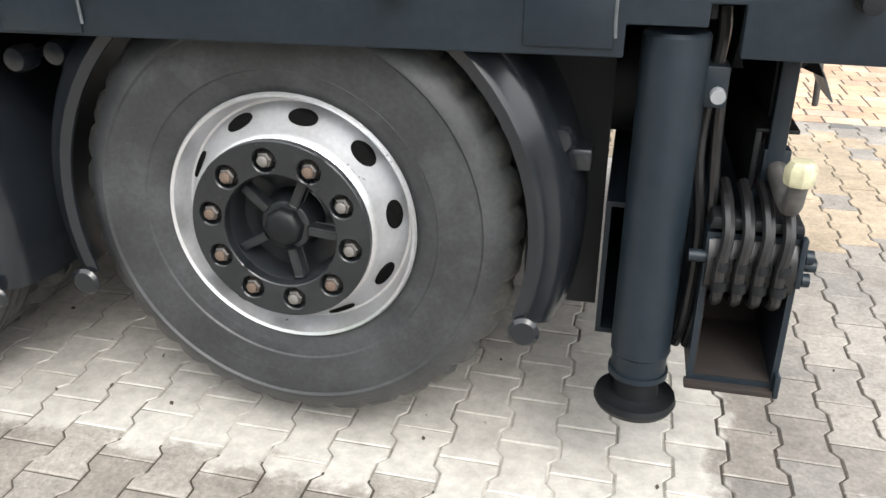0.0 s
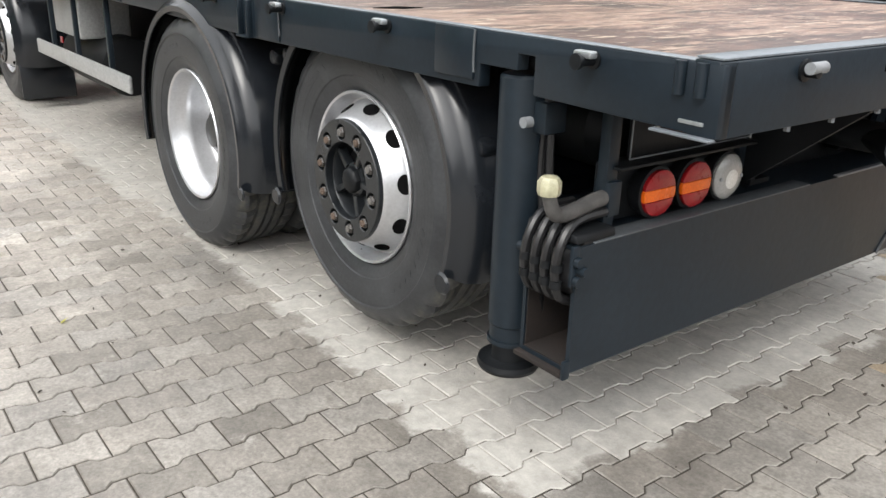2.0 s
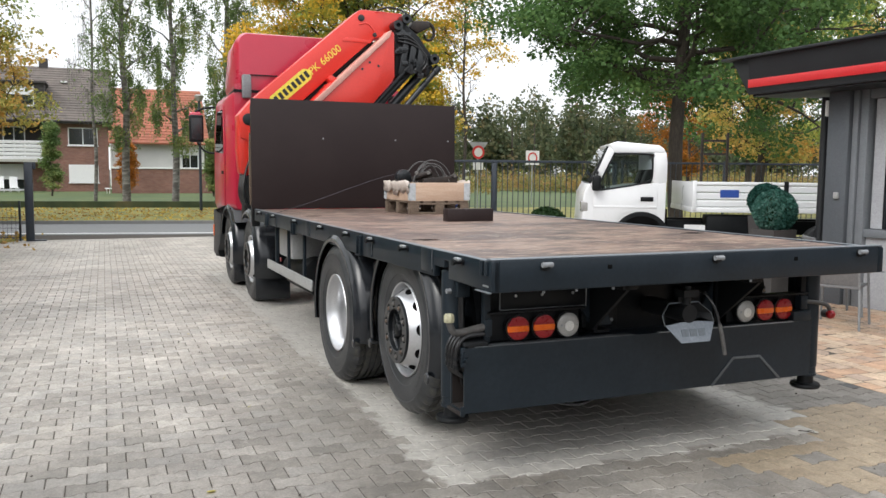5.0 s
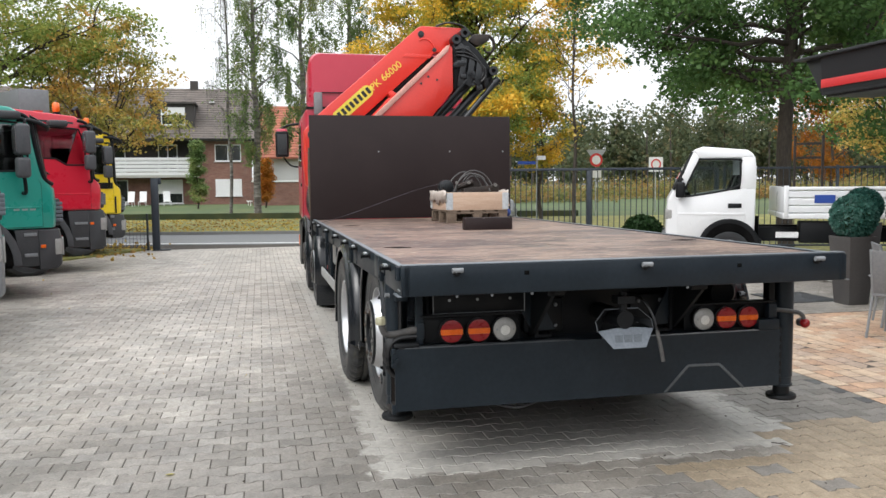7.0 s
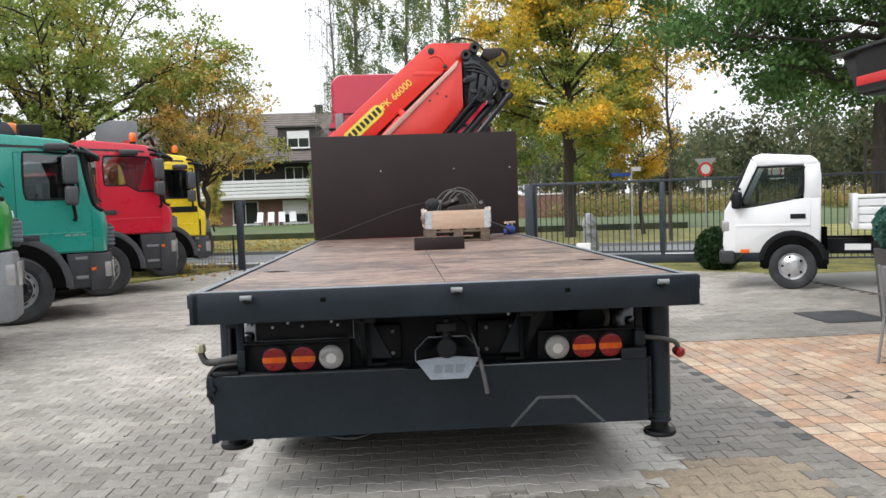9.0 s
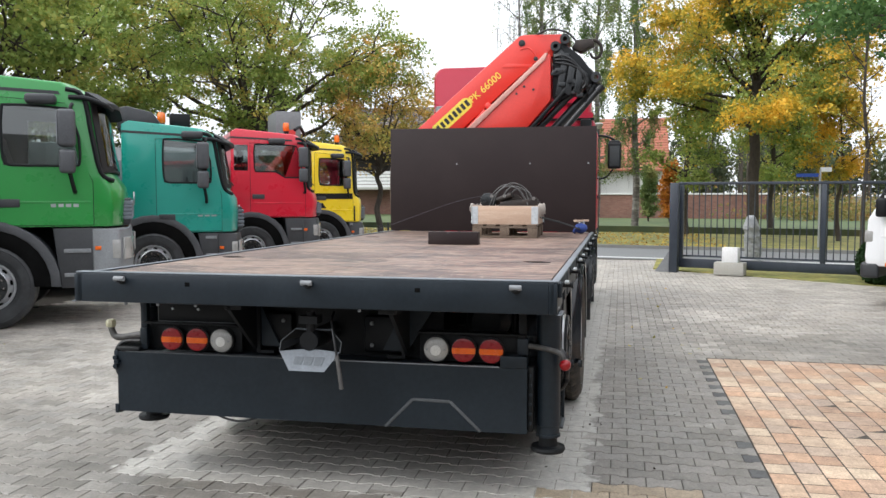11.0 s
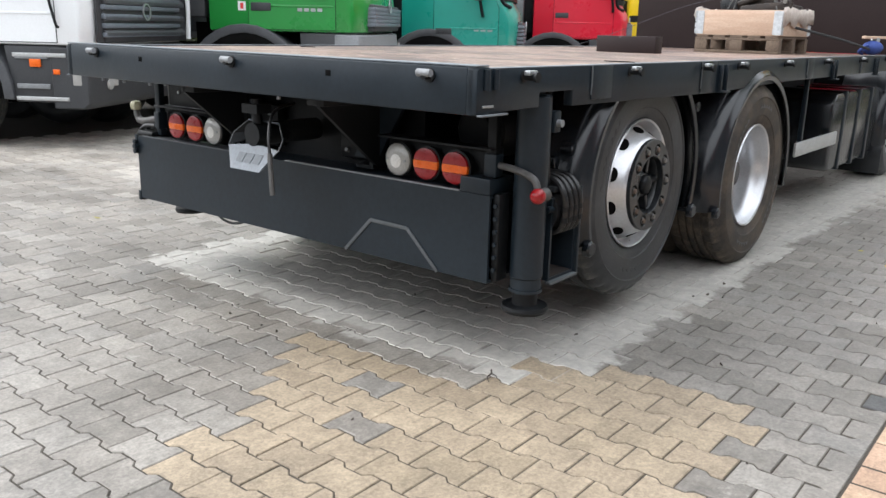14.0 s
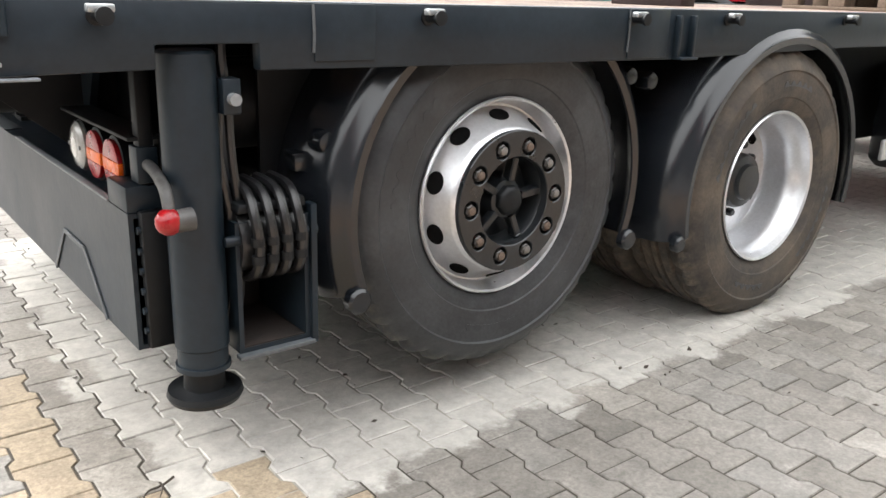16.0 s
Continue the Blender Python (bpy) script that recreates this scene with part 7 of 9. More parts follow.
part("air_filter", Solid().box(-0.5, -0.02, -2.44, -2.07, 1.4, 2.55).bevel(0.04), M["grey_plastic"], green)
for k in range(8):
    part("filter_slat", Solid().box(-0.03, -0.008, -2.42, -2.09, 2.10 + 0.05 * k, 2.125 + 0.05 * k), M["chassis"], green)

teal, wt = lorry("tipper_truck", parked(-8.62, -5.83, 1.22, 32), "teal", "teal tipper truck cab with a black roof deflector",
                 dict(length=1.90, roof=2.88, base=1.03, screen=1.76, lean=0.28, door=(-1.37, -0.33), window=(-1.25, -0.50, 1.87, 2.59), handle=1.29, wheel=(-1.44, 0.53), beacon=-1.25, bumper="grey_plastic"))
part("roof_deflector", Solid().prism("x", [(-1.95, 2.72), (-1.95, 3.08), (-1.8, 3.11), (-1.40, 3.02), (-1.28, 2.84)], -2.3, -0.02).bevel(0.03), M["grey_plastic"], teal)
for k in range(3):
    part("type_mark", Solid().box(0.0105, 0.013, -0.72 + 0.11 * k, -0.64 + 0.11 * k, 1.30, 1.325), M["galvanised"], teal)
part("crane_stub", Solid().box(-1.6, -1.2, -1.1, -0.75, 2.87, 3.12).bevel(0.03), M["chassis"], teal)
part("wheel_cap", Solid().lathe((-0.09, -1.44, 0.53), "x", [(0, 0.02), (0.15, 0.02), (0.19, 0.0), (0.19, -0.03)], 32), M["turquoise"], teal)
part("rear_body", Solid().box(-2.45, 0.0, -7.0, -2.3, 1.1, 2.5).bevel(0.03), M["grey_body"], teal)

red, wr = lorry("tipper_truck", parked(-12.51, -6.04, 1.40, 32), "red", "ruby red truck cab with a rear side window",
                dict(length=1.90, roof=3.08, base=1.20, screen=1.84, lean=0.16, door=(-1.50, -0.34), window=(-1.41, -0.42, 2.06, 2.76), handle=1.65, wheel=(-1.50, 0.53), beacon=-0.59, rear_window=True, dip=True, mirror_y=-0.42, steps="grey_plastic", bumper="grey_plastic"))
part("rear_body", Solid().box(-2.45, 0.0, -6.8, -2.1, 1.1, 2.4).bevel(0.03), M["grey_body"], red)
part("roof_tube", Solid().tube([(-0.3, -0.5, 3.10), (-0.5, -0.35, 3.18), (-0.7, -0.22, 3.03)], 0.035, 8), M["chassis"], red)

yel, wy_ = lorry("mixer_truck", parked(-16.54, -6.10, 1.20, 32), "yellow", "bright yellow mixer truck cab with a black stripe",
                 dict(length=1.62, roof=3.10, base=1.0, screen=1.74, lean=0.18, door=(-1.34, -0.33), window=(-1.22, -0.44, 1.96, 2.66), handle=1.62, wheel=(-1.18, 0.53), beacon=-0.55, bumper="grey_plastic"))
part("black_stripe", Solid().box(0.0105, 0.0145, -1.33, -0.34, 1.60, 1.75), M["chassis"], yel)
part("black_stripe", Solid().box(0.001, 0.005, -1.60, -1.36, 1.60, 1.75), M["chassis"], yel)
part("stripe_vent", Solid().prism("x", [(-1.32, 1.50), (-1.14, 1.50), (-1.05, 1.36), (-1.32, 1.36)], 0.0105, 0.016), M["chassis"], yel)
part("side_grille", Solid().box(0.001, 0.010, -0.31, -0.27, 1.02, 1.42).bevel(0.004), M["chassis"], yel)
hop = part("hopper", Solid().box(-1.6, -0.15, -2.3, -1.65, 3.2, 3.85).bevel(0.02), M["dull_grey"], yel, "grey chute hopper")
part("hopper_sign", Solid().box(-0.15, -0.145, -2.0, -1.8, 3.25, 3.38), M["sign_red"], hop)
part("mixer_drum", Solid().lathe((-1.2, 0, 2.0), "y", [(0, -7.2), (0.7, -7.0), (1.1, -5.2), (0.9, -3.0), (0.4, -2.2), (0, -2.2)], 28), M["grey_body"], yel)

wht, ww = lorry("cargo_truck", pose(-2.28, -5.33, 0, 0, 0, 32), "white", "white truck cab with dark slatted grille and grey bumper",
                dict(length=2.1, roof=3.05, base=1.06, screen=1.95, sink=0.05, lean=0.25, door=(-1.50, -0.30), window=(-1.40, -0.40, 2.0, 2.7), handle=1.30, wheel=(-1.62, 0.53), bumper="grey_plastic"))
sl = part("slatted_panel", Solid().box(-2.40, -0.22, -0.005, 0.03, 1.08, 2.0).bevel(0.02), M["grey_plastic"], wht)
for k in range(5):
    part("slat", Solid().prism("x", [(0.028, 1.13 + 0.165 * k), (0.075, 1.15 + 0.165 * k), (0.075, 1.19 + 0.165 * k), (0.028, 1.24 + 0.165 * k)], -2.25, -0.32).bevel(0.006), M["mid_plastic"], sl)
part("white_trim", Solid().tube([(-2.36, 0.04, 1.9), (-2.37, 0.07, 1.5), (-2.36, 0.06, 1.10)], 0.03, 8), M["white"], sl)
part("front_lamp", Solid().box(-0.62, -0.22, 0.04, 0.08, 0.80, 0.98).bevel(0.02), M["lamp_white"], wht)
part("front_indicator", Solid().box(-0.21, 0.013, -0.06, 0.075, 0.80, 0.98).bevel(0.03), M["lamp_amber"], wht)
part("fog_lamp", Solid().lathe((-0.32, 0.055, 0.66), "y", [(0, 0.0), (0.055, 0.0), (0.05, 0.018), (0, 0.022)], 20), M["lamp_white"], wht)
part("side_indicator", Solid().box(-0.01, 0.012, -0.62, -0.50, 0.84, 0.92).bevel(0.006), M["lamp_amber"], wht)
for z in (0.50, 0.94):
    part("bright_step", Solid().box(-0.02, 0.012, -0.80, -0.22, z, z + 0.04).bevel(0.006), M["aluminium"], wht)
part("grab_handle", Solid().tube([(0.02, -0.34, 1.62), (0.05, -0.33, 1.58), (0.05, -0.27, 1.28), (0.02, -0.26, 1.24)], 0.014, 8), M["chassis"], wht)
part("rear_body", Solid().box(-2.45, 0.0, -7.0, -2.3, 1.1, 3.4).bevel(0.03), M["white"], wht)

# ---- white dropside van: its nose points to -y, its flank lies at x = 0 ----
van = thing("dropside_van", pose(-11.84, 0.69, gz(-9.0), 0, 0, -27), "white cab-over dropside van parked in front of the fence", "van")
vz = -gz(-9.0)
prof = [(6.50, 0.60), (6.52, 1.85), (6.42, 2.14), (5.62, 2.22), (5.46, 2.18), (5.13, 1.48), (5.03, 1.30), (5.0, 0.75), (5.02, 0.60)]
low = [(6.50, 0.60), (6.512, 1.50), (5.97, 1.45), (5.37, 1.35), (5.20, 1.36), (5.13, 1.48), (5.03, 1.30), (5.0, 0.75), (5.02, 0.60)]
part("cab_body", Solid().prism("x", low, -1.78, 0.0).bevel(0.03, 3), M["white"], van)
part("cab_roof", Solid().prism("x", [(5.545, 2.02), (5.46, 2.18), (5.62, 2.235), (6.36, 2.17), (6.46, 2.10), (6.49, 2.02)], -1.78, 0.0).bevel(0.03, 3), M["white"], van)
part("rear_pillar", Solid().prism("x", [(6.255, 1.47), (6.512, 1.49), (6.515, 1.85), (6.49, 2.04), (6.265, 2.04)], -0.10, 0.0).bevel(0.012, 2), M["white"], van)
part("rear_pillar", Solid().prism("x", [(6.255, 1.47), (6.512, 1.49), (6.515, 1.85), (6.49, 2.04), (6.265, 2.04)], -1.78, -1.68).bevel(0.012, 2), M["white"], van)
for x0 in (-1.78, -0.07):
    part("front_pillar", Solid().prism("x", [(5.12, 1.47), (5.20, 1.34), (5.265, 1.36), (5.575, 2.04), (5.455, 2.15)], x0, x0 + 0.07).bevel(0.012, 2), M["white"], van)
part("cab_back", Solid().box(-1.68, -0.10, 6.46, 6.50, 1.46, 1.62).box(-1.68, -0.10, 6.46, 6.50, 1.94, 2.05), M["white"], van)
for x0 in (-1.45, -0.62):
    part("cab_seat", Solid().prism("x", [(6.18, 1.1), (6.32, 1.72), (6.22, 1.74), (6.02, 1.2), (5.75, 1.15), (5.75, 1.05)], x0, x0 + 0.42).bevel(0.03, 2), M["chassis"], van)
part("dashboard", Solid().box(-1.70, -0.08, 5.18, 5.42, 1.28, 1.44).bevel(0.03, 2), M["chassis"], van)
part("steering_wheel", Solid().lathe((-0.5, 5.52, 1.48), "y", [(0.19, -0.012), (0.205, 0), (0.19, 0.012), (0.178, 0), (0.19, -0.012)], 24), M["chassis"], van)
dp = [(6.35, 0.72), (6.355, 1.495), (5.97, 1.445), (5.37, 1.345), (5.20, 1.345), (5.20, 0.66), (5.60, 0.66), (5.72, 0.92), (6.0, 0.98)]
door = part("door", Solid().prism("x", dp, 0.0005, 0.010).bevel(0.006), M["white"], van)
wp = [(6.24, 1.52), (6.25, 2.0), (5.54, 2.0), (5.24, 1.36), (5.36, 1.36), (5.95, 1.46)]
ring = [(0.004, y, z) for y, z in ((5.80, 1.425), (6.05, 1.475), (6.20, 1.53), (6.245, 1.60), (6.25, 1.93), (6.21, 2.0), (5.62, 2.01), (5.545, 1.97), (5.30, 1.44), (5.285, 1.375), (5.38, 1.36), (5.80, 1.425))]
part("window_seal", Solid().tube(ring, 0.017, 8), M["chassis"], door)
part("side_window", Solid().prism("x", wp, -0.004, 0.001), M["glass"], door)
part("side_window", Solid().prism("x", wp, -1.776, -1.771), M["glass"], van)
part("door_handle", Solid().box(0.009, 0.022, 6.05, 6.28, 1.155, 1.235).bevel(0.02), M["chassis"], door)
part("door_crease", Solid().box(0.008, 0.018, 5.22, 6.34, 1.03, 1.07).bevel(0.01), M["white"], door)
s = Solid()
s.loft([[(-1.66, 5.418, 2.10), (-0.10, 5.418, 2.10), (-0.10, 5.408, 2.104), (-1.66, 5.408, 2.104)], [(-1.70, 5.127, 1.49), (-0.06, 5.127, 1.49), (-0.06, 5.117, 1.494), (-1.70, 5.117, 1.494)]])
part("windscreen", s, M["glass"], van)
part("screen_pillar", Solid().tube([(-0.03, 5.45, 2.14), (-0.02, 5.27, 1.76), (-0.02, 5.13, 1.48)], 0.03, 8), M["chassis"], van)
part("roof_lamp", Solid().box(-1.0, -0.8, 5.66, 5.86, 2.235, 2.275).bevel(0.015), M["chassis"], van)
mr = part("mirror", Solid().box(0.06, 0.20, 5.16, 5.32, 1.34, 1.62).bevel(0.04, 3), M["chassis"], van)
part("mirror_arm", Solid().tube([(0.0, 5.28, 1.66), (0.12, 5.25, 1.68), (0.14, 5.25, 1.55)], 0.018, 8), M["chassis"], mr)
part("mirror_arm", Solid().tube([(0.0, 5.24, 1.38), (0.10, 5.24, 1.39)], 0.018, 8), M["chassis"], mr)
part("headlamp", Solid().box(-0.32, 0.006, 4.985, 5.12, 0.95, 1.14).bevel(0.03), M["lamp_white"], van)
part("bumper", Solid().box(-1.80, 0.01, 4.94, 5.20, 0.42, 0.66).bevel(0.05, 3), M["grey_plastic"], van)
part("indicator", Solid().box(0.006, 0.016, 5.28, 5.42, 0.60, 0.66).bevel(0.006), M["lamp_amber"], van)
part("wheel_arch", arc_flare(0, 6.08, 0.44, 0.44, 0.53, 5, 175, -0.3, 0.015), M["chassis"], van)
# arch shadow painted as a black half ring and a black box
part("arch_lining", arc_flare(0, 6.08, 0.40, 0.34, 0.50, -5, 185, 0.0115, 0.0145), M["hole_shade"], van)
part("arch_inside", Solid().box(-0.42, -0.36, 5.6, 6.6, 0.3, 1.0), M["hole_shade"], van)
part("sill", Solid().box(-1.7, -0.02, 6.45, 6.62, 0.40, 0.62).bevel(0.02), M["chassis"], van)


def small_wheel(parent, y):
    w = new("wheel")
    w.parent = parent
    part("tyre", Solid().lathe((0, 0, 0), "x", [(0.21, 0.0), (0.23, 0.012), (0.30, 0.02), (0.35, 0.012), (0.375, -0.02), (0.378, -0.08), (0.378, -0.14), (0.36, -0.19), (0.30, -0.20), (0.21, -0.18), (0.21, 0.0)], 48), M["rubber"], w)
    part("rim", Solid().lathe((0, 0, 0), "x", [(0.212, -0.02), (0.222, 0.0), (0.214, 0.008), (0.20, -0.01), (0.185, -0.03), (0.12, 0.0), (0.10, 0.012), (0.07, 0.012), (0.065, 0.03), (0, 0.035)], 40), M["rim"], w)
    for k in range(5):
        a = 2 * math.pi * k / 5
        part("nut", hexagon((0, 0.088 * math.cos(a), 0.088 * math.sin(a)), "x", 0.014, 0.010, 0.03), M["galvanised"], w)
        # small black disc as the painted shade of a vent
        part("vent_opening", Solid().lathe((0, 0.155 * math.cos(a + 0.6), 0.155 * math.sin(a + 0.6)), "x", [(0, -0.008), (0.02, -0.008), (0.02, -0.001), (0, -0.001)], 12), M["hole_shade"], w)
    w.location = (0.01, y, 0.378)
    return w


small_wheel(van, 6.08)
small_wheel(van, 9.3)
for x in (-0.5, -1.3):
    part("chassis_rail", Solid().box(x - 0.05, x + 0.05, 6.5, 10.4, 0.55, 0.80), M["chassis"], van)
part("tool_box", Solid().box(-0.40, -0.02, 7.25, 8.3, 0.55, 0.92).bevel(0.02), M["chassis"], van)
part("number_board", Solid().box(-0.019, -0.012, 6.85, 7.22, 0.64, 0.74), M["letter_white"], van)
bed = part("load_bed", Solid().box(-1.92, 0.05, 6.95, 10.4, 0.97, 1.06).bevel(0.01), M["white"], van, "white dropside load bed")
for z0 in (1.07, 1.20, 1.33):
    part("side_board", Solid().prism("y", [(0.02, z0), (0.048, z0 + 0.015), (0.048, z0 + 0.10), (0.02, z0 + 0.125)], 7.02, 10.3), M["white"], bed)
part("side_cap", Solid().box(0.0, 0.055, 6.98, 10.35, 1.46, 1.52).bevel(0.012), M["white"], bed)
part("front_board", Solid().box(-1.9, 0.04, 6.96, 7.02, 1.06, 1.52).bevel(0.008), M["white"], bed)
for y in (7.0, 8.6, 10.3):
    part("bed_post", Solid().box(-0.01, 0.065, y - 0.04, y + 0.04, 1.0, 1.54).bevel(0.01), M["white"] if y < 8 else M["chassis"], bed)
part("sticker", Solid().box(0.048, 0.052, 7.45, 7.78, 1.24, 1.38), M["sign_blue"], bed)
for y in (7.15, 7.6):
    part("rack_post", Solid().box(-0.2, -0.14, y - 0.02, y + 0.02, 1.5, 2.40), M["iron"], bed)
for z in (2.02, 2.26):
    part("rack_rung", Solid().box(-0.19, -0.15, 7.18, 7.57, z - 0.02, z + 0.02), M["iron"], bed)

# ---- showroom with flat roof ----
show = thing("showroom", pose(0, 0, 0), "dark grey showroom with flat roof and red stripe", "building")
part("wall", Solid().box(-4.52, 8.0, 5.90, 14.0, -0.05, 2.70), M["facade"], show)
part("roof", Solid().prism("z", [(-5.90, 5.06), (9.0, 5.06), (9.0, 15.0), (-5.90, 15.0)], 3.165, 3.20).bevel(0.005), M["fascia"], show)
part("fascia", Solid().prism("x", [(5.12, 3.164), (5.62, 2.685), (5.20, 2.685), (5.17, 2.72)], -5.44, 8.5), M["fascia"], show)
part("under_panel", Solid().box(-5.44, 8.5, 5.21, 14.5, 2.686, 2.70), M["fascia"], show)
part("side_fascia", Solid().prism("y", [(-5.78, 3.16), (-5.44, 2.70), (-5.38, 2.70), (-5.72, 3.16)], 5.21, 14.5), M["fascia"], show)
part("fascia_panel", Solid().prism("y", [(-5.80, 3.164), (-5.46, 2.685), (8.5, 2.685), (8.5, 3.164)], 5.17, 5.20).bevel(0.004), M["fascia"], show)
part("red_stripe", Solid().box(-5.46, 8.5, 5.150, 5.170, 2.775, 2.885).bevel(0.004), M["fascia_red"], show)
part("soffit", Solid().box(-5.42, 8.0, 5.21, 5.9, 2.66, 2.684), M["fascia"], show)
col = part("corner_column", Solid().box(-4.52, -4.20, 5.62, 5.90, -0.02, 2.66).bevel(0.006), M["facade"], show)
part("rain_pipe", Solid().rod((-4.72, 5.78, 0.0), (-4.72, 5.78, 2.62), 0.05, n=14), M["fascia"], show)
part("switch_box", Solid().box(-4.36, -4.29, 5.595, 5.62, 1.32, 1.40).bevel(0.005), M["aluminium"], col)
part("wall_lamp", Solid().box(-4.56, -4.52, 5.60, 5.66, 2.36, 2.56).bevel(0.01), M["letter_white"], col)
fr = part("window_frame", Solid().box(-4.18, -4.10, 5.66, 5.90, -0.02, 2.66).box(-4.08, -3.97, 5.68, 5.90, -0.02, 2.66).box(-3.97, 8.0, 5.70, 5.90, 2.55, 2.66).box(-3.97, 8.0, 5.70, 5.90, 0.86, 0.96).bevel(0.006), M["facade_mid"], show)
part("lower_panel", Solid().box(-3.96, 8.0, 5.74, 5.895, -0.02, 0.855), M["panel_light"], show)
x = -3.96
while x < 7:
    pw = part("window", Solid().box(x + 0.04, x + 1.36, 5.78, 5.79, 0.97, 2.54), M["pane"], show)
    # pale strip painted as the reflection along the pane's edge
    part("blind", Solid().box(x + 0.04, x + 0.20, 5.755, 5.765, 0.97, 2.54), M["reflection_pale"], pw)
    part("mullion", Solid().box(x + 1.36, x + 1.44, 5.70, 5.89, 0.965, 2.545).bevel(0.005), M["facade_mid"], show)
    x += 1.4


def planter(x, y, r, h, label):
    """Tapered square planter with a clipped ball."""
    t = thing("planter", pose(x, y, gz(x)), label, "planter", "ball planters")
    rings = []
    for z, w in ((0.0, 0.145), (0.02, 0.148), (h - 0.04, 0.205), (h, 0.208), (h, 0.188), (h - 0.06, 0.186)):
        rings.append([(w, w, z), (-w, w, z), (-w, -w, z), (w, -w, z)])
    part("pot", Solid().loft(rings).bevel(0.006), M["planter"], t)
    n = 4200
    g = np.random.RandomState(int(100 * r))
    d = g.normal(size=(n, 3))
    d /= np.linalg.norm(d, axis=1)[:, None]
    c = d * (r * g.uniform(0.86, 1.02, n))[:, None] + np.array((0, 0, h + r * 0.86))
    leaves_mesh("ball_foliage", c, 0.016, 0.7, g, M["topiary"], t)
    part("ball_core", Solid().ball((0, 0, h + r * 0.86), r * 0.86), M["leaf_box"], t)
    return t


def leaves_mesh(name, centres, size, spread, g, material, parent=None, droop=0.0, long=1.5, level=0.0):
    """One small four-cornered leaf at each place, at all angles."""
    n = len(centres)
    u = g.normal(size=(n, 3))
    u[:, 2] -= droop
    u /= np.linalg.norm(u, axis=1)[:, None]
    w = np.cross(u, g.normal(size=(n, 3)) * (1.0 if not level else 0.55) + np.array((0, 0, level)))
    w /= np.linalg.norm(w, axis=1)[:, None] + 1e-9
    s = (size * g.uniform(1 - spread * 0.5, 1 + spread * 0.5, n))[:, None]
    v = np.stack([centres - u * s * long, centres - w * s + u * s * 0.2, centres + u * s * long, centres + w * s + u * s * 0.2], axis=1).reshape(-1, 3)
    me = bpy.data.meshes.new(name)
    me.vertices.add(4 * n)
    me.vertices.foreach_set("co", v.astype(np.float32).ravel())
    me.loops.add(4 * n)
    me.loops.foreach_set("vertex_index", np.arange(4 * n, dtype=np.int32))
    me.polygons.add(n)
    me.polygons.foreach_set("loop_start", np.arange(0, 4 * n, 4, dtype=np.int32))
    me.update(calc_edges=True)
    me.materials.append(material)
    ob = new(name, me)
    if parent:
        ob.parent = parent
    return ob


planter(-5.33, 5.60, 0.29, 0.89, "taupe tapered planter with a blue-green clipped ball")
planter(-7.6, 7.6, 0.30, 0.94, "taupe tapered planter with a blue-green clipped ball")


def chair(x, y, rz):
    t = thing("terrace_chair", pose(x, y, gz(x), 0, 0, rz), "grey metal terrace chair with woven seat and back", "chair", "terrace chairs")
    part("seat", Solid().box(-0.23, 0.23, -0.22, 0.22, 0.43, 0.46).bevel(0.01), M["wicker"], t)
    part("backrest", Solid().prism("y", [(-0.22, 0.46), (-0.30, 0.90), (-0.275, 0.905), (-0.195, 0.46)], -0.21, 0.21).bevel(0.006), M["wicker"], t)
    for sx, sy in ((-1, -1), (-1, 1), (1, -1), (1, 1)):
        part("leg", Solid().rod((sx * 0.26, sy * 0.25, 0.0), (sx * 0.20, sy * 0.22, 0.64 if sx > 0 else 0.46), 0.014, n=8), M["dull_grey"], t)
    for sy in SIDES:
        part("armrest", Solid().box(-0.25, 0.22, sy * 0.235 - 0.02, sy * 0.235 + 0.02, 0.63, 0.65).bevel(0.006), M["dull_grey"], t)
        part("back_post", Solid().rod((-0.21, sy * 0.22, 0.44), (-0.30, sy * 0.22, 0.91), 0.013, n=8), M["dull_grey"], t)
    return t


chair(-3.12, 4.43, 120)
chair(-3.75, 5.0, 60)
mat = thing("floor_grate", pose(-6.0, 5.2, gz(-6.0)), "flat grey rubber mat lying on the yard", "mat")
part("mat_sheet", Solid().box(-0.45, 0.45, -0.35, 0.45, 0.001, 0.014).bevel(0.004), M["grey_plastic"], mat)

# ---- sliding gate and fence ----
FD = Vector((0.313, 0.95, 0.0)).normalized()
FN = Vector((-FD.y, FD.x, 0.0))
FRAME = Matrix(((FD.x, FN.x, 0, -15.14), (FD.y, FN.y, 0, 2.80), (0, 0, 1, gz(-15)), (0, 0, 0, 1)))   # x along the fence, y towards the road
gate = thing("sliding_gate", FRAME, "anthracite steel sliding gate with vertical bars, standing open", "gate")
LG = 5.9
part("bottom_beam", Solid().box(0.0, LG, -0.06, 0.06, 0.10, 0.30).bevel(0.008), M["gate"], gate)
part("top_rail", Solid().box(0.0, LG, -0.035, 0.035, 1.92, 1.98).bevel(0.006), M["gate"], gate)
part("mid_rail", Solid().box(0.0, LG, -0.02, 0.02, 0.34, 0.38).bevel(0.004), M["gate"], gate)
for x0, x1 in ((0.0, 0.12), (2.9, 3.0), (LG - 0.1, LG)):
    part("gate_post", Solid().box(x0, x1, -0.05, 0.05, 0.30, 1.92).bevel(0.006), M["gate"], gate)
n = int((LG - 0.2) / 0.128)
for k in range(n):
    x = 0.2 + 0.128 * k
    part("bar", Solid().rod((x, 0, 0.38), (x, 0, 1.92), 0.011, n=6), M["gate"], gate)
gp = thing("gate_guide_post", FRAME @ pose(-0.02, -0.22, 0), "thick anthracite gate guide post with base bracket", "post")
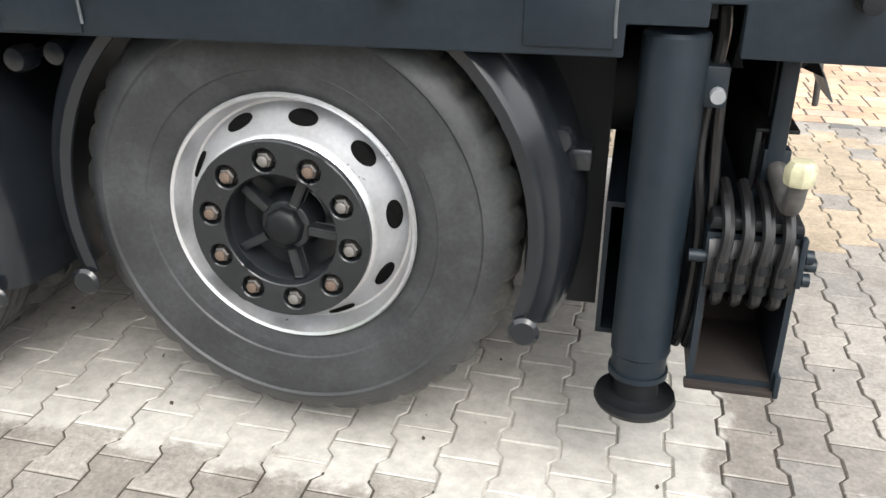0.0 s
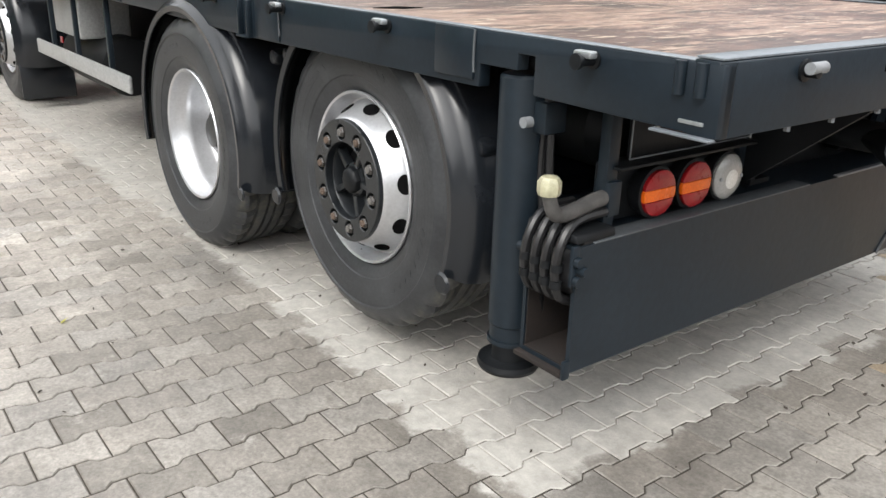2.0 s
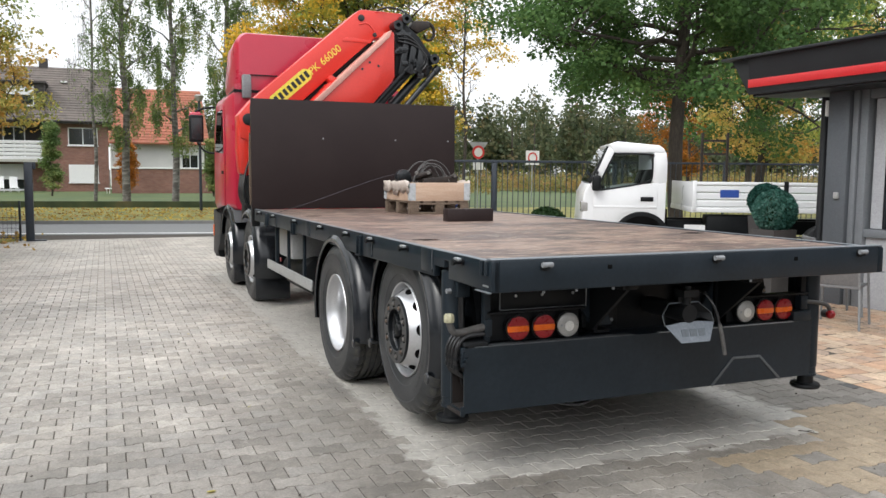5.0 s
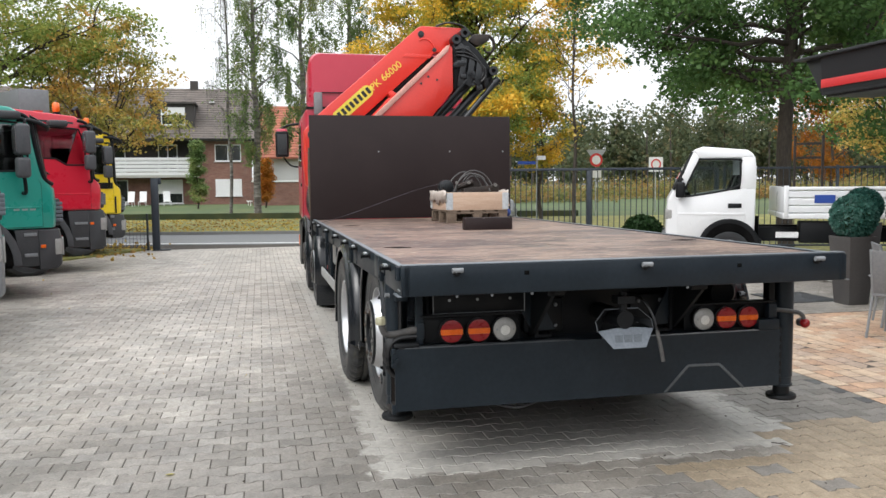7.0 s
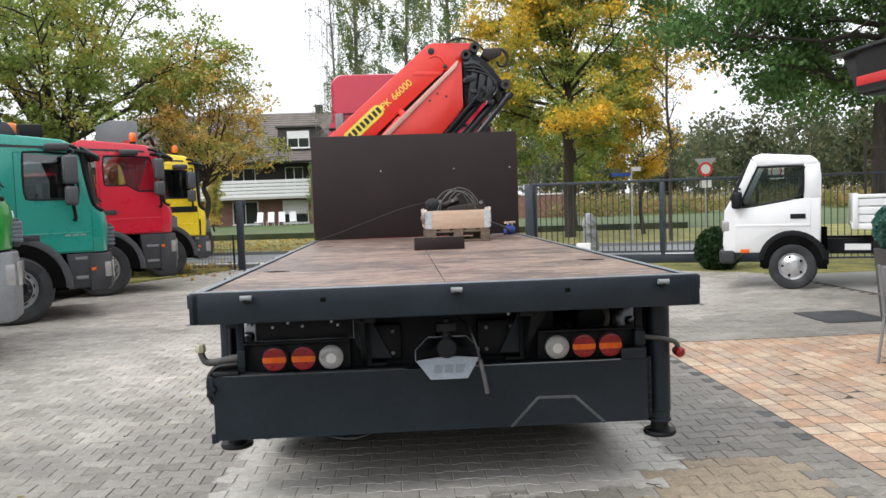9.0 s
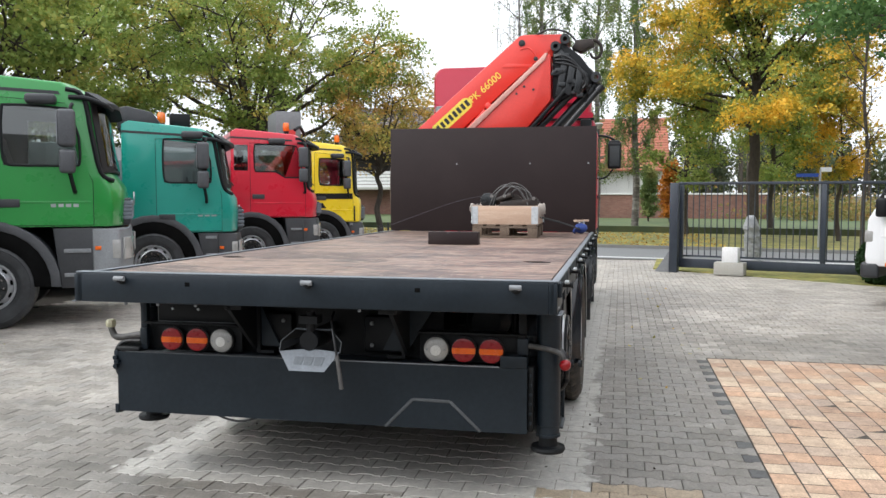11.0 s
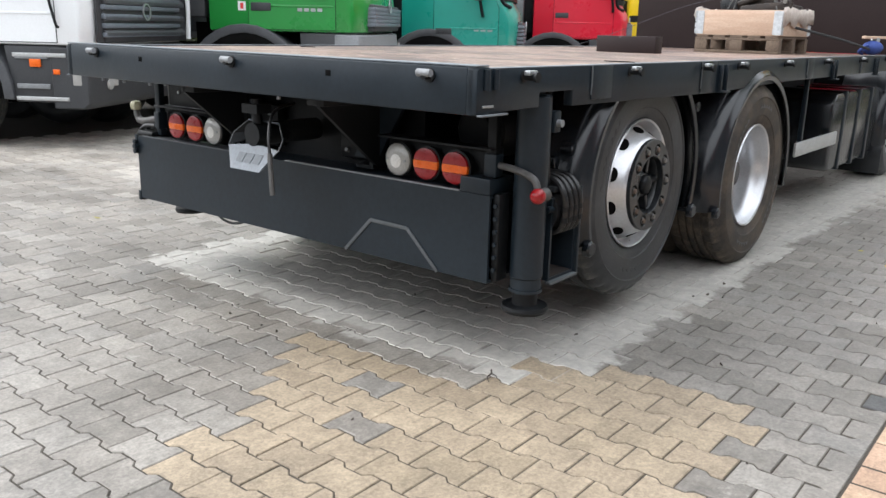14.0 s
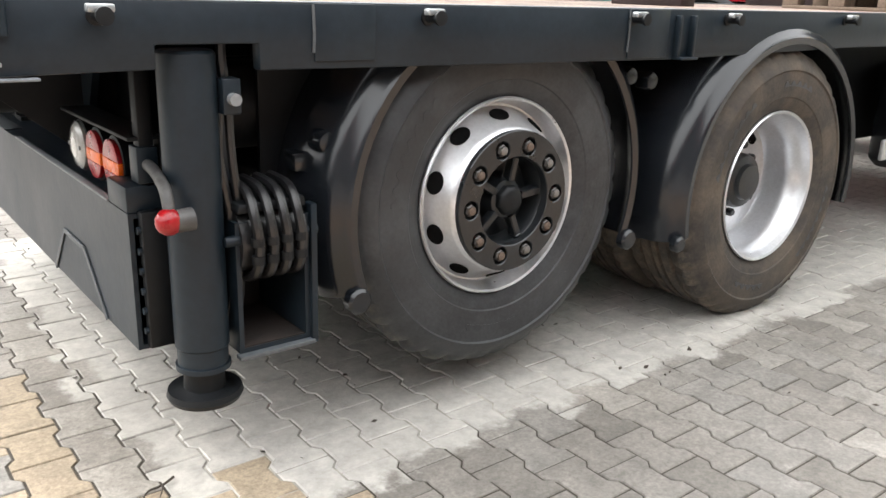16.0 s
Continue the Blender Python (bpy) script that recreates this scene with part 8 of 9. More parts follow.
part("post", Solid().box(-0.09, 0.09, -0.09, 0.09, 0.0, 1.96).bevel(0.008), M["gate"], gp)
part("bracket", Solid().prism("y", [(-0.10, 0.0), (-0.40, 0.0), (-0.40, 0.02), (-0.12, 0.45), (-0.09, 0.45)], -0.02, 0.02), M["dull_grey"], gp)
fence = thing("bar_fence", FRAME, "anthracite bar fence continuing beside the gate", "fence")
for a in range(0, 4):
    x0 = 6.0 + 2.5 * a
    part("fence_post", Solid().box(x0, x0 + 0.06, -0.03, 0.03, 0.0, 2.0).bevel(0.005), M["gate"], fence)
    part("rail", Solid().box(x0 + 0.06, x0 + 2.5, -0.02, 0.02, 1.92, 1.97).bevel(0.004), M["gate"], fence)
    part("rail", Solid().box(x0 + 0.06, x0 + 2.5, -0.02, 0.02, 0.15, 0.19).bevel(0.004), M["gate"], fence)
    for k in range(18):
        x = x0 + 0.16 + 0.131 * k
        part("bar", Solid().rod((x, 0, 0.19), (x, 0, 1.92), 0.010, n=6), M["gate"], fence)
blk = thing("gate_stop", FRAME @ pose(1.22, -0.45, 0.02), "pale concrete gate block with a small white control box", "gate block")
part("concrete_block", Solid().box(-0.30, 0.30, -0.18, 0.18, 0.0, 0.27).bevel(0.015), M["concrete"], blk)
part("control_box", Solid().box(-0.15, 0.17, -0.12, 0.12, 0.27, 0.58).bevel(0.012), M["pvc"], blk)
# post on the other side of the entrance, and wire panels
op = thing("gate_stop_post", pose(-18.3, -4.58, gz(-18.3)), "single anthracite gate post with small foot", "post")
part("post", Solid().box(-0.07, 0.07, -0.09, 0.09, 0.0, 1.86).bevel(0.008), M["gate"], op)
part("foot", Solid().box(-0.09, 0.09, -0.1, 0.35, 0.0, 0.03).bevel(0.005), M["gate"], op)
part("catch", Solid().box(-0.05, 0.05, 0.09, 0.16, 1.70, 1.86).bevel(0.005), M["gate"], op)
wf = thing("wire_fence", pose(-18.4, -4.8, gz(-18.4), 0, 0, 70), "low grey wire panel fence beside the post", "fence")
for a in range(4):
    x0 = 2.5 * a
    part("fence_post", Solid().box(-x0 - 0.02, -x0 + 0.02, -0.02, 0.02, 0, 0.95), M["gate"], wf)
    sol = Solid()
    for k in range(24):
        sol.rod((-x0 - 0.1 * k, 0, 0.05), (-x0 - 0.1 * k, 0, 0.9), 0.004, n=4)
    for z in (0.08, 0.3, 0.55, 0.85):
        sol.rod((-x0 - 2.45, 0, z), (-x0, 0, z), 0.005, n=4)
    part("wire_panel", sol, M["gate"], wf)

# stone figure behind the gate, a plain tapered lump on a plinth
sf = Solid()
rr = random.Random(5)
rings = []
for i in range(30):
    z = 1.22 * i / 29
    base = 0.27 if z < 0.16 else 0.235 - 0.05 * abs(z - 0.55) - (0.10 * max(0.0, z - 0.95) / 0.27)
    if 0.74 < z < 0.86:
        base *= 0.88
    if i == 29:
        base = 0.06
    rings.append([((base * (1 + (0.0 if z < 0.16 else 0.24 * math.sin(5 * z * 3 + 3 * a) * math.sin(4 * a + 9 * z) + rr.uniform(-0.10, 0.10)))) * math.cos(a), base * 0.88 * (1 + (0.0 if z < 0.16 else rr.uniform(-0.09, 0.09))) * math.sin(a) + 0.03 * math.sin(4 * z), z) for a in (2 * math.pi * k / 22 for k in range(22))])
statue = part("stone_figure", sf.loft(rings), M["stone_grey"])
statue.matrix_world = pose(-17.6, 4.72, ROAD_Z + 0.01)
tagged(statue, "weathered grey cast stone garden figure on a plinth", "statue")

# street furniture
lamp = thing("street_lamp", pose(-30.6, 0.62, ROAD_Z + 0.08), "slim grey street lamp on the verge", "street lamp")
part("pole", Solid().rod((0, 0, 0), (0, 0, 4.3), 0.06, 0.045, n=10), M["gate"], lamp)
part("lamp_head", Solid().lathe((0, 0, 4.3), "z", [(0, 0), (0.10, 0), (0.17, 0.16), (0.19, 0.2), (0.12, 0.26), (0, 0.27)], 16), M["lamp_white"], lamp)
sg = thing("traffic_sign", pose(-30.4, 12.6, ROAD_Z + 0.08), "red and white traffic signs on a grey post", "sign")
part("post", Solid().rod((0, 0, 0), (0, 0, 2.85), 0.03, n=8), M["galvanised"], sg)
part("triangle_plate", Solid().prism("x", [(0.0, 2.35), (0.48, 2.95), (-0.48, 2.95)], 0.03, 0.045), M["galvanised"], sg)
part("round_plate", Solid().lathe((0.05, 0, 2.5), "x", [(0, 0), (0.30, 0), (0.30, 0.012), (0, 0.012)], 28), M["sign_red"], sg)
part("round_field", Solid().lathe((0.063, 0, 2.5), "x", [(0, 0), (0.20, 0), (0.20, 0.006), (0, 0.006)], 28), M["letter_white"], sg)
part("lower_plate", Solid().box(0.03, 0.045, -0.25, 0.25, 1.72, 2.05), M["letter_white"], sg)
sg = thing("traffic_sign", pose(-34, 17.3, ROAD_Z + 0.08), "white square traffic sign with red ring on a post", "sign")
part("post", Solid().rod((0, 0, 0), (0, 0, 2.6), 0.03, n=8), M["galvanised"], sg)
part("square_plate", Solid().box(0.03, 0.045, -0.38, 0.38, 2.0, 2.72), M["letter_white"], sg)
part("ring", Solid().lathe((0.046, 0, 2.36), "x", [(0.2, 0), (0.27, 0), (0.27, 0.008), (0.2, 0.008), (0.2, 0)], 28), M["sign_red"], sg)
sg = thing("street_name_sign", pose(-23.8, 7.6, ROAD_Z + 0.08), "blue street name sign on a grey post", "sign")
part("post", Solid().rod((0, 0, 0), (0, 0, 2.45), 0.03, n=8), M["galvanised"], sg)
part("name_plate", Solid().box(-0.02, 0.02, -0.70, -0.05, 2.2, 2.31), M["sign_blue"], sg)
part("arrow_plate", Solid().box(-0.02, 0.02, 0.0, 0.32, 2.36, 2.5), M["letter_white"], sg)

# ---- houses across the road; their fronts face +x ----
def brick_wall_surf():
    m, nd, lk, p = nodes_of("house_brickwork")
    co = nd.new("ShaderNodeTexCoord").outputs["Object"]
    mp = nd.new("ShaderNodeMapping")
    mp.inputs["Rotation"].default_value = (radians(90), 0, radians(90))
    lk.new(co, mp.inputs["Vector"])
    b = nd.new("ShaderNodeTexBrick")
    b.inputs["Color1"].default_value = (0.17, 0.078, 0.058, 1)
    b.inputs["Color2"].default_value = (0.23, 0.115, 0.085, 1)
    b.inputs["Mortar"].default_value = (0.20, 0.14, 0.12, 1)
    b.inputs["Scale"].default_value = 1.0
    b.inputs["Brick Width"].default_value, b.inputs["Row Height"].default_value, b.inputs["Mortar Size"].default_value = 0.25, 0.077, 0.008
    sw = nd.new("ShaderNodeSeparateXYZ")
    lk.new(co, sw.inputs[0])
    cb = nd.new("ShaderNodeCombineXYZ")
    lk.new(sw.outputs["Y"], cb.inputs["X"])
    lk.new(sw.outputs["Z"], cb.inputs["Y"])
    lk.new(cb.outputs[0], b.inputs["Vector"])
    big = noise_tex(nd, lk, co, 0.6, 5.0, 0.65)
    lk.new(mixer(nd, lk, 1.0, b.outputs["Color"], ramp(nd, lk, big, [(0.3, 0.75), (0.7, 1.15)]), "MULTIPLY"), p.inputs["Base Color"])
    p.inputs["Roughness"].default_value = 0.9
    return m


M["brickwork"] = brick_wall_surf()


def tile_roof(name, xa, za, xb, zb, y0, y1, courses, material, parent):
    """Roof slope from the eave (xa, za) to the ridge (xb, zb), laid in overlapping courses of tiles."""
    prof = []
    for k in range(courses):
        a, b = k / courses, (k + 1) / courses
        prof += [(xa + (xb - xa) * a, za + (zb - za) * a + 0.05), (xa + (xb - xa) * b, za + (zb - za) * b + 0.005)]
    prof += [(xb, zb - 0.12), (xa, za - 0.10)]
    s = Solid().prism("y", prof, y0, y1)
    return part(name, s, material, parent)


def window(parent, x, y0, y1, z0, z1, leaves=2, shut=0.0):
    """Window in a wall facing +x: frame, panes, sill, shutter part lowered."""
    w = part("window", Solid().box(x - 0.06, x + 0.01, y0, y1, z0, z1), M["pvc"], parent)
    n = leaves
    for k in range(n):
        a = y0 + 0.07 + (y1 - y0 - 0.07) * k / n
        b = y0 + (y1 - y0 - 0.07) * (k + 1) / n
        part("pane", Solid().box(x + 0.008, x + 0.014, a, b, z0 + 0.07, z1 - 0.07), M["pane"], w)
    part("sill", Solid().box(x - 0.02, x + 0.10, y0 - 0.06, y1 + 0.06, z0 - 0.06, z0).bevel(0.005), M["pvc"], w)
    if shut:
        part("shutter", Solid().box(x + 0.012, x + 0.03, y0 + 0.04, y1 - 0.04, z1 - (z1 - z0 - 0.02) * shut, z1 - 0.02), M["pvc"], w)
    return w


HX = -60.0
house = thing("brick_house", pose(0, 0, -0.2), "two-storey brown brick house with weathered tile roof and white balcony", "house")
Z0 = 0.2
part("wall", Solid().prism("x", [(-6.6, 0.0), (-2.55, 0.0), (-2.55, 5.05), (-6.6, 5.05)], HX - 9.5, HX), M["brickwork"], house)
part("wall", Solid().box(HX - 9.5, HX - 1.3, -21.0, -6.6, 0.0, 5.05), M["brickwork"], house)
part("recess_cladding", Solid().box(HX - 1.3, HX - 1.26, -21.0, -6.62, 2.6, 5.05), M["dark_clad"], house)
part("balcony_floor", Solid().box(HX - 1.3, HX + 0.2, -21.0, -6.3, 2.15, 2.32), M["concrete"], house)
bal = part("balcony_rail", Solid().box(HX + 0.12, HX + 0.16, -21.0, -6.2, 2.32, 2.4), M["pvc"], house)
for k in range(5):
    part("rail_board", Solid().box(HX + 0.14, HX + 0.18, -21.0, -6.2, 2.30 + 0.27 * k, 2.53 + 0.27 * k).bevel(0.01), M["pvc"], bal)
roof = tile_roof("roof", HX + 0.7, 4.95, HX - 4.9, 9.15, -21.3, -2.2, 22, M["tile"], house)
tile_roof("roof", HX - 10.4, 4.95, HX - 4.9, 9.15, -21.3, -2.2, 8, M["tile"], house)
part("gable", Solid().prism("y", [(HX, 5.05), (HX - 9.5, 5.05), (HX - 4.9, 8.95)], -2.75, -2.55), M["dark_clad"], house)
part("eave_board", Solid().box(HX + 0.55, HX + 0.72, -21.3, -2.2, 4.80, 4.99), M["dark_clad"], house)
part("rain_gutter", Solid().rod((HX + 0.76, -21.3, 4.95), (HX + 0.76, -2.2, 4.95), 0.07, n=8), M["dark_clad"], house)
dorm = part("dormer", Solid().prism("x", [(-9.6, 5.3), (-6.55, 5.3), (-6.55, 7.55), (-9.6, 7.55)], HX - 5, HX - 0.35), M["dark_clad"], house)
part("dormer_roof", Solid().box(HX - 5, HX - 0.15, -9.75, -6.4, 7.55, 7.68), M["dark_clad"], house)
window(dorm, HX - 0.34, -8.9, -7.2, 6.0, 7.3, 2, 0.45)
part("chimney", Solid().box(HX - 5.3, HX - 4.7, -7.1, -6.5, 8.6, 9.75).bevel(0.02), M["dark_clad"], house)
part("roof_hatch", Solid().box(HX - 3.2, HX - 2.9, -5.6, -5.2, 7.9, 8.0), M["letter_white"], house)
window(house, HX + 0.005, -5.15, -3.24, 3.33, 4.57, 2)
window(house, HX + 0.005, -5.15, -3.24, 0.75, 2.0, 2, 1.0)
window(house, HX - 1.255, -9.3, -7.9, 2.5, 4.6, 2)
window(house, HX - 1.255, -13.4, -11.6, 2.5, 4.6, 2)
window(house, HX - 1.295, -9.6, -7.6, 0.2, 2.0, 2, 0.6)
window(house, HX - 1.295, -13.5, -11.5, 0.2, 2.0, 2)
for k in range(4):
    c = thing("garden_chair", pose(HX + 1.6, -11.0 + 0.85 * k, -0.2, 0, 0, 10 * k - 15), "white plastic garden chair on the lawn", "chair", "garden chairs")
    part("seat", Solid().box(-0.22, 0.25, -0.25, 0.25, 0.4, 0.45).bevel(0.01), M["pvc"], c)
    part("backrest", Solid().prism("y", [(-0.2, 0.45), (-0.36, 1.15), (-0.32, 1.16), (-0.16, 0.45)], -0.24, 0.24), M["pvc"], c)
    for sx in (-0.2, 0.22):
        for sy in (-0.22, 0.22):
            part("leg", Solid().rod((sx * 1.15, sy * 1.15, 0), (sx, sy, 0.41), 0.02, n=6), M["pvc"], c)
b = thing("garden_bench", pose(HX + 4.5, -2.2, -0.15, 0, 0, 20), "white garden lounger on the lawn", "lounger")
part("seat", Solid().box(-0.3, 0.3, -0.6, 0.5, 0.35, 0.42).bevel(0.01), M["pvc"], b)
part("backrest", Solid().prism("x", [(0.5, 0.38), (0.85, 0.85), (0.9, 0.82), (0.56, 0.35)], -0.3, 0.3), M["pvc"], b)
for sx in (-0.25, 0.25):
    for sy in (-0.5, 0.4):
        part("leg", Solid().rod((sx, sy, 0), (sx, sy, 0.36), 0.025, n=6), M["pvc"], b)

wall = thing("garden_wall", pose(-55, 0, -0.2), "long brown brick garden wall with pale coping", "wall")
part("wall", Solid().box(-0.2, 0.0, -2.45, 11.5, 0.0, 1.75), M["brickwork"], wall)
part("coping", Solid().box(-0.26, 0.06, -2.5, 11.55, 1.75, 1.86).bevel(0.01), M["plaster"], wall)
h2 = thing("white_house", pose(0, 0, -0.2), "white plastered house with orange-red tile roof", "house")
part("wall", Solid().box(-84, -72, -2.3, 5.3, 0.0, 4.1), M["plaster"], h2)
tile_roof("roof", -71.3, 3.9, -78, 9.0, -2.6, 5.7, 20, M["tile_red"], h2)
tile_roof("roof", -84.7, 3.9, -78, 9.0, -2.6, 5.7, 8, M["tile_red"], h2)
part("gable", Solid().prism("y", [(-72, 4.1), (-84, 4.1), (-78, 8.8)], -2.2, 5.2), M["plaster"], h2)
for y in (3.4,):
    window(h2, -71.99, y, y + 1.4, 1.6, 3.0, 2)

# ---- trees ----
def sticks(name, segs, material, parent):
    """Tapered five-sided sticks, each from p to q, joined in one mesh."""
    n = 5
    p = np.array([tuple(q[0]) for q in segs])
    q = np.array([tuple(q[1]) for q in segs])
    r0, r1 = np.array([w[2] for w in segs]), np.array([w[3] for w in segs])
    d = q - p
    d /= np.linalg.norm(d, axis=1)[:, None] + 1e-9
    u = np.cross(d, np.where(np.abs(d[:, 2:3]) > 0.9, np.array((1.0, 0, 0)), np.array((0, 0, 1.0))))
    u /= np.linalg.norm(u, axis=1)[:, None] + 1e-9
    w = np.cross(d, u)
    verts = []
    for c, r in ((p, r0), (q, r1)):
        for k in range(n):
            a = 2 * math.pi * k / n
            verts.append(c + (math.cos(a) * u + math.sin(a) * w) * r[:, None])
    v = np.stack(verts, axis=1).reshape(-1, 3)
    f = []
    for i in range(len(segs)):
        o = i * 2 * n
        f += [(o + k, o + (k + 1) % n, o + n + (k + 1) % n, o + n + k) for k in range(n)]
    ob = raw(name, [tuple(c) for c in v], f, material, parent)
    ob.data.shade_smooth()
    return ob


def tree(name, x, y, h, r, base, leaf_key, bark_key, n_leaf, leaf, seed, label, trunk_r=0.22, droop=0.0, lean=0.0, clump=0.42, limbs=16, inner=None, fork=0.0, rise=1.0, subs=6, pads=4, bare=0.36, thick=0.45, flat=12, wave=0.13, core=0.0):
    """Tapered trunk, rising limbs, branches and twigs, and single leaves in flat pads at the twigs' ends, with gaps between them.
    fork: height share at which the trunk breaks up into leaders; core: share to which it then still runs on. inner: leaf colour of the shaded, lower inside."""
    z0 = ROAD_Z + 0.08 if x < -19 else gz(x)
    t = thing(name, pose(x, y, z0), label, "tree")
    g = np.random.RandomState(seed)
    top = h * (core or (0.93 if not fork else max(fork, 0.3)))
    tr = [Vector((lean * (k / 7) ** 1.5 + g.uniform(-0.1, 0.1) * (k > 0), g.uniform(-0.1, 0.1) * (k > 0), top * k / 7)) for k in range(8)]
    flare = Solid().tube(tr, trunk_r, 12, trunk_r * (0.12 if not fork else 0.6))
    part("trunk", flare, M[bark_key], t)
    segs, spots, out = [], [], []
    cz, ch = (h + base) / 2, (h - base) / 2

    def bough(p0, way, ln, r0, up, steps=5):
        """A bent run of sticks; returns its points."""
        pts, p, d = [p0], p0, way.normalized()
        for k in range(steps):
            d = (d + Vector((g.normal(), g.normal(), g.normal())) * wave + Vector((0, 0, up))).normalized()
            q = p + d * (ln / steps)
            segs.append((p, q, r0 * (1 - k / steps) + 0.004, r0 * (1 - (k + 1) / steps) + 0.004))
            pts.append(q)
            p = q
        return pts

    for i in range(limbs):
        f = (i + 0.5) / limbs
        a = i * 2.4 + g.uniform(-0.4, 0.4)
        f = f ** 1.25 if core else f
        if fork:
            p0 = tr[7] if i % 3 else tr[6]
            if core:
                k = (fork + (core - fork) * f) * h / top * 7
                p0 = tr[min(6, int(k))].lerp(tr[min(6, int(k)) + 1], k - min(6, int(k)))
            # leaders fan out from the fork, the first ones flat, the last ones steep
            el = radians((flat + (84 - flat) * f) * rise + g.uniform(-7, 7))
            el = min(el, radians(88))
            c, d = math.cos(el), math.sin(el)
            ln = 1.0 / math.sqrt((c / r) ** 2 + (d / max(0.5, h - p0.z)) ** 2) * g.uniform(0.78, 1.0)
        else:
            zs = base * 0.9 + (top * 0.94 - base * 0.9) * f
            k = min(6, int(zs / top * 7))
            p0 = tr[k].lerp(tr[k + 1], zs / top * 7 - k)
            el = radians((18 + 42 * f) * rise + g.uniform(-8, 8))
            zt = min(h - 0.2, zs + math.sin(el) * r * 0.6)
            ln = r * max(0.26, math.sqrt(max(0.0, 1 - ((zt - cz) / ch) ** 2))) * g.uniform(0.72, 1.08)
        way = Vector((math.cos(a) * math.cos(el), math.sin(a) * math.cos(el), math.sin(el)))
        r0 = trunk_r * ((0.42 - 0.16 * f) if fork else (0.34 - 0.2 * f))
        pts = bough(p0, way, ln, r0, -0.02 if droop else 0.03 * (el > 0.3), 6)
        for j in range(subs):
            q = 0.99 - (0.99 - bare) * (1 - (j + g.uniform(0.1, 0.9)) / subs)
            k = min(5, int(q * 6))
            b0 = pts[k].lerp(pts[k + 1], q * 6 - k)
            side = Vector((g.normal(), g.normal(), g.normal() * 0.5 + 0.15))
            d = (way * 0.55 + side.normalized()).normalized()
            bl = max(0.35, ln * g.uniform(0.20, 0.36) * (1.25 - 0.5 * q))
            bp = bough(b0, d, bl, r0 * 0.30, 0.0 if not droop else -0.08, 3)
            for e in range(pads):
                w0 = bp[1 + e % 3]
                d2 = (d + Vector((g.normal(), g.normal(), g.normal() * 0.6)) * 0.8).normalized()
                w1 = w0 + d2 * bl * g.uniform(0.25, 0.55)
                segs.append((w0, w1, 0.009 * trunk_r / 0.2, 0.003))
                spots.append(w1)
                if droop:
                    tip = w1 - Vector((g.normal() * 0.05, g.normal() * 0.05, g.uniform(0.4, 2.2) * droop))
                    segs.append((w1, tip, 0.006, 0.003))
                    out.append(tip)
        spots.append(pts[-1])
        out.append(pts[-1])
    sticks("branchwork", segs, M[bark_key], t)
    sp = np.array([tuple(q) for q in spots])
    size = g.uniform(0.45, 1.3, len(sp)) ** 1.5
    pick = g.choice(len(sp), n_leaf, p=size / size.sum())
    if droop:
        ends = sp.copy()
        k = 0
        for i in range(len(sp)):
            if k < len(out):
                ends[i] = np.array(tuple(out[k]))
                k += 1
        f = g.uniform(0, 1, n_leaf)[:, None]
        c = sp[pick] * (1 - f) + ends[pick] * f + g.normal(size=(n_leaf, 3)) * np.array((0.07, 0.07, 0.06))
    else:
        spread = clump * np.sqrt(size[pick])[:, None]
        ball = g.normal(size=(n_leaf, 3))
        ball *= (g.uniform(0, 1, n_leaf) ** 0.42 / np.linalg.norm(ball, axis=1))[:, None]
        c = sp[pick] + ball * spread * np.array((1.65, 1.65, 1.65 * thick)) + g.normal(size=(n_leaf, 3)) * 0.04
        c[:, 2] -= 0.25 * ((c[:, :2] - sp[pick][:, :2]) ** 2).sum(axis=1) / clump
    c = c[c[:, 2] > base * 0.72]
    lv = 0.0 if droop else 0.9
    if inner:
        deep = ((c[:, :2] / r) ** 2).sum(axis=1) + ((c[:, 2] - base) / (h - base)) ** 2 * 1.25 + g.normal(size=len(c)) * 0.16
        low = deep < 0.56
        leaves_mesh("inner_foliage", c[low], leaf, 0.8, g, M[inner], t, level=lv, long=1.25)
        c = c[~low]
    leaves_mesh("crown", c, leaf, 0.8, g, M[leaf_key], t, droop=droop * 1.5, level=lv, long=1.25)
    return t


tree("oak_tree", -13.2, 10.15, 12.0, 5.35, 2.9, "leaf_green", "bark", 130000, 0.040, 1, "large green oak with dark trunk behind the van", trunk_r=0.19, limbs=36, clump=0.34, fork=0.31, core=0.72, flat=0, subs=7, pads=3, thick=0.66, bare=0.16, wave=0.17)
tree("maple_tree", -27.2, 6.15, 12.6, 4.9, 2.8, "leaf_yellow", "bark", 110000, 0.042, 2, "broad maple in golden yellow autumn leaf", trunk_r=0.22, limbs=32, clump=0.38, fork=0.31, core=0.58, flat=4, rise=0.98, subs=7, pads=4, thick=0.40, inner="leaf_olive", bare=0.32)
tree("birch_tree", -34.0, -2.05, 16.0, 2.2, 3.2, "leaf_birch", "bark_birch", 21000, 0.034, 3, "tall birch with thin hanging foliage", trunk_r=0.18, droop=0.75, limbs=26, rise=1.5, subs=5)
tree("birch_tree", -33.4, 2.15, 16.5, 2.3, 3.4, "leaf_birch", "bark_birch", 20000, 0.034, 4, "tall birch with thin hanging foliage", trunk_r=0.17, droop=0.75, limbs=26, rise=1.5, subs=5)
tree("birch_tree", -39.0, 0.3, 17.0, 2.6, 3.0, "leaf_birch", "bark_birch", 22000, 0.038, 5, "tall birch with thin hanging foliage", trunk_r=0.18, droop=0.75, limbs=26, rise=1.5, subs=5)
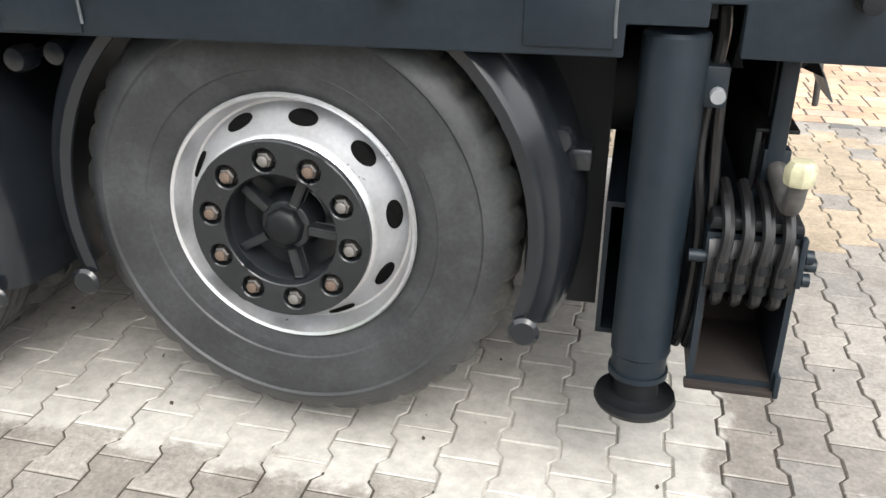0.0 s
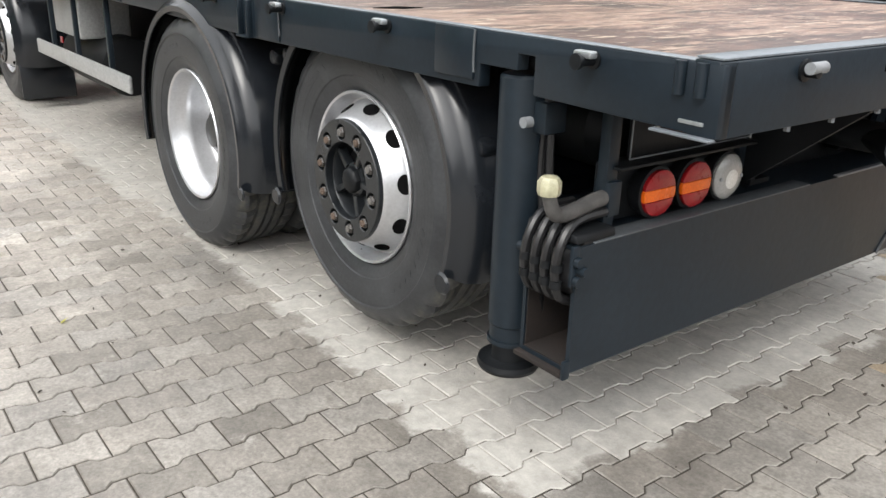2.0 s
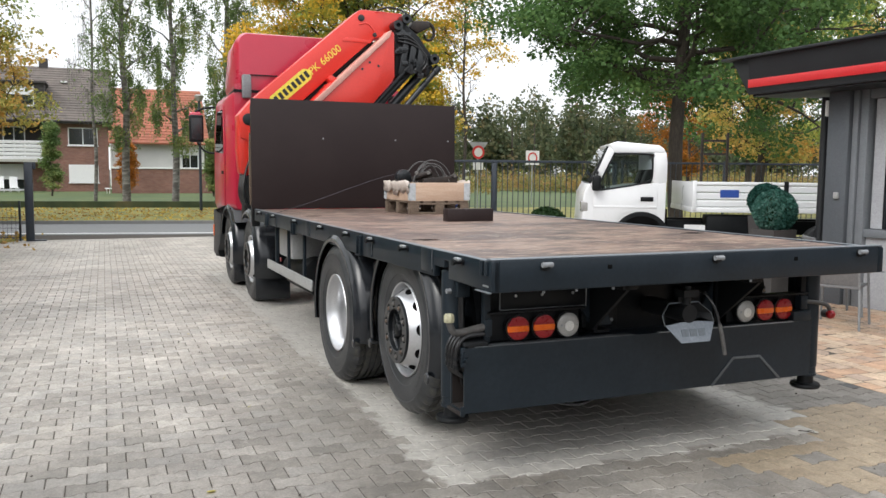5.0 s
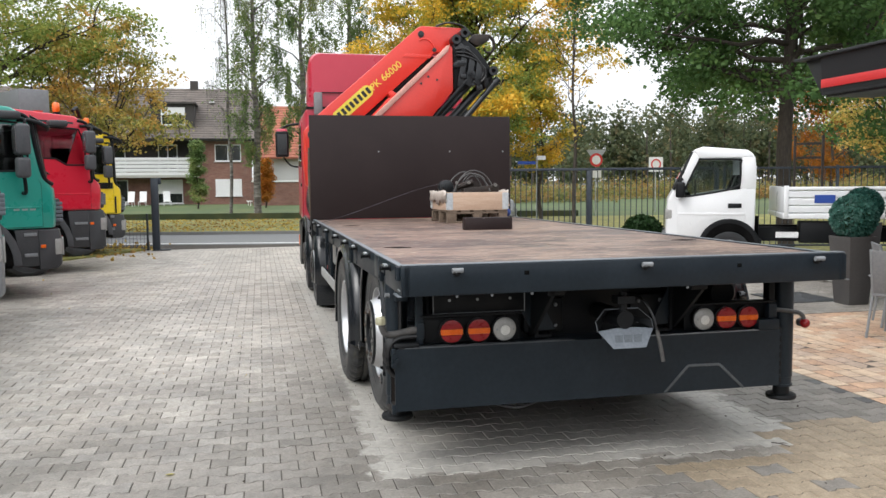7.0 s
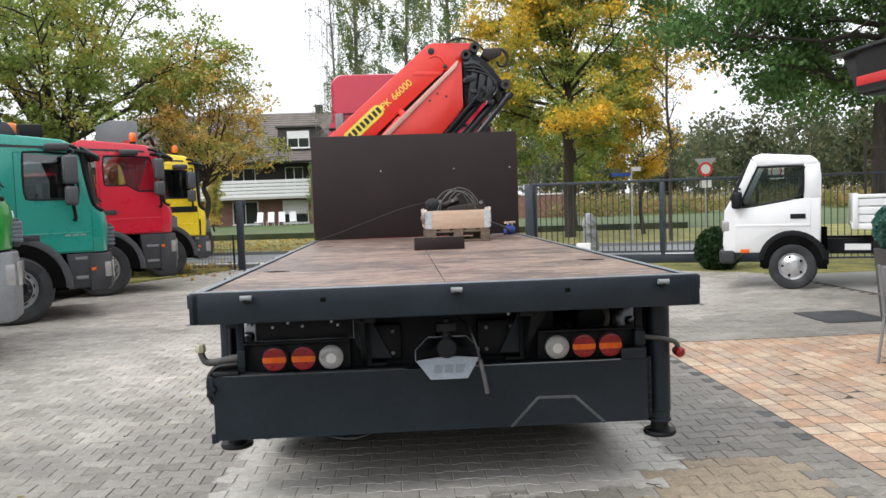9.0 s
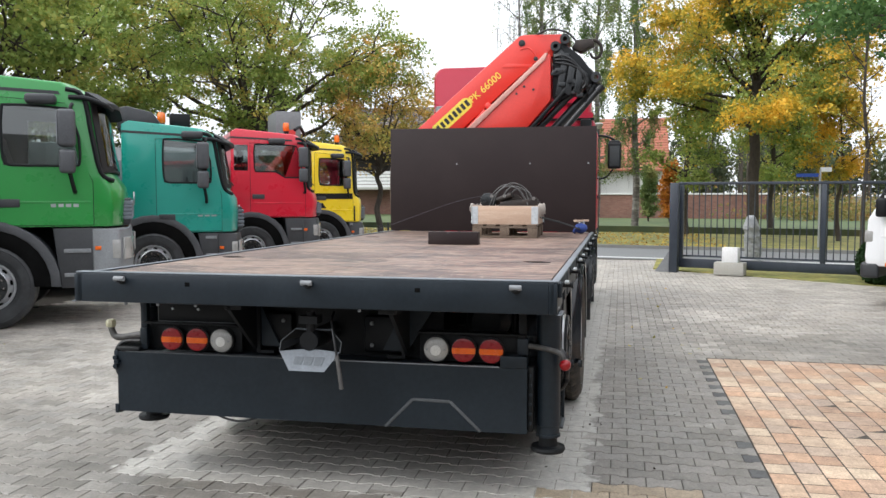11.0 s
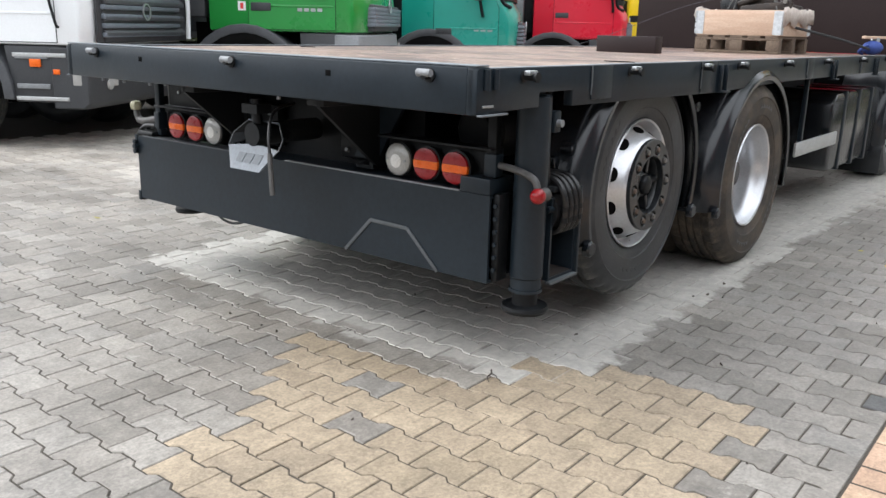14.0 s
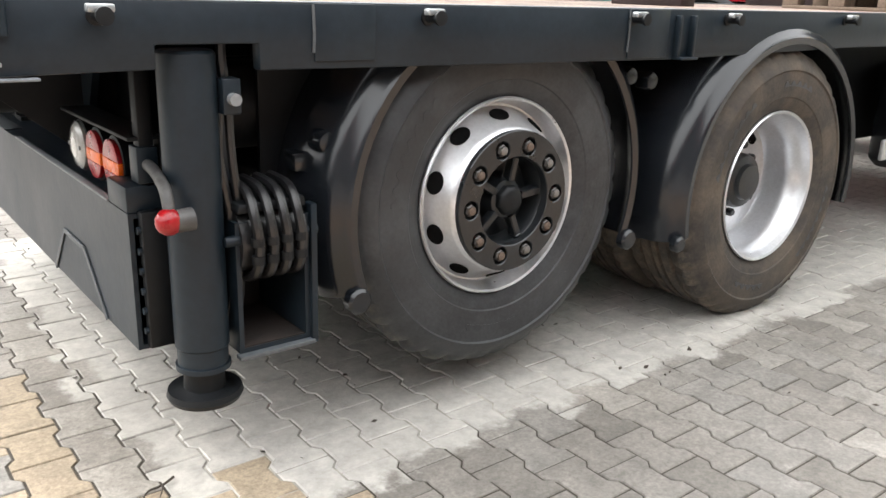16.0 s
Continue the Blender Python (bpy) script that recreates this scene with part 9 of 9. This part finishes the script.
tree("linden_tree", -31.5, 4.2, 7.0, 2.3, 2.0, "leaf_olive", "bark", 9000, 0.045, 16, "dull green roadside tree", trunk_r=0.13, limbs=16, clump=0.26)
tree("maple_tree", -27.6, 9.1, 5.4, 1.7, 2.2, "leaf_yellow", "bark", 6000, 0.045, 19, "slender young maple with yellow leaves", trunk_r=0.09, limbs=14, clump=0.24)
tree("hornbeam_tree", -23.8, -11.4, 12.5, 5.6, 2.6, "leaf_olive", "bark", 66000, 0.042, 6, "spreading olive-green tree behind the parked lorries", trunk_r=0.30, limbs=28, clump=0.30, fork=0.31, rise=0.98, subs=7, pads=5, bare=0.48)
tree("cherry_tree", -24.6, -6.9, 7.4, 2.9, 2.4, "leaf_mixed", "bark", 15000, 0.040, 7, "small tree with thinning orange-green leaves", trunk_r=0.12, limbs=20, clump=0.22, fork=0.36, subs=6)
tree("ash_tree", -17.5, -17.0, 13.0, 5.6, 3.0, "leaf_olive", "bark", 46000, 0.056, 8, "tall olive-green tree behind the green tipper", trunk_r=0.3, limbs=24, clump=0.34, fork=0.3)
tree("ash_tree", -27.0, -21.0, 13.0, 5.6, 3.0, "leaf_olive", "bark", 30000, 0.07, 9, "tall olive-green tree beyond the lorries", trunk_r=0.28, limbs=22, clump=0.38)
tree("ash_tree", -9.5, -19.5, 13.0, 5.6, 3.0, "leaf_olive", "bark", 30000, 0.07, 10, "tall olive-green tree beyond the lorries", trunk_r=0.28, limbs=22, clump=0.38)
tree("bare_tree", -22.8, 8.6, 11.0, 1.5, 3.0, "leaf_mixed", "bark", 200, 0.05, 12, "nearly bare slender tree with thin twigs", trunk_r=0.07, limbs=20, rise=1.6)
tree("bare_tree", -36.0, -3.3, 17.0, 1.9, 5.0, "leaf_birch", "bark_birch", 900, 0.035, 13, "nearly bare slender birch with thin hanging twigs", trunk_r=0.085, droop=0.9, limbs=20, rise=1.5)
tree("beech_tree", -40.0, 32.0, 8.2, 4.2, 1.6, "leaf_orange", "bark", 26000, 0.050, 15, "low tree in orange-yellow autumn leaf", trunk_r=0.13, limbs=18)
tree("linden_tree", -37.0, 8.4, 9.0, 2.8, 2.4, "leaf_olive", "bark", 15000, 0.048, 17, "dull green roadside tree", trunk_r=0.16, limbs=18)
tree("linden_tree", -20.0, 19.0, 7.6, 3.2, 2.0, "leaf_mixed", "bark", 21000, 0.042, 18, "golden orange autumn tree beside the showroom", trunk_r=0.2, limbs=20)
tree("linden_tree", -22.0, 27.5, 11.5, 4.6, 1.8, "leaf_olive", "bark", 24000, 0.06, 25, "broad olive-green tree beyond the showroom", trunk_r=0.22, limbs=24, clump=0.36)
tree("beech_tree", -17.0, 24.0, 8.6, 3.4, 1.6, "leaf_mixed", "bark", 22000, 0.046, 26, "low tree in orange-yellow autumn leaf", trunk_r=0.16, limbs=20)
tree("linden_tree", -31.0, 28.5, 12.0, 4.4, 2.0, "leaf_green", "bark", 20000, 0.066, 27, "broad dark green tree beyond the meadow's edge", trunk_r=0.2, limbs=24, clump=0.38)
for x, y, h, key, seed in ((-50, -5.75, 4.4, "leaf_birch", 20), (-49, -12.2, 4.0, "leaf_mixed", 21), (-49.5, -1.6, 3.0, "leaf_orange", 22), (-48, 3.2, 3.4, "leaf_birch", 23), (-47, 4.4, 3.6, "leaf_orange", 24)):
    tree("columnar_shrub", x, y, h, 0.55, 0.4, key, "bark", 8500, 0.041, seed, "narrow upright shrub on the lawn", trunk_r=0.06, limbs=14, clump=0.16, rise=1.6)

# far woods: one mass of crowns with gaps
g = np.random.RandomState(31)
cs = []
for k in range(125):
    a = g.uniform(0, 1)
    if k < 95:
        wx, wy, wh = g.uniform(-120, -78), 12 + a * 105, g.uniform(4.5, 12.5)
    else:
        wx, wy, wh = g.uniform(-150, -95), -95 + a * 120, g.uniform(7, 11)
    m_ = 1450
    wide = g.uniform(1.8, 3.6)
    d = g.normal(size=(m_, 3))
    d /= np.linalg.norm(d, axis=1)[:, None]
    rad = g.uniform(0.25, 1.0, m_) ** 0.6
    lump = 1 + 0.35 * np.sin(5 * d[:, 0] + k) * np.sin(4 * d[:, 2] + 2 * k)
    cs.append(np.array((wx, wy, wh * 0.55)) + d * (rad * lump)[:, None] * np.array((wide, wide, wh * 0.45)))
woods = leaves_mesh("far_woods", np.concatenate(cs), 0.17, 0.8, g, M["leaf_far"], None, long=1.2)
tagged(woods, "distant dull green and brown woodland edge", "woods", kind="stuff")
trunks = Solid()
for k in range(60):
    x, y = g.uniform(-90, -76), g.uniform(8, 105)
    trunks.rod((x, y, -0.1), (x + g.uniform(-0.4, 0.4), y, g.uniform(6, 9)), 0.16, 0.05, n=6)
tw = part("far_trunks", trunks, M["bark"])
tagged(tw, "distant bare tree trunks at the woodland edge", "woods", kind="stuff")
# undergrowth of the meadow
cs = []
for k in range(70):
    x, y = g.uniform(-68, -52), g.uniform(12.5, 70)
    m_ = 620
    hh = g.uniform(0.25, 0.75)
    cs.append(np.array((x, y, hh)) + g.normal(size=(m_, 3)) * np.array((1.2, g.uniform(0.9, 3.0), hh * 0.8)))
sc = np.concatenate(cs)
sc = sc[sc[:, 2] > -0.05]
sh = leaves_mesh("meadow_scrub", sc, 0.055, 0.8, g, M["leaf_ochre"], None, long=2.6)
tagged(sh, "tall ochre grass and scrub at the meadow edge", "scrub", kind="stuff")

# undergrowth behind the parked lorries
cs = []
for k in range(46):
    f = k / 45
    x, y = -33 + 26 * f + g.normal() * 0.8, -13.5 - 11.5 * f + g.normal() * 0.9
    hh = g.uniform(2.6, 4.6)
    cs.append(np.array((x, y, hh * 0.5)) + g.normal(size=(900, 3)) * np.array((1.0, 1.0, hh * 0.27)))
sc = np.concatenate(cs)
sc = sc[sc[:, 2] > -0.05]
ug = leaves_mesh("undergrowth", sc, 0.07, 0.8, g, M["leaf_far"], None, level=0.6)
tagged(ug, "dull green and brown undergrowth below the trees", "undergrowth", kind="stuff")

# clipped bush by the fence
bush = thing("box_bush", pose(-13.1, 6.42, gz(-13.1)), "dark green clipped box bush by the gate", "bush")
d = g.normal(size=(6000, 3))
d /= np.linalg.norm(d, axis=1)[:, None]
c = d * g.uniform(0.75, 1.03, 6000)[:, None] * np.array((0.46, 0.46, 0.47)) + np.array((0, 0, 0.42))
leaves_mesh("foliage", c[c[:, 2] > 0], 0.03, 0.8, g, M["leaf_box"], bush)
part("bush_core", Solid().ball((0, 0, 0.42), 0.37, 1, 1, 1), M["leaf_box"], bush)

# fallen leaves on the verge and along the gate
cs = []
for k in range(3000):
    yy = g.uniform(-16, 5)
    cs.append((road_x(yy, g.uniform(4.6, 13.5)), yy, ROAD_Z + 0.095))
for k in range(500):
    cs.append((g.normal() * 1.2 - 18.5, -6.3 + g.normal() * 0.8, gz(-18) + 0.035))
fl = leaves_mesh("fallen_leaves", np.array(cs), 0.045, 0.8, g, M["leaf_brown"], None, long=1.1)
tagged(fl, "scattered yellow-brown fallen leaves on the grass", "leaves", kind="stuff")

# ---- paving stones ----
PX, PY = 0.1415, 0.1995          # row pitch along x, stone length along y


def stone_outline(half_y, wave=0.0105, gap=0.0032, cut=None):
    """Bone-shaped concrete stone: straight ends, waved long sides. cut: straight end at this y instead."""
    hx, hy = PX / 2 - gap * 1.1, half_y - gap * 0.8
    ys = [(-hy, wave), (-0.061, wave), (-0.038, -wave), (0.038, -wave), (0.061, wave), (hy, wave)]
    top = [(hx + w, y) for y, w in ys]
    return top + [(-x, y) for x, y in reversed(top)]


def stone_block(outline, depth=0.013, edge=0.003):
    """Top, bevelled edge and sides of one stone, with its top at z = 0."""
    n = len(outline)
    cx = sum(p[0] for p in outline) / n
    cy = sum(p[1] for p in outline) / n
    inner = []
    for x, y in outline:
        inner.append((x - math.copysign(edge, x - cx), y - (math.copysign(edge, y - cy) if abs(abs(y - cy) - max(abs(q[1] - cy) for q in outline)) < 1e-6 else 0), 0.0))
    verts = inner + [(x, y, -edge) for x, y in outline] + [(x, y, -depth) for x, y in outline]
    faces = [tuple(range(n))[::-1]]
    for i in range(n):
        j = (i + 1) % n
        faces += [(i, j, n + j, n + i), (n + i, n + j, 2 * n + j, 2 * n + i)]
    return np.array(verts), faces


def far_block(outline, depth=0.008, edge=0.003):
    """Top and slanting sides of one stone far from the walk."""
    v, f = stone_block(outline, depth, edge)
    n = len(outline)
    return np.concatenate([v[:n], v[2 * n:]]), f[:1] + [(i, (i + 1) % n, n + (i + 1) % n, n + i) for i in range(n)]


def zone(x, y):
    """0 damp, 1 dry under the truck, 2 tan stones of an older repair."""
    j = 0.05 * math.sin(7.3 * x) + 0.04 * math.sin(11.0 * y + x)
    if -10.4 < x < -0.22 + 0.6 * j and -1.37 - j * 0.5 < y < 1.30 + j * 0.4:
        if not (x > -0.62 and y < -1.22) and not (x > -0.7 and y > 1.18):
            return 1
    u = (x + 0.25) * 0.55 + 0.2
    if x > -0.86 and y > max(0.22, u) + j and y < 2.12 + 0.10 * x + j and x < 2.4:
        if x > -0.2 or y > 0.9 + (-0.25 - x) * 0.1:
            return 2
    return 0


rng = random.Random(7)
base_v, base_f = stone_block(stone_outline(PY / 2))
far_v, far_f = far_block(stone_outline(PY / 2))
half_v, half_f = stone_block([(PX / 2 - 0.002, -PY / 4 + 0.002), (PX / 2 - 0.002, PY / 4 - 0.002), (-PX / 2 + 0.002, PY / 4 - 0.002), (-PX / 2 + 0.002, -PY / 4 + 0.002)])
pav_mats = [M["pav_wet"], M["pav_wet"], M["pav_tan"], M["pav_dark"]]
shared = []
for zi in range(3):
    me = bpy.data.meshes.new("paving_stone")
    me.from_pydata([tuple(v) for v in base_v], [], base_f)
    me.materials.append(pav_mats[zi])
    shared.append(me)
paving = tagged(new("paving"), "grey bone-shaped concrete paving, damp outside the truck's footprint", "paving", kind="structure")
lots = {"v": [], "f": [], "m": [], "n": 0}


def lay(verts, faces, x, y, mi):
    tip = (rng.uniform(-0.010, 0.010), rng.uniform(-0.010, 0.010), rng.uniform(-0.0012, 0.0012))
    v = verts + np.array((x, y, gz(x)))
    v[:, 2] += verts[:, 0] * tip[0] + verts[:, 1] * tip[1] + tip[2]
    lots["v"].extend(map(tuple, v))
    k = lots["n"]
    lots["f"].extend(tuple(i + k for i in f) for f in faces)
    lots["m"].extend([mi] * len(faces))
    lots["n"] += len(verts)


singles = 0
rows = range(int(-18.4 / PX), int(9.0 / PX))
for i in rows:
    x = i * PX - 0.014
    off = 0.0 if i % 2 == 0 else PY / 2
    edge_y = 2.4185 if x > -4.72 else 7.0
    j0 = int(-6.9 / PY)
    for j in range(j0, int(edge_y / PY) + 2):
        y = j * PY + off + 0.024
        if y + PY / 2 > edge_y + 0.004:
            if x > -4.72 and y - PY / 2 < edge_y - 0.03:
                lay(half_v, half_f, x, y - PY / 4, 3 if rng.random() < 0.75 else 0)
            break
        mi = zone(x, y)
        if rng.random() < 0.03 and mi == 2:
            mi = 0
        near = (-0.95 < x < 0.35 and 0.75 < y < 2.1) or (-1.7 < x < -0.55 and -2.25 < y < -1.2) or (-0.4 < x < 0.25 and -1.2 < y < -0.2)
        if near and singles < 210:
            singles += 1
            ob = new("paving_stone", shared[mi])
            ob.parent = paving
            ob.matrix_world = pose(x, y, gz(x) + rng.uniform(-0.0012, 0.0012), rng.uniform(-0.5, 0.5), rng.uniform(-0.5, 0.5), 180 * rng.randint(0, 1))
        else:
            lay(*((far_v, far_f) if x < -6.5 or y < -4.5 or x > 5 else (base_v, base_f)), x, y, mi)
rest = raw("paving_stones", lots["v"], lots["f"], pav_mats, paving)
rest.data.polygons.foreach_set("material_index", lots["m"])
tagged(rest, kind="stuff")

# terrace of sandstone-coloured slabs in rows of uneven lengths
terrace = tagged(new("terrace_paving"), "terrace of mixed sand, salmon and grey slabs in straight rows", "paving", kind="structure")
lots = {"v": [], "f": [], "m": [], "n": 0}
slab_mesh, singles = {}, 0
for c in range(21):
    y0 = 2.422 + c * 0.157
    x = -4.72
    while x < 9.0:
        ln = rng.choice((0.138, 0.178, 0.198, 0.198, 0.238))
        w = 0.157
        a, b = ln / 2 - 0.0034, w / 2 - 0.0020
        key = round(ln, 3)
        sv, sf = stone_block([(a, -b), (a, b), (-a, b), (-a, -b)], edge=0.005)
        if c < 6 and -2.4 < x < 0.2 and singles < 90:
            if key not in slab_mesh:
                me = bpy.data.meshes.new("terrace_slab")
                me.from_pydata([tuple(v) for v in sv], [], sf)
                me.materials.append(M["patio"])
                slab_mesh[key] = me
            ob = new("terrace_slab", slab_mesh[key])
            ob.parent = terrace
            ob.matrix_world = pose(x + ln / 2, y0 + w / 2, gz(x) + rng.uniform(-0.001, 0.0015), rng.uniform(-0.4, 0.4), rng.uniform(-0.4, 0.4), 0)
            singles += 1
        else:
            lay(sv, sf, x + ln / 2, y0 + w / 2, 0)
        x += ln
bed_v = []
for x in (-4.75, -2.0, 9.0):
    bed_v += [(x, 2.419, gz(x) - 0.002), (x, 5.75, gz(x) - 0.002)]
tagged(raw("terrace_bed", bed_v, [(0, 2, 3, 1), (2, 4, 5, 3)], M["joint"], terrace), kind="structure")
rest = raw("terrace_slabs", lots["v"], lots["f"], [M["patio"]], terrace)
tagged(rest, kind="stuff")

# ---- small things on the ground ----
tw = thing("twig", pose(-0.36, 1.12, 0.004, 0, 0, 25), "small dry forked twig lying on the paving", "twig")
part("stick", Solid().tube([(-0.055, 0.0, 0.004), (-0.01, 0.008, 0.008), (0.03, 0.0, 0.010), (0.06, 0.012, 0.005)], 0.0042, 6, 0.002), M["bark"], tw)
part("side_shoot", Solid().tube([(-0.01, 0.008, 0.008), (0.012, 0.03, 0.012), (0.03, 0.04, 0.006)], 0.003, 6, 0.0012), M["bark"], tw)
g = np.random.RandomState(77)
cs = []
for k in range(220):
    x, y = g.uniform(-7, 4.0), g.uniform(-4.2, 2.3)
    cs.append((x, y, gz(x) + 0.004))
for k in range(110):
    x, y = g.uniform(-3.5, -0.1), g.uniform(-1.5, 1.5)
    cs.append((x, y, gz(x) + 0.004))
crumbs = leaves_mesh("ground_crumbs", np.array(cs), 0.006, 1.2, g, M["bark"], None, level=6.0, long=1.3)
tagged(crumbs, "tiny dark crumbs of soil and leaf on the paving", "debris", kind="stuff")
cs = []
for k in range(70):
    x, y = g.uniform(-14, 3.8), g.choice((g.uniform(-6.5, -1.8), g.uniform(1.5, 2.4)))
    cs.append((x, y, gz(x) + 0.007))
fl2 = leaves_mesh("yard_leaves", np.array(cs), 0.016, 0.9, g, M["leaf_mixed"], None, level=5.0, long=1.4)
tagged(fl2, "few small withered leaves scattered over the paving", "leaves", kind="stuff")
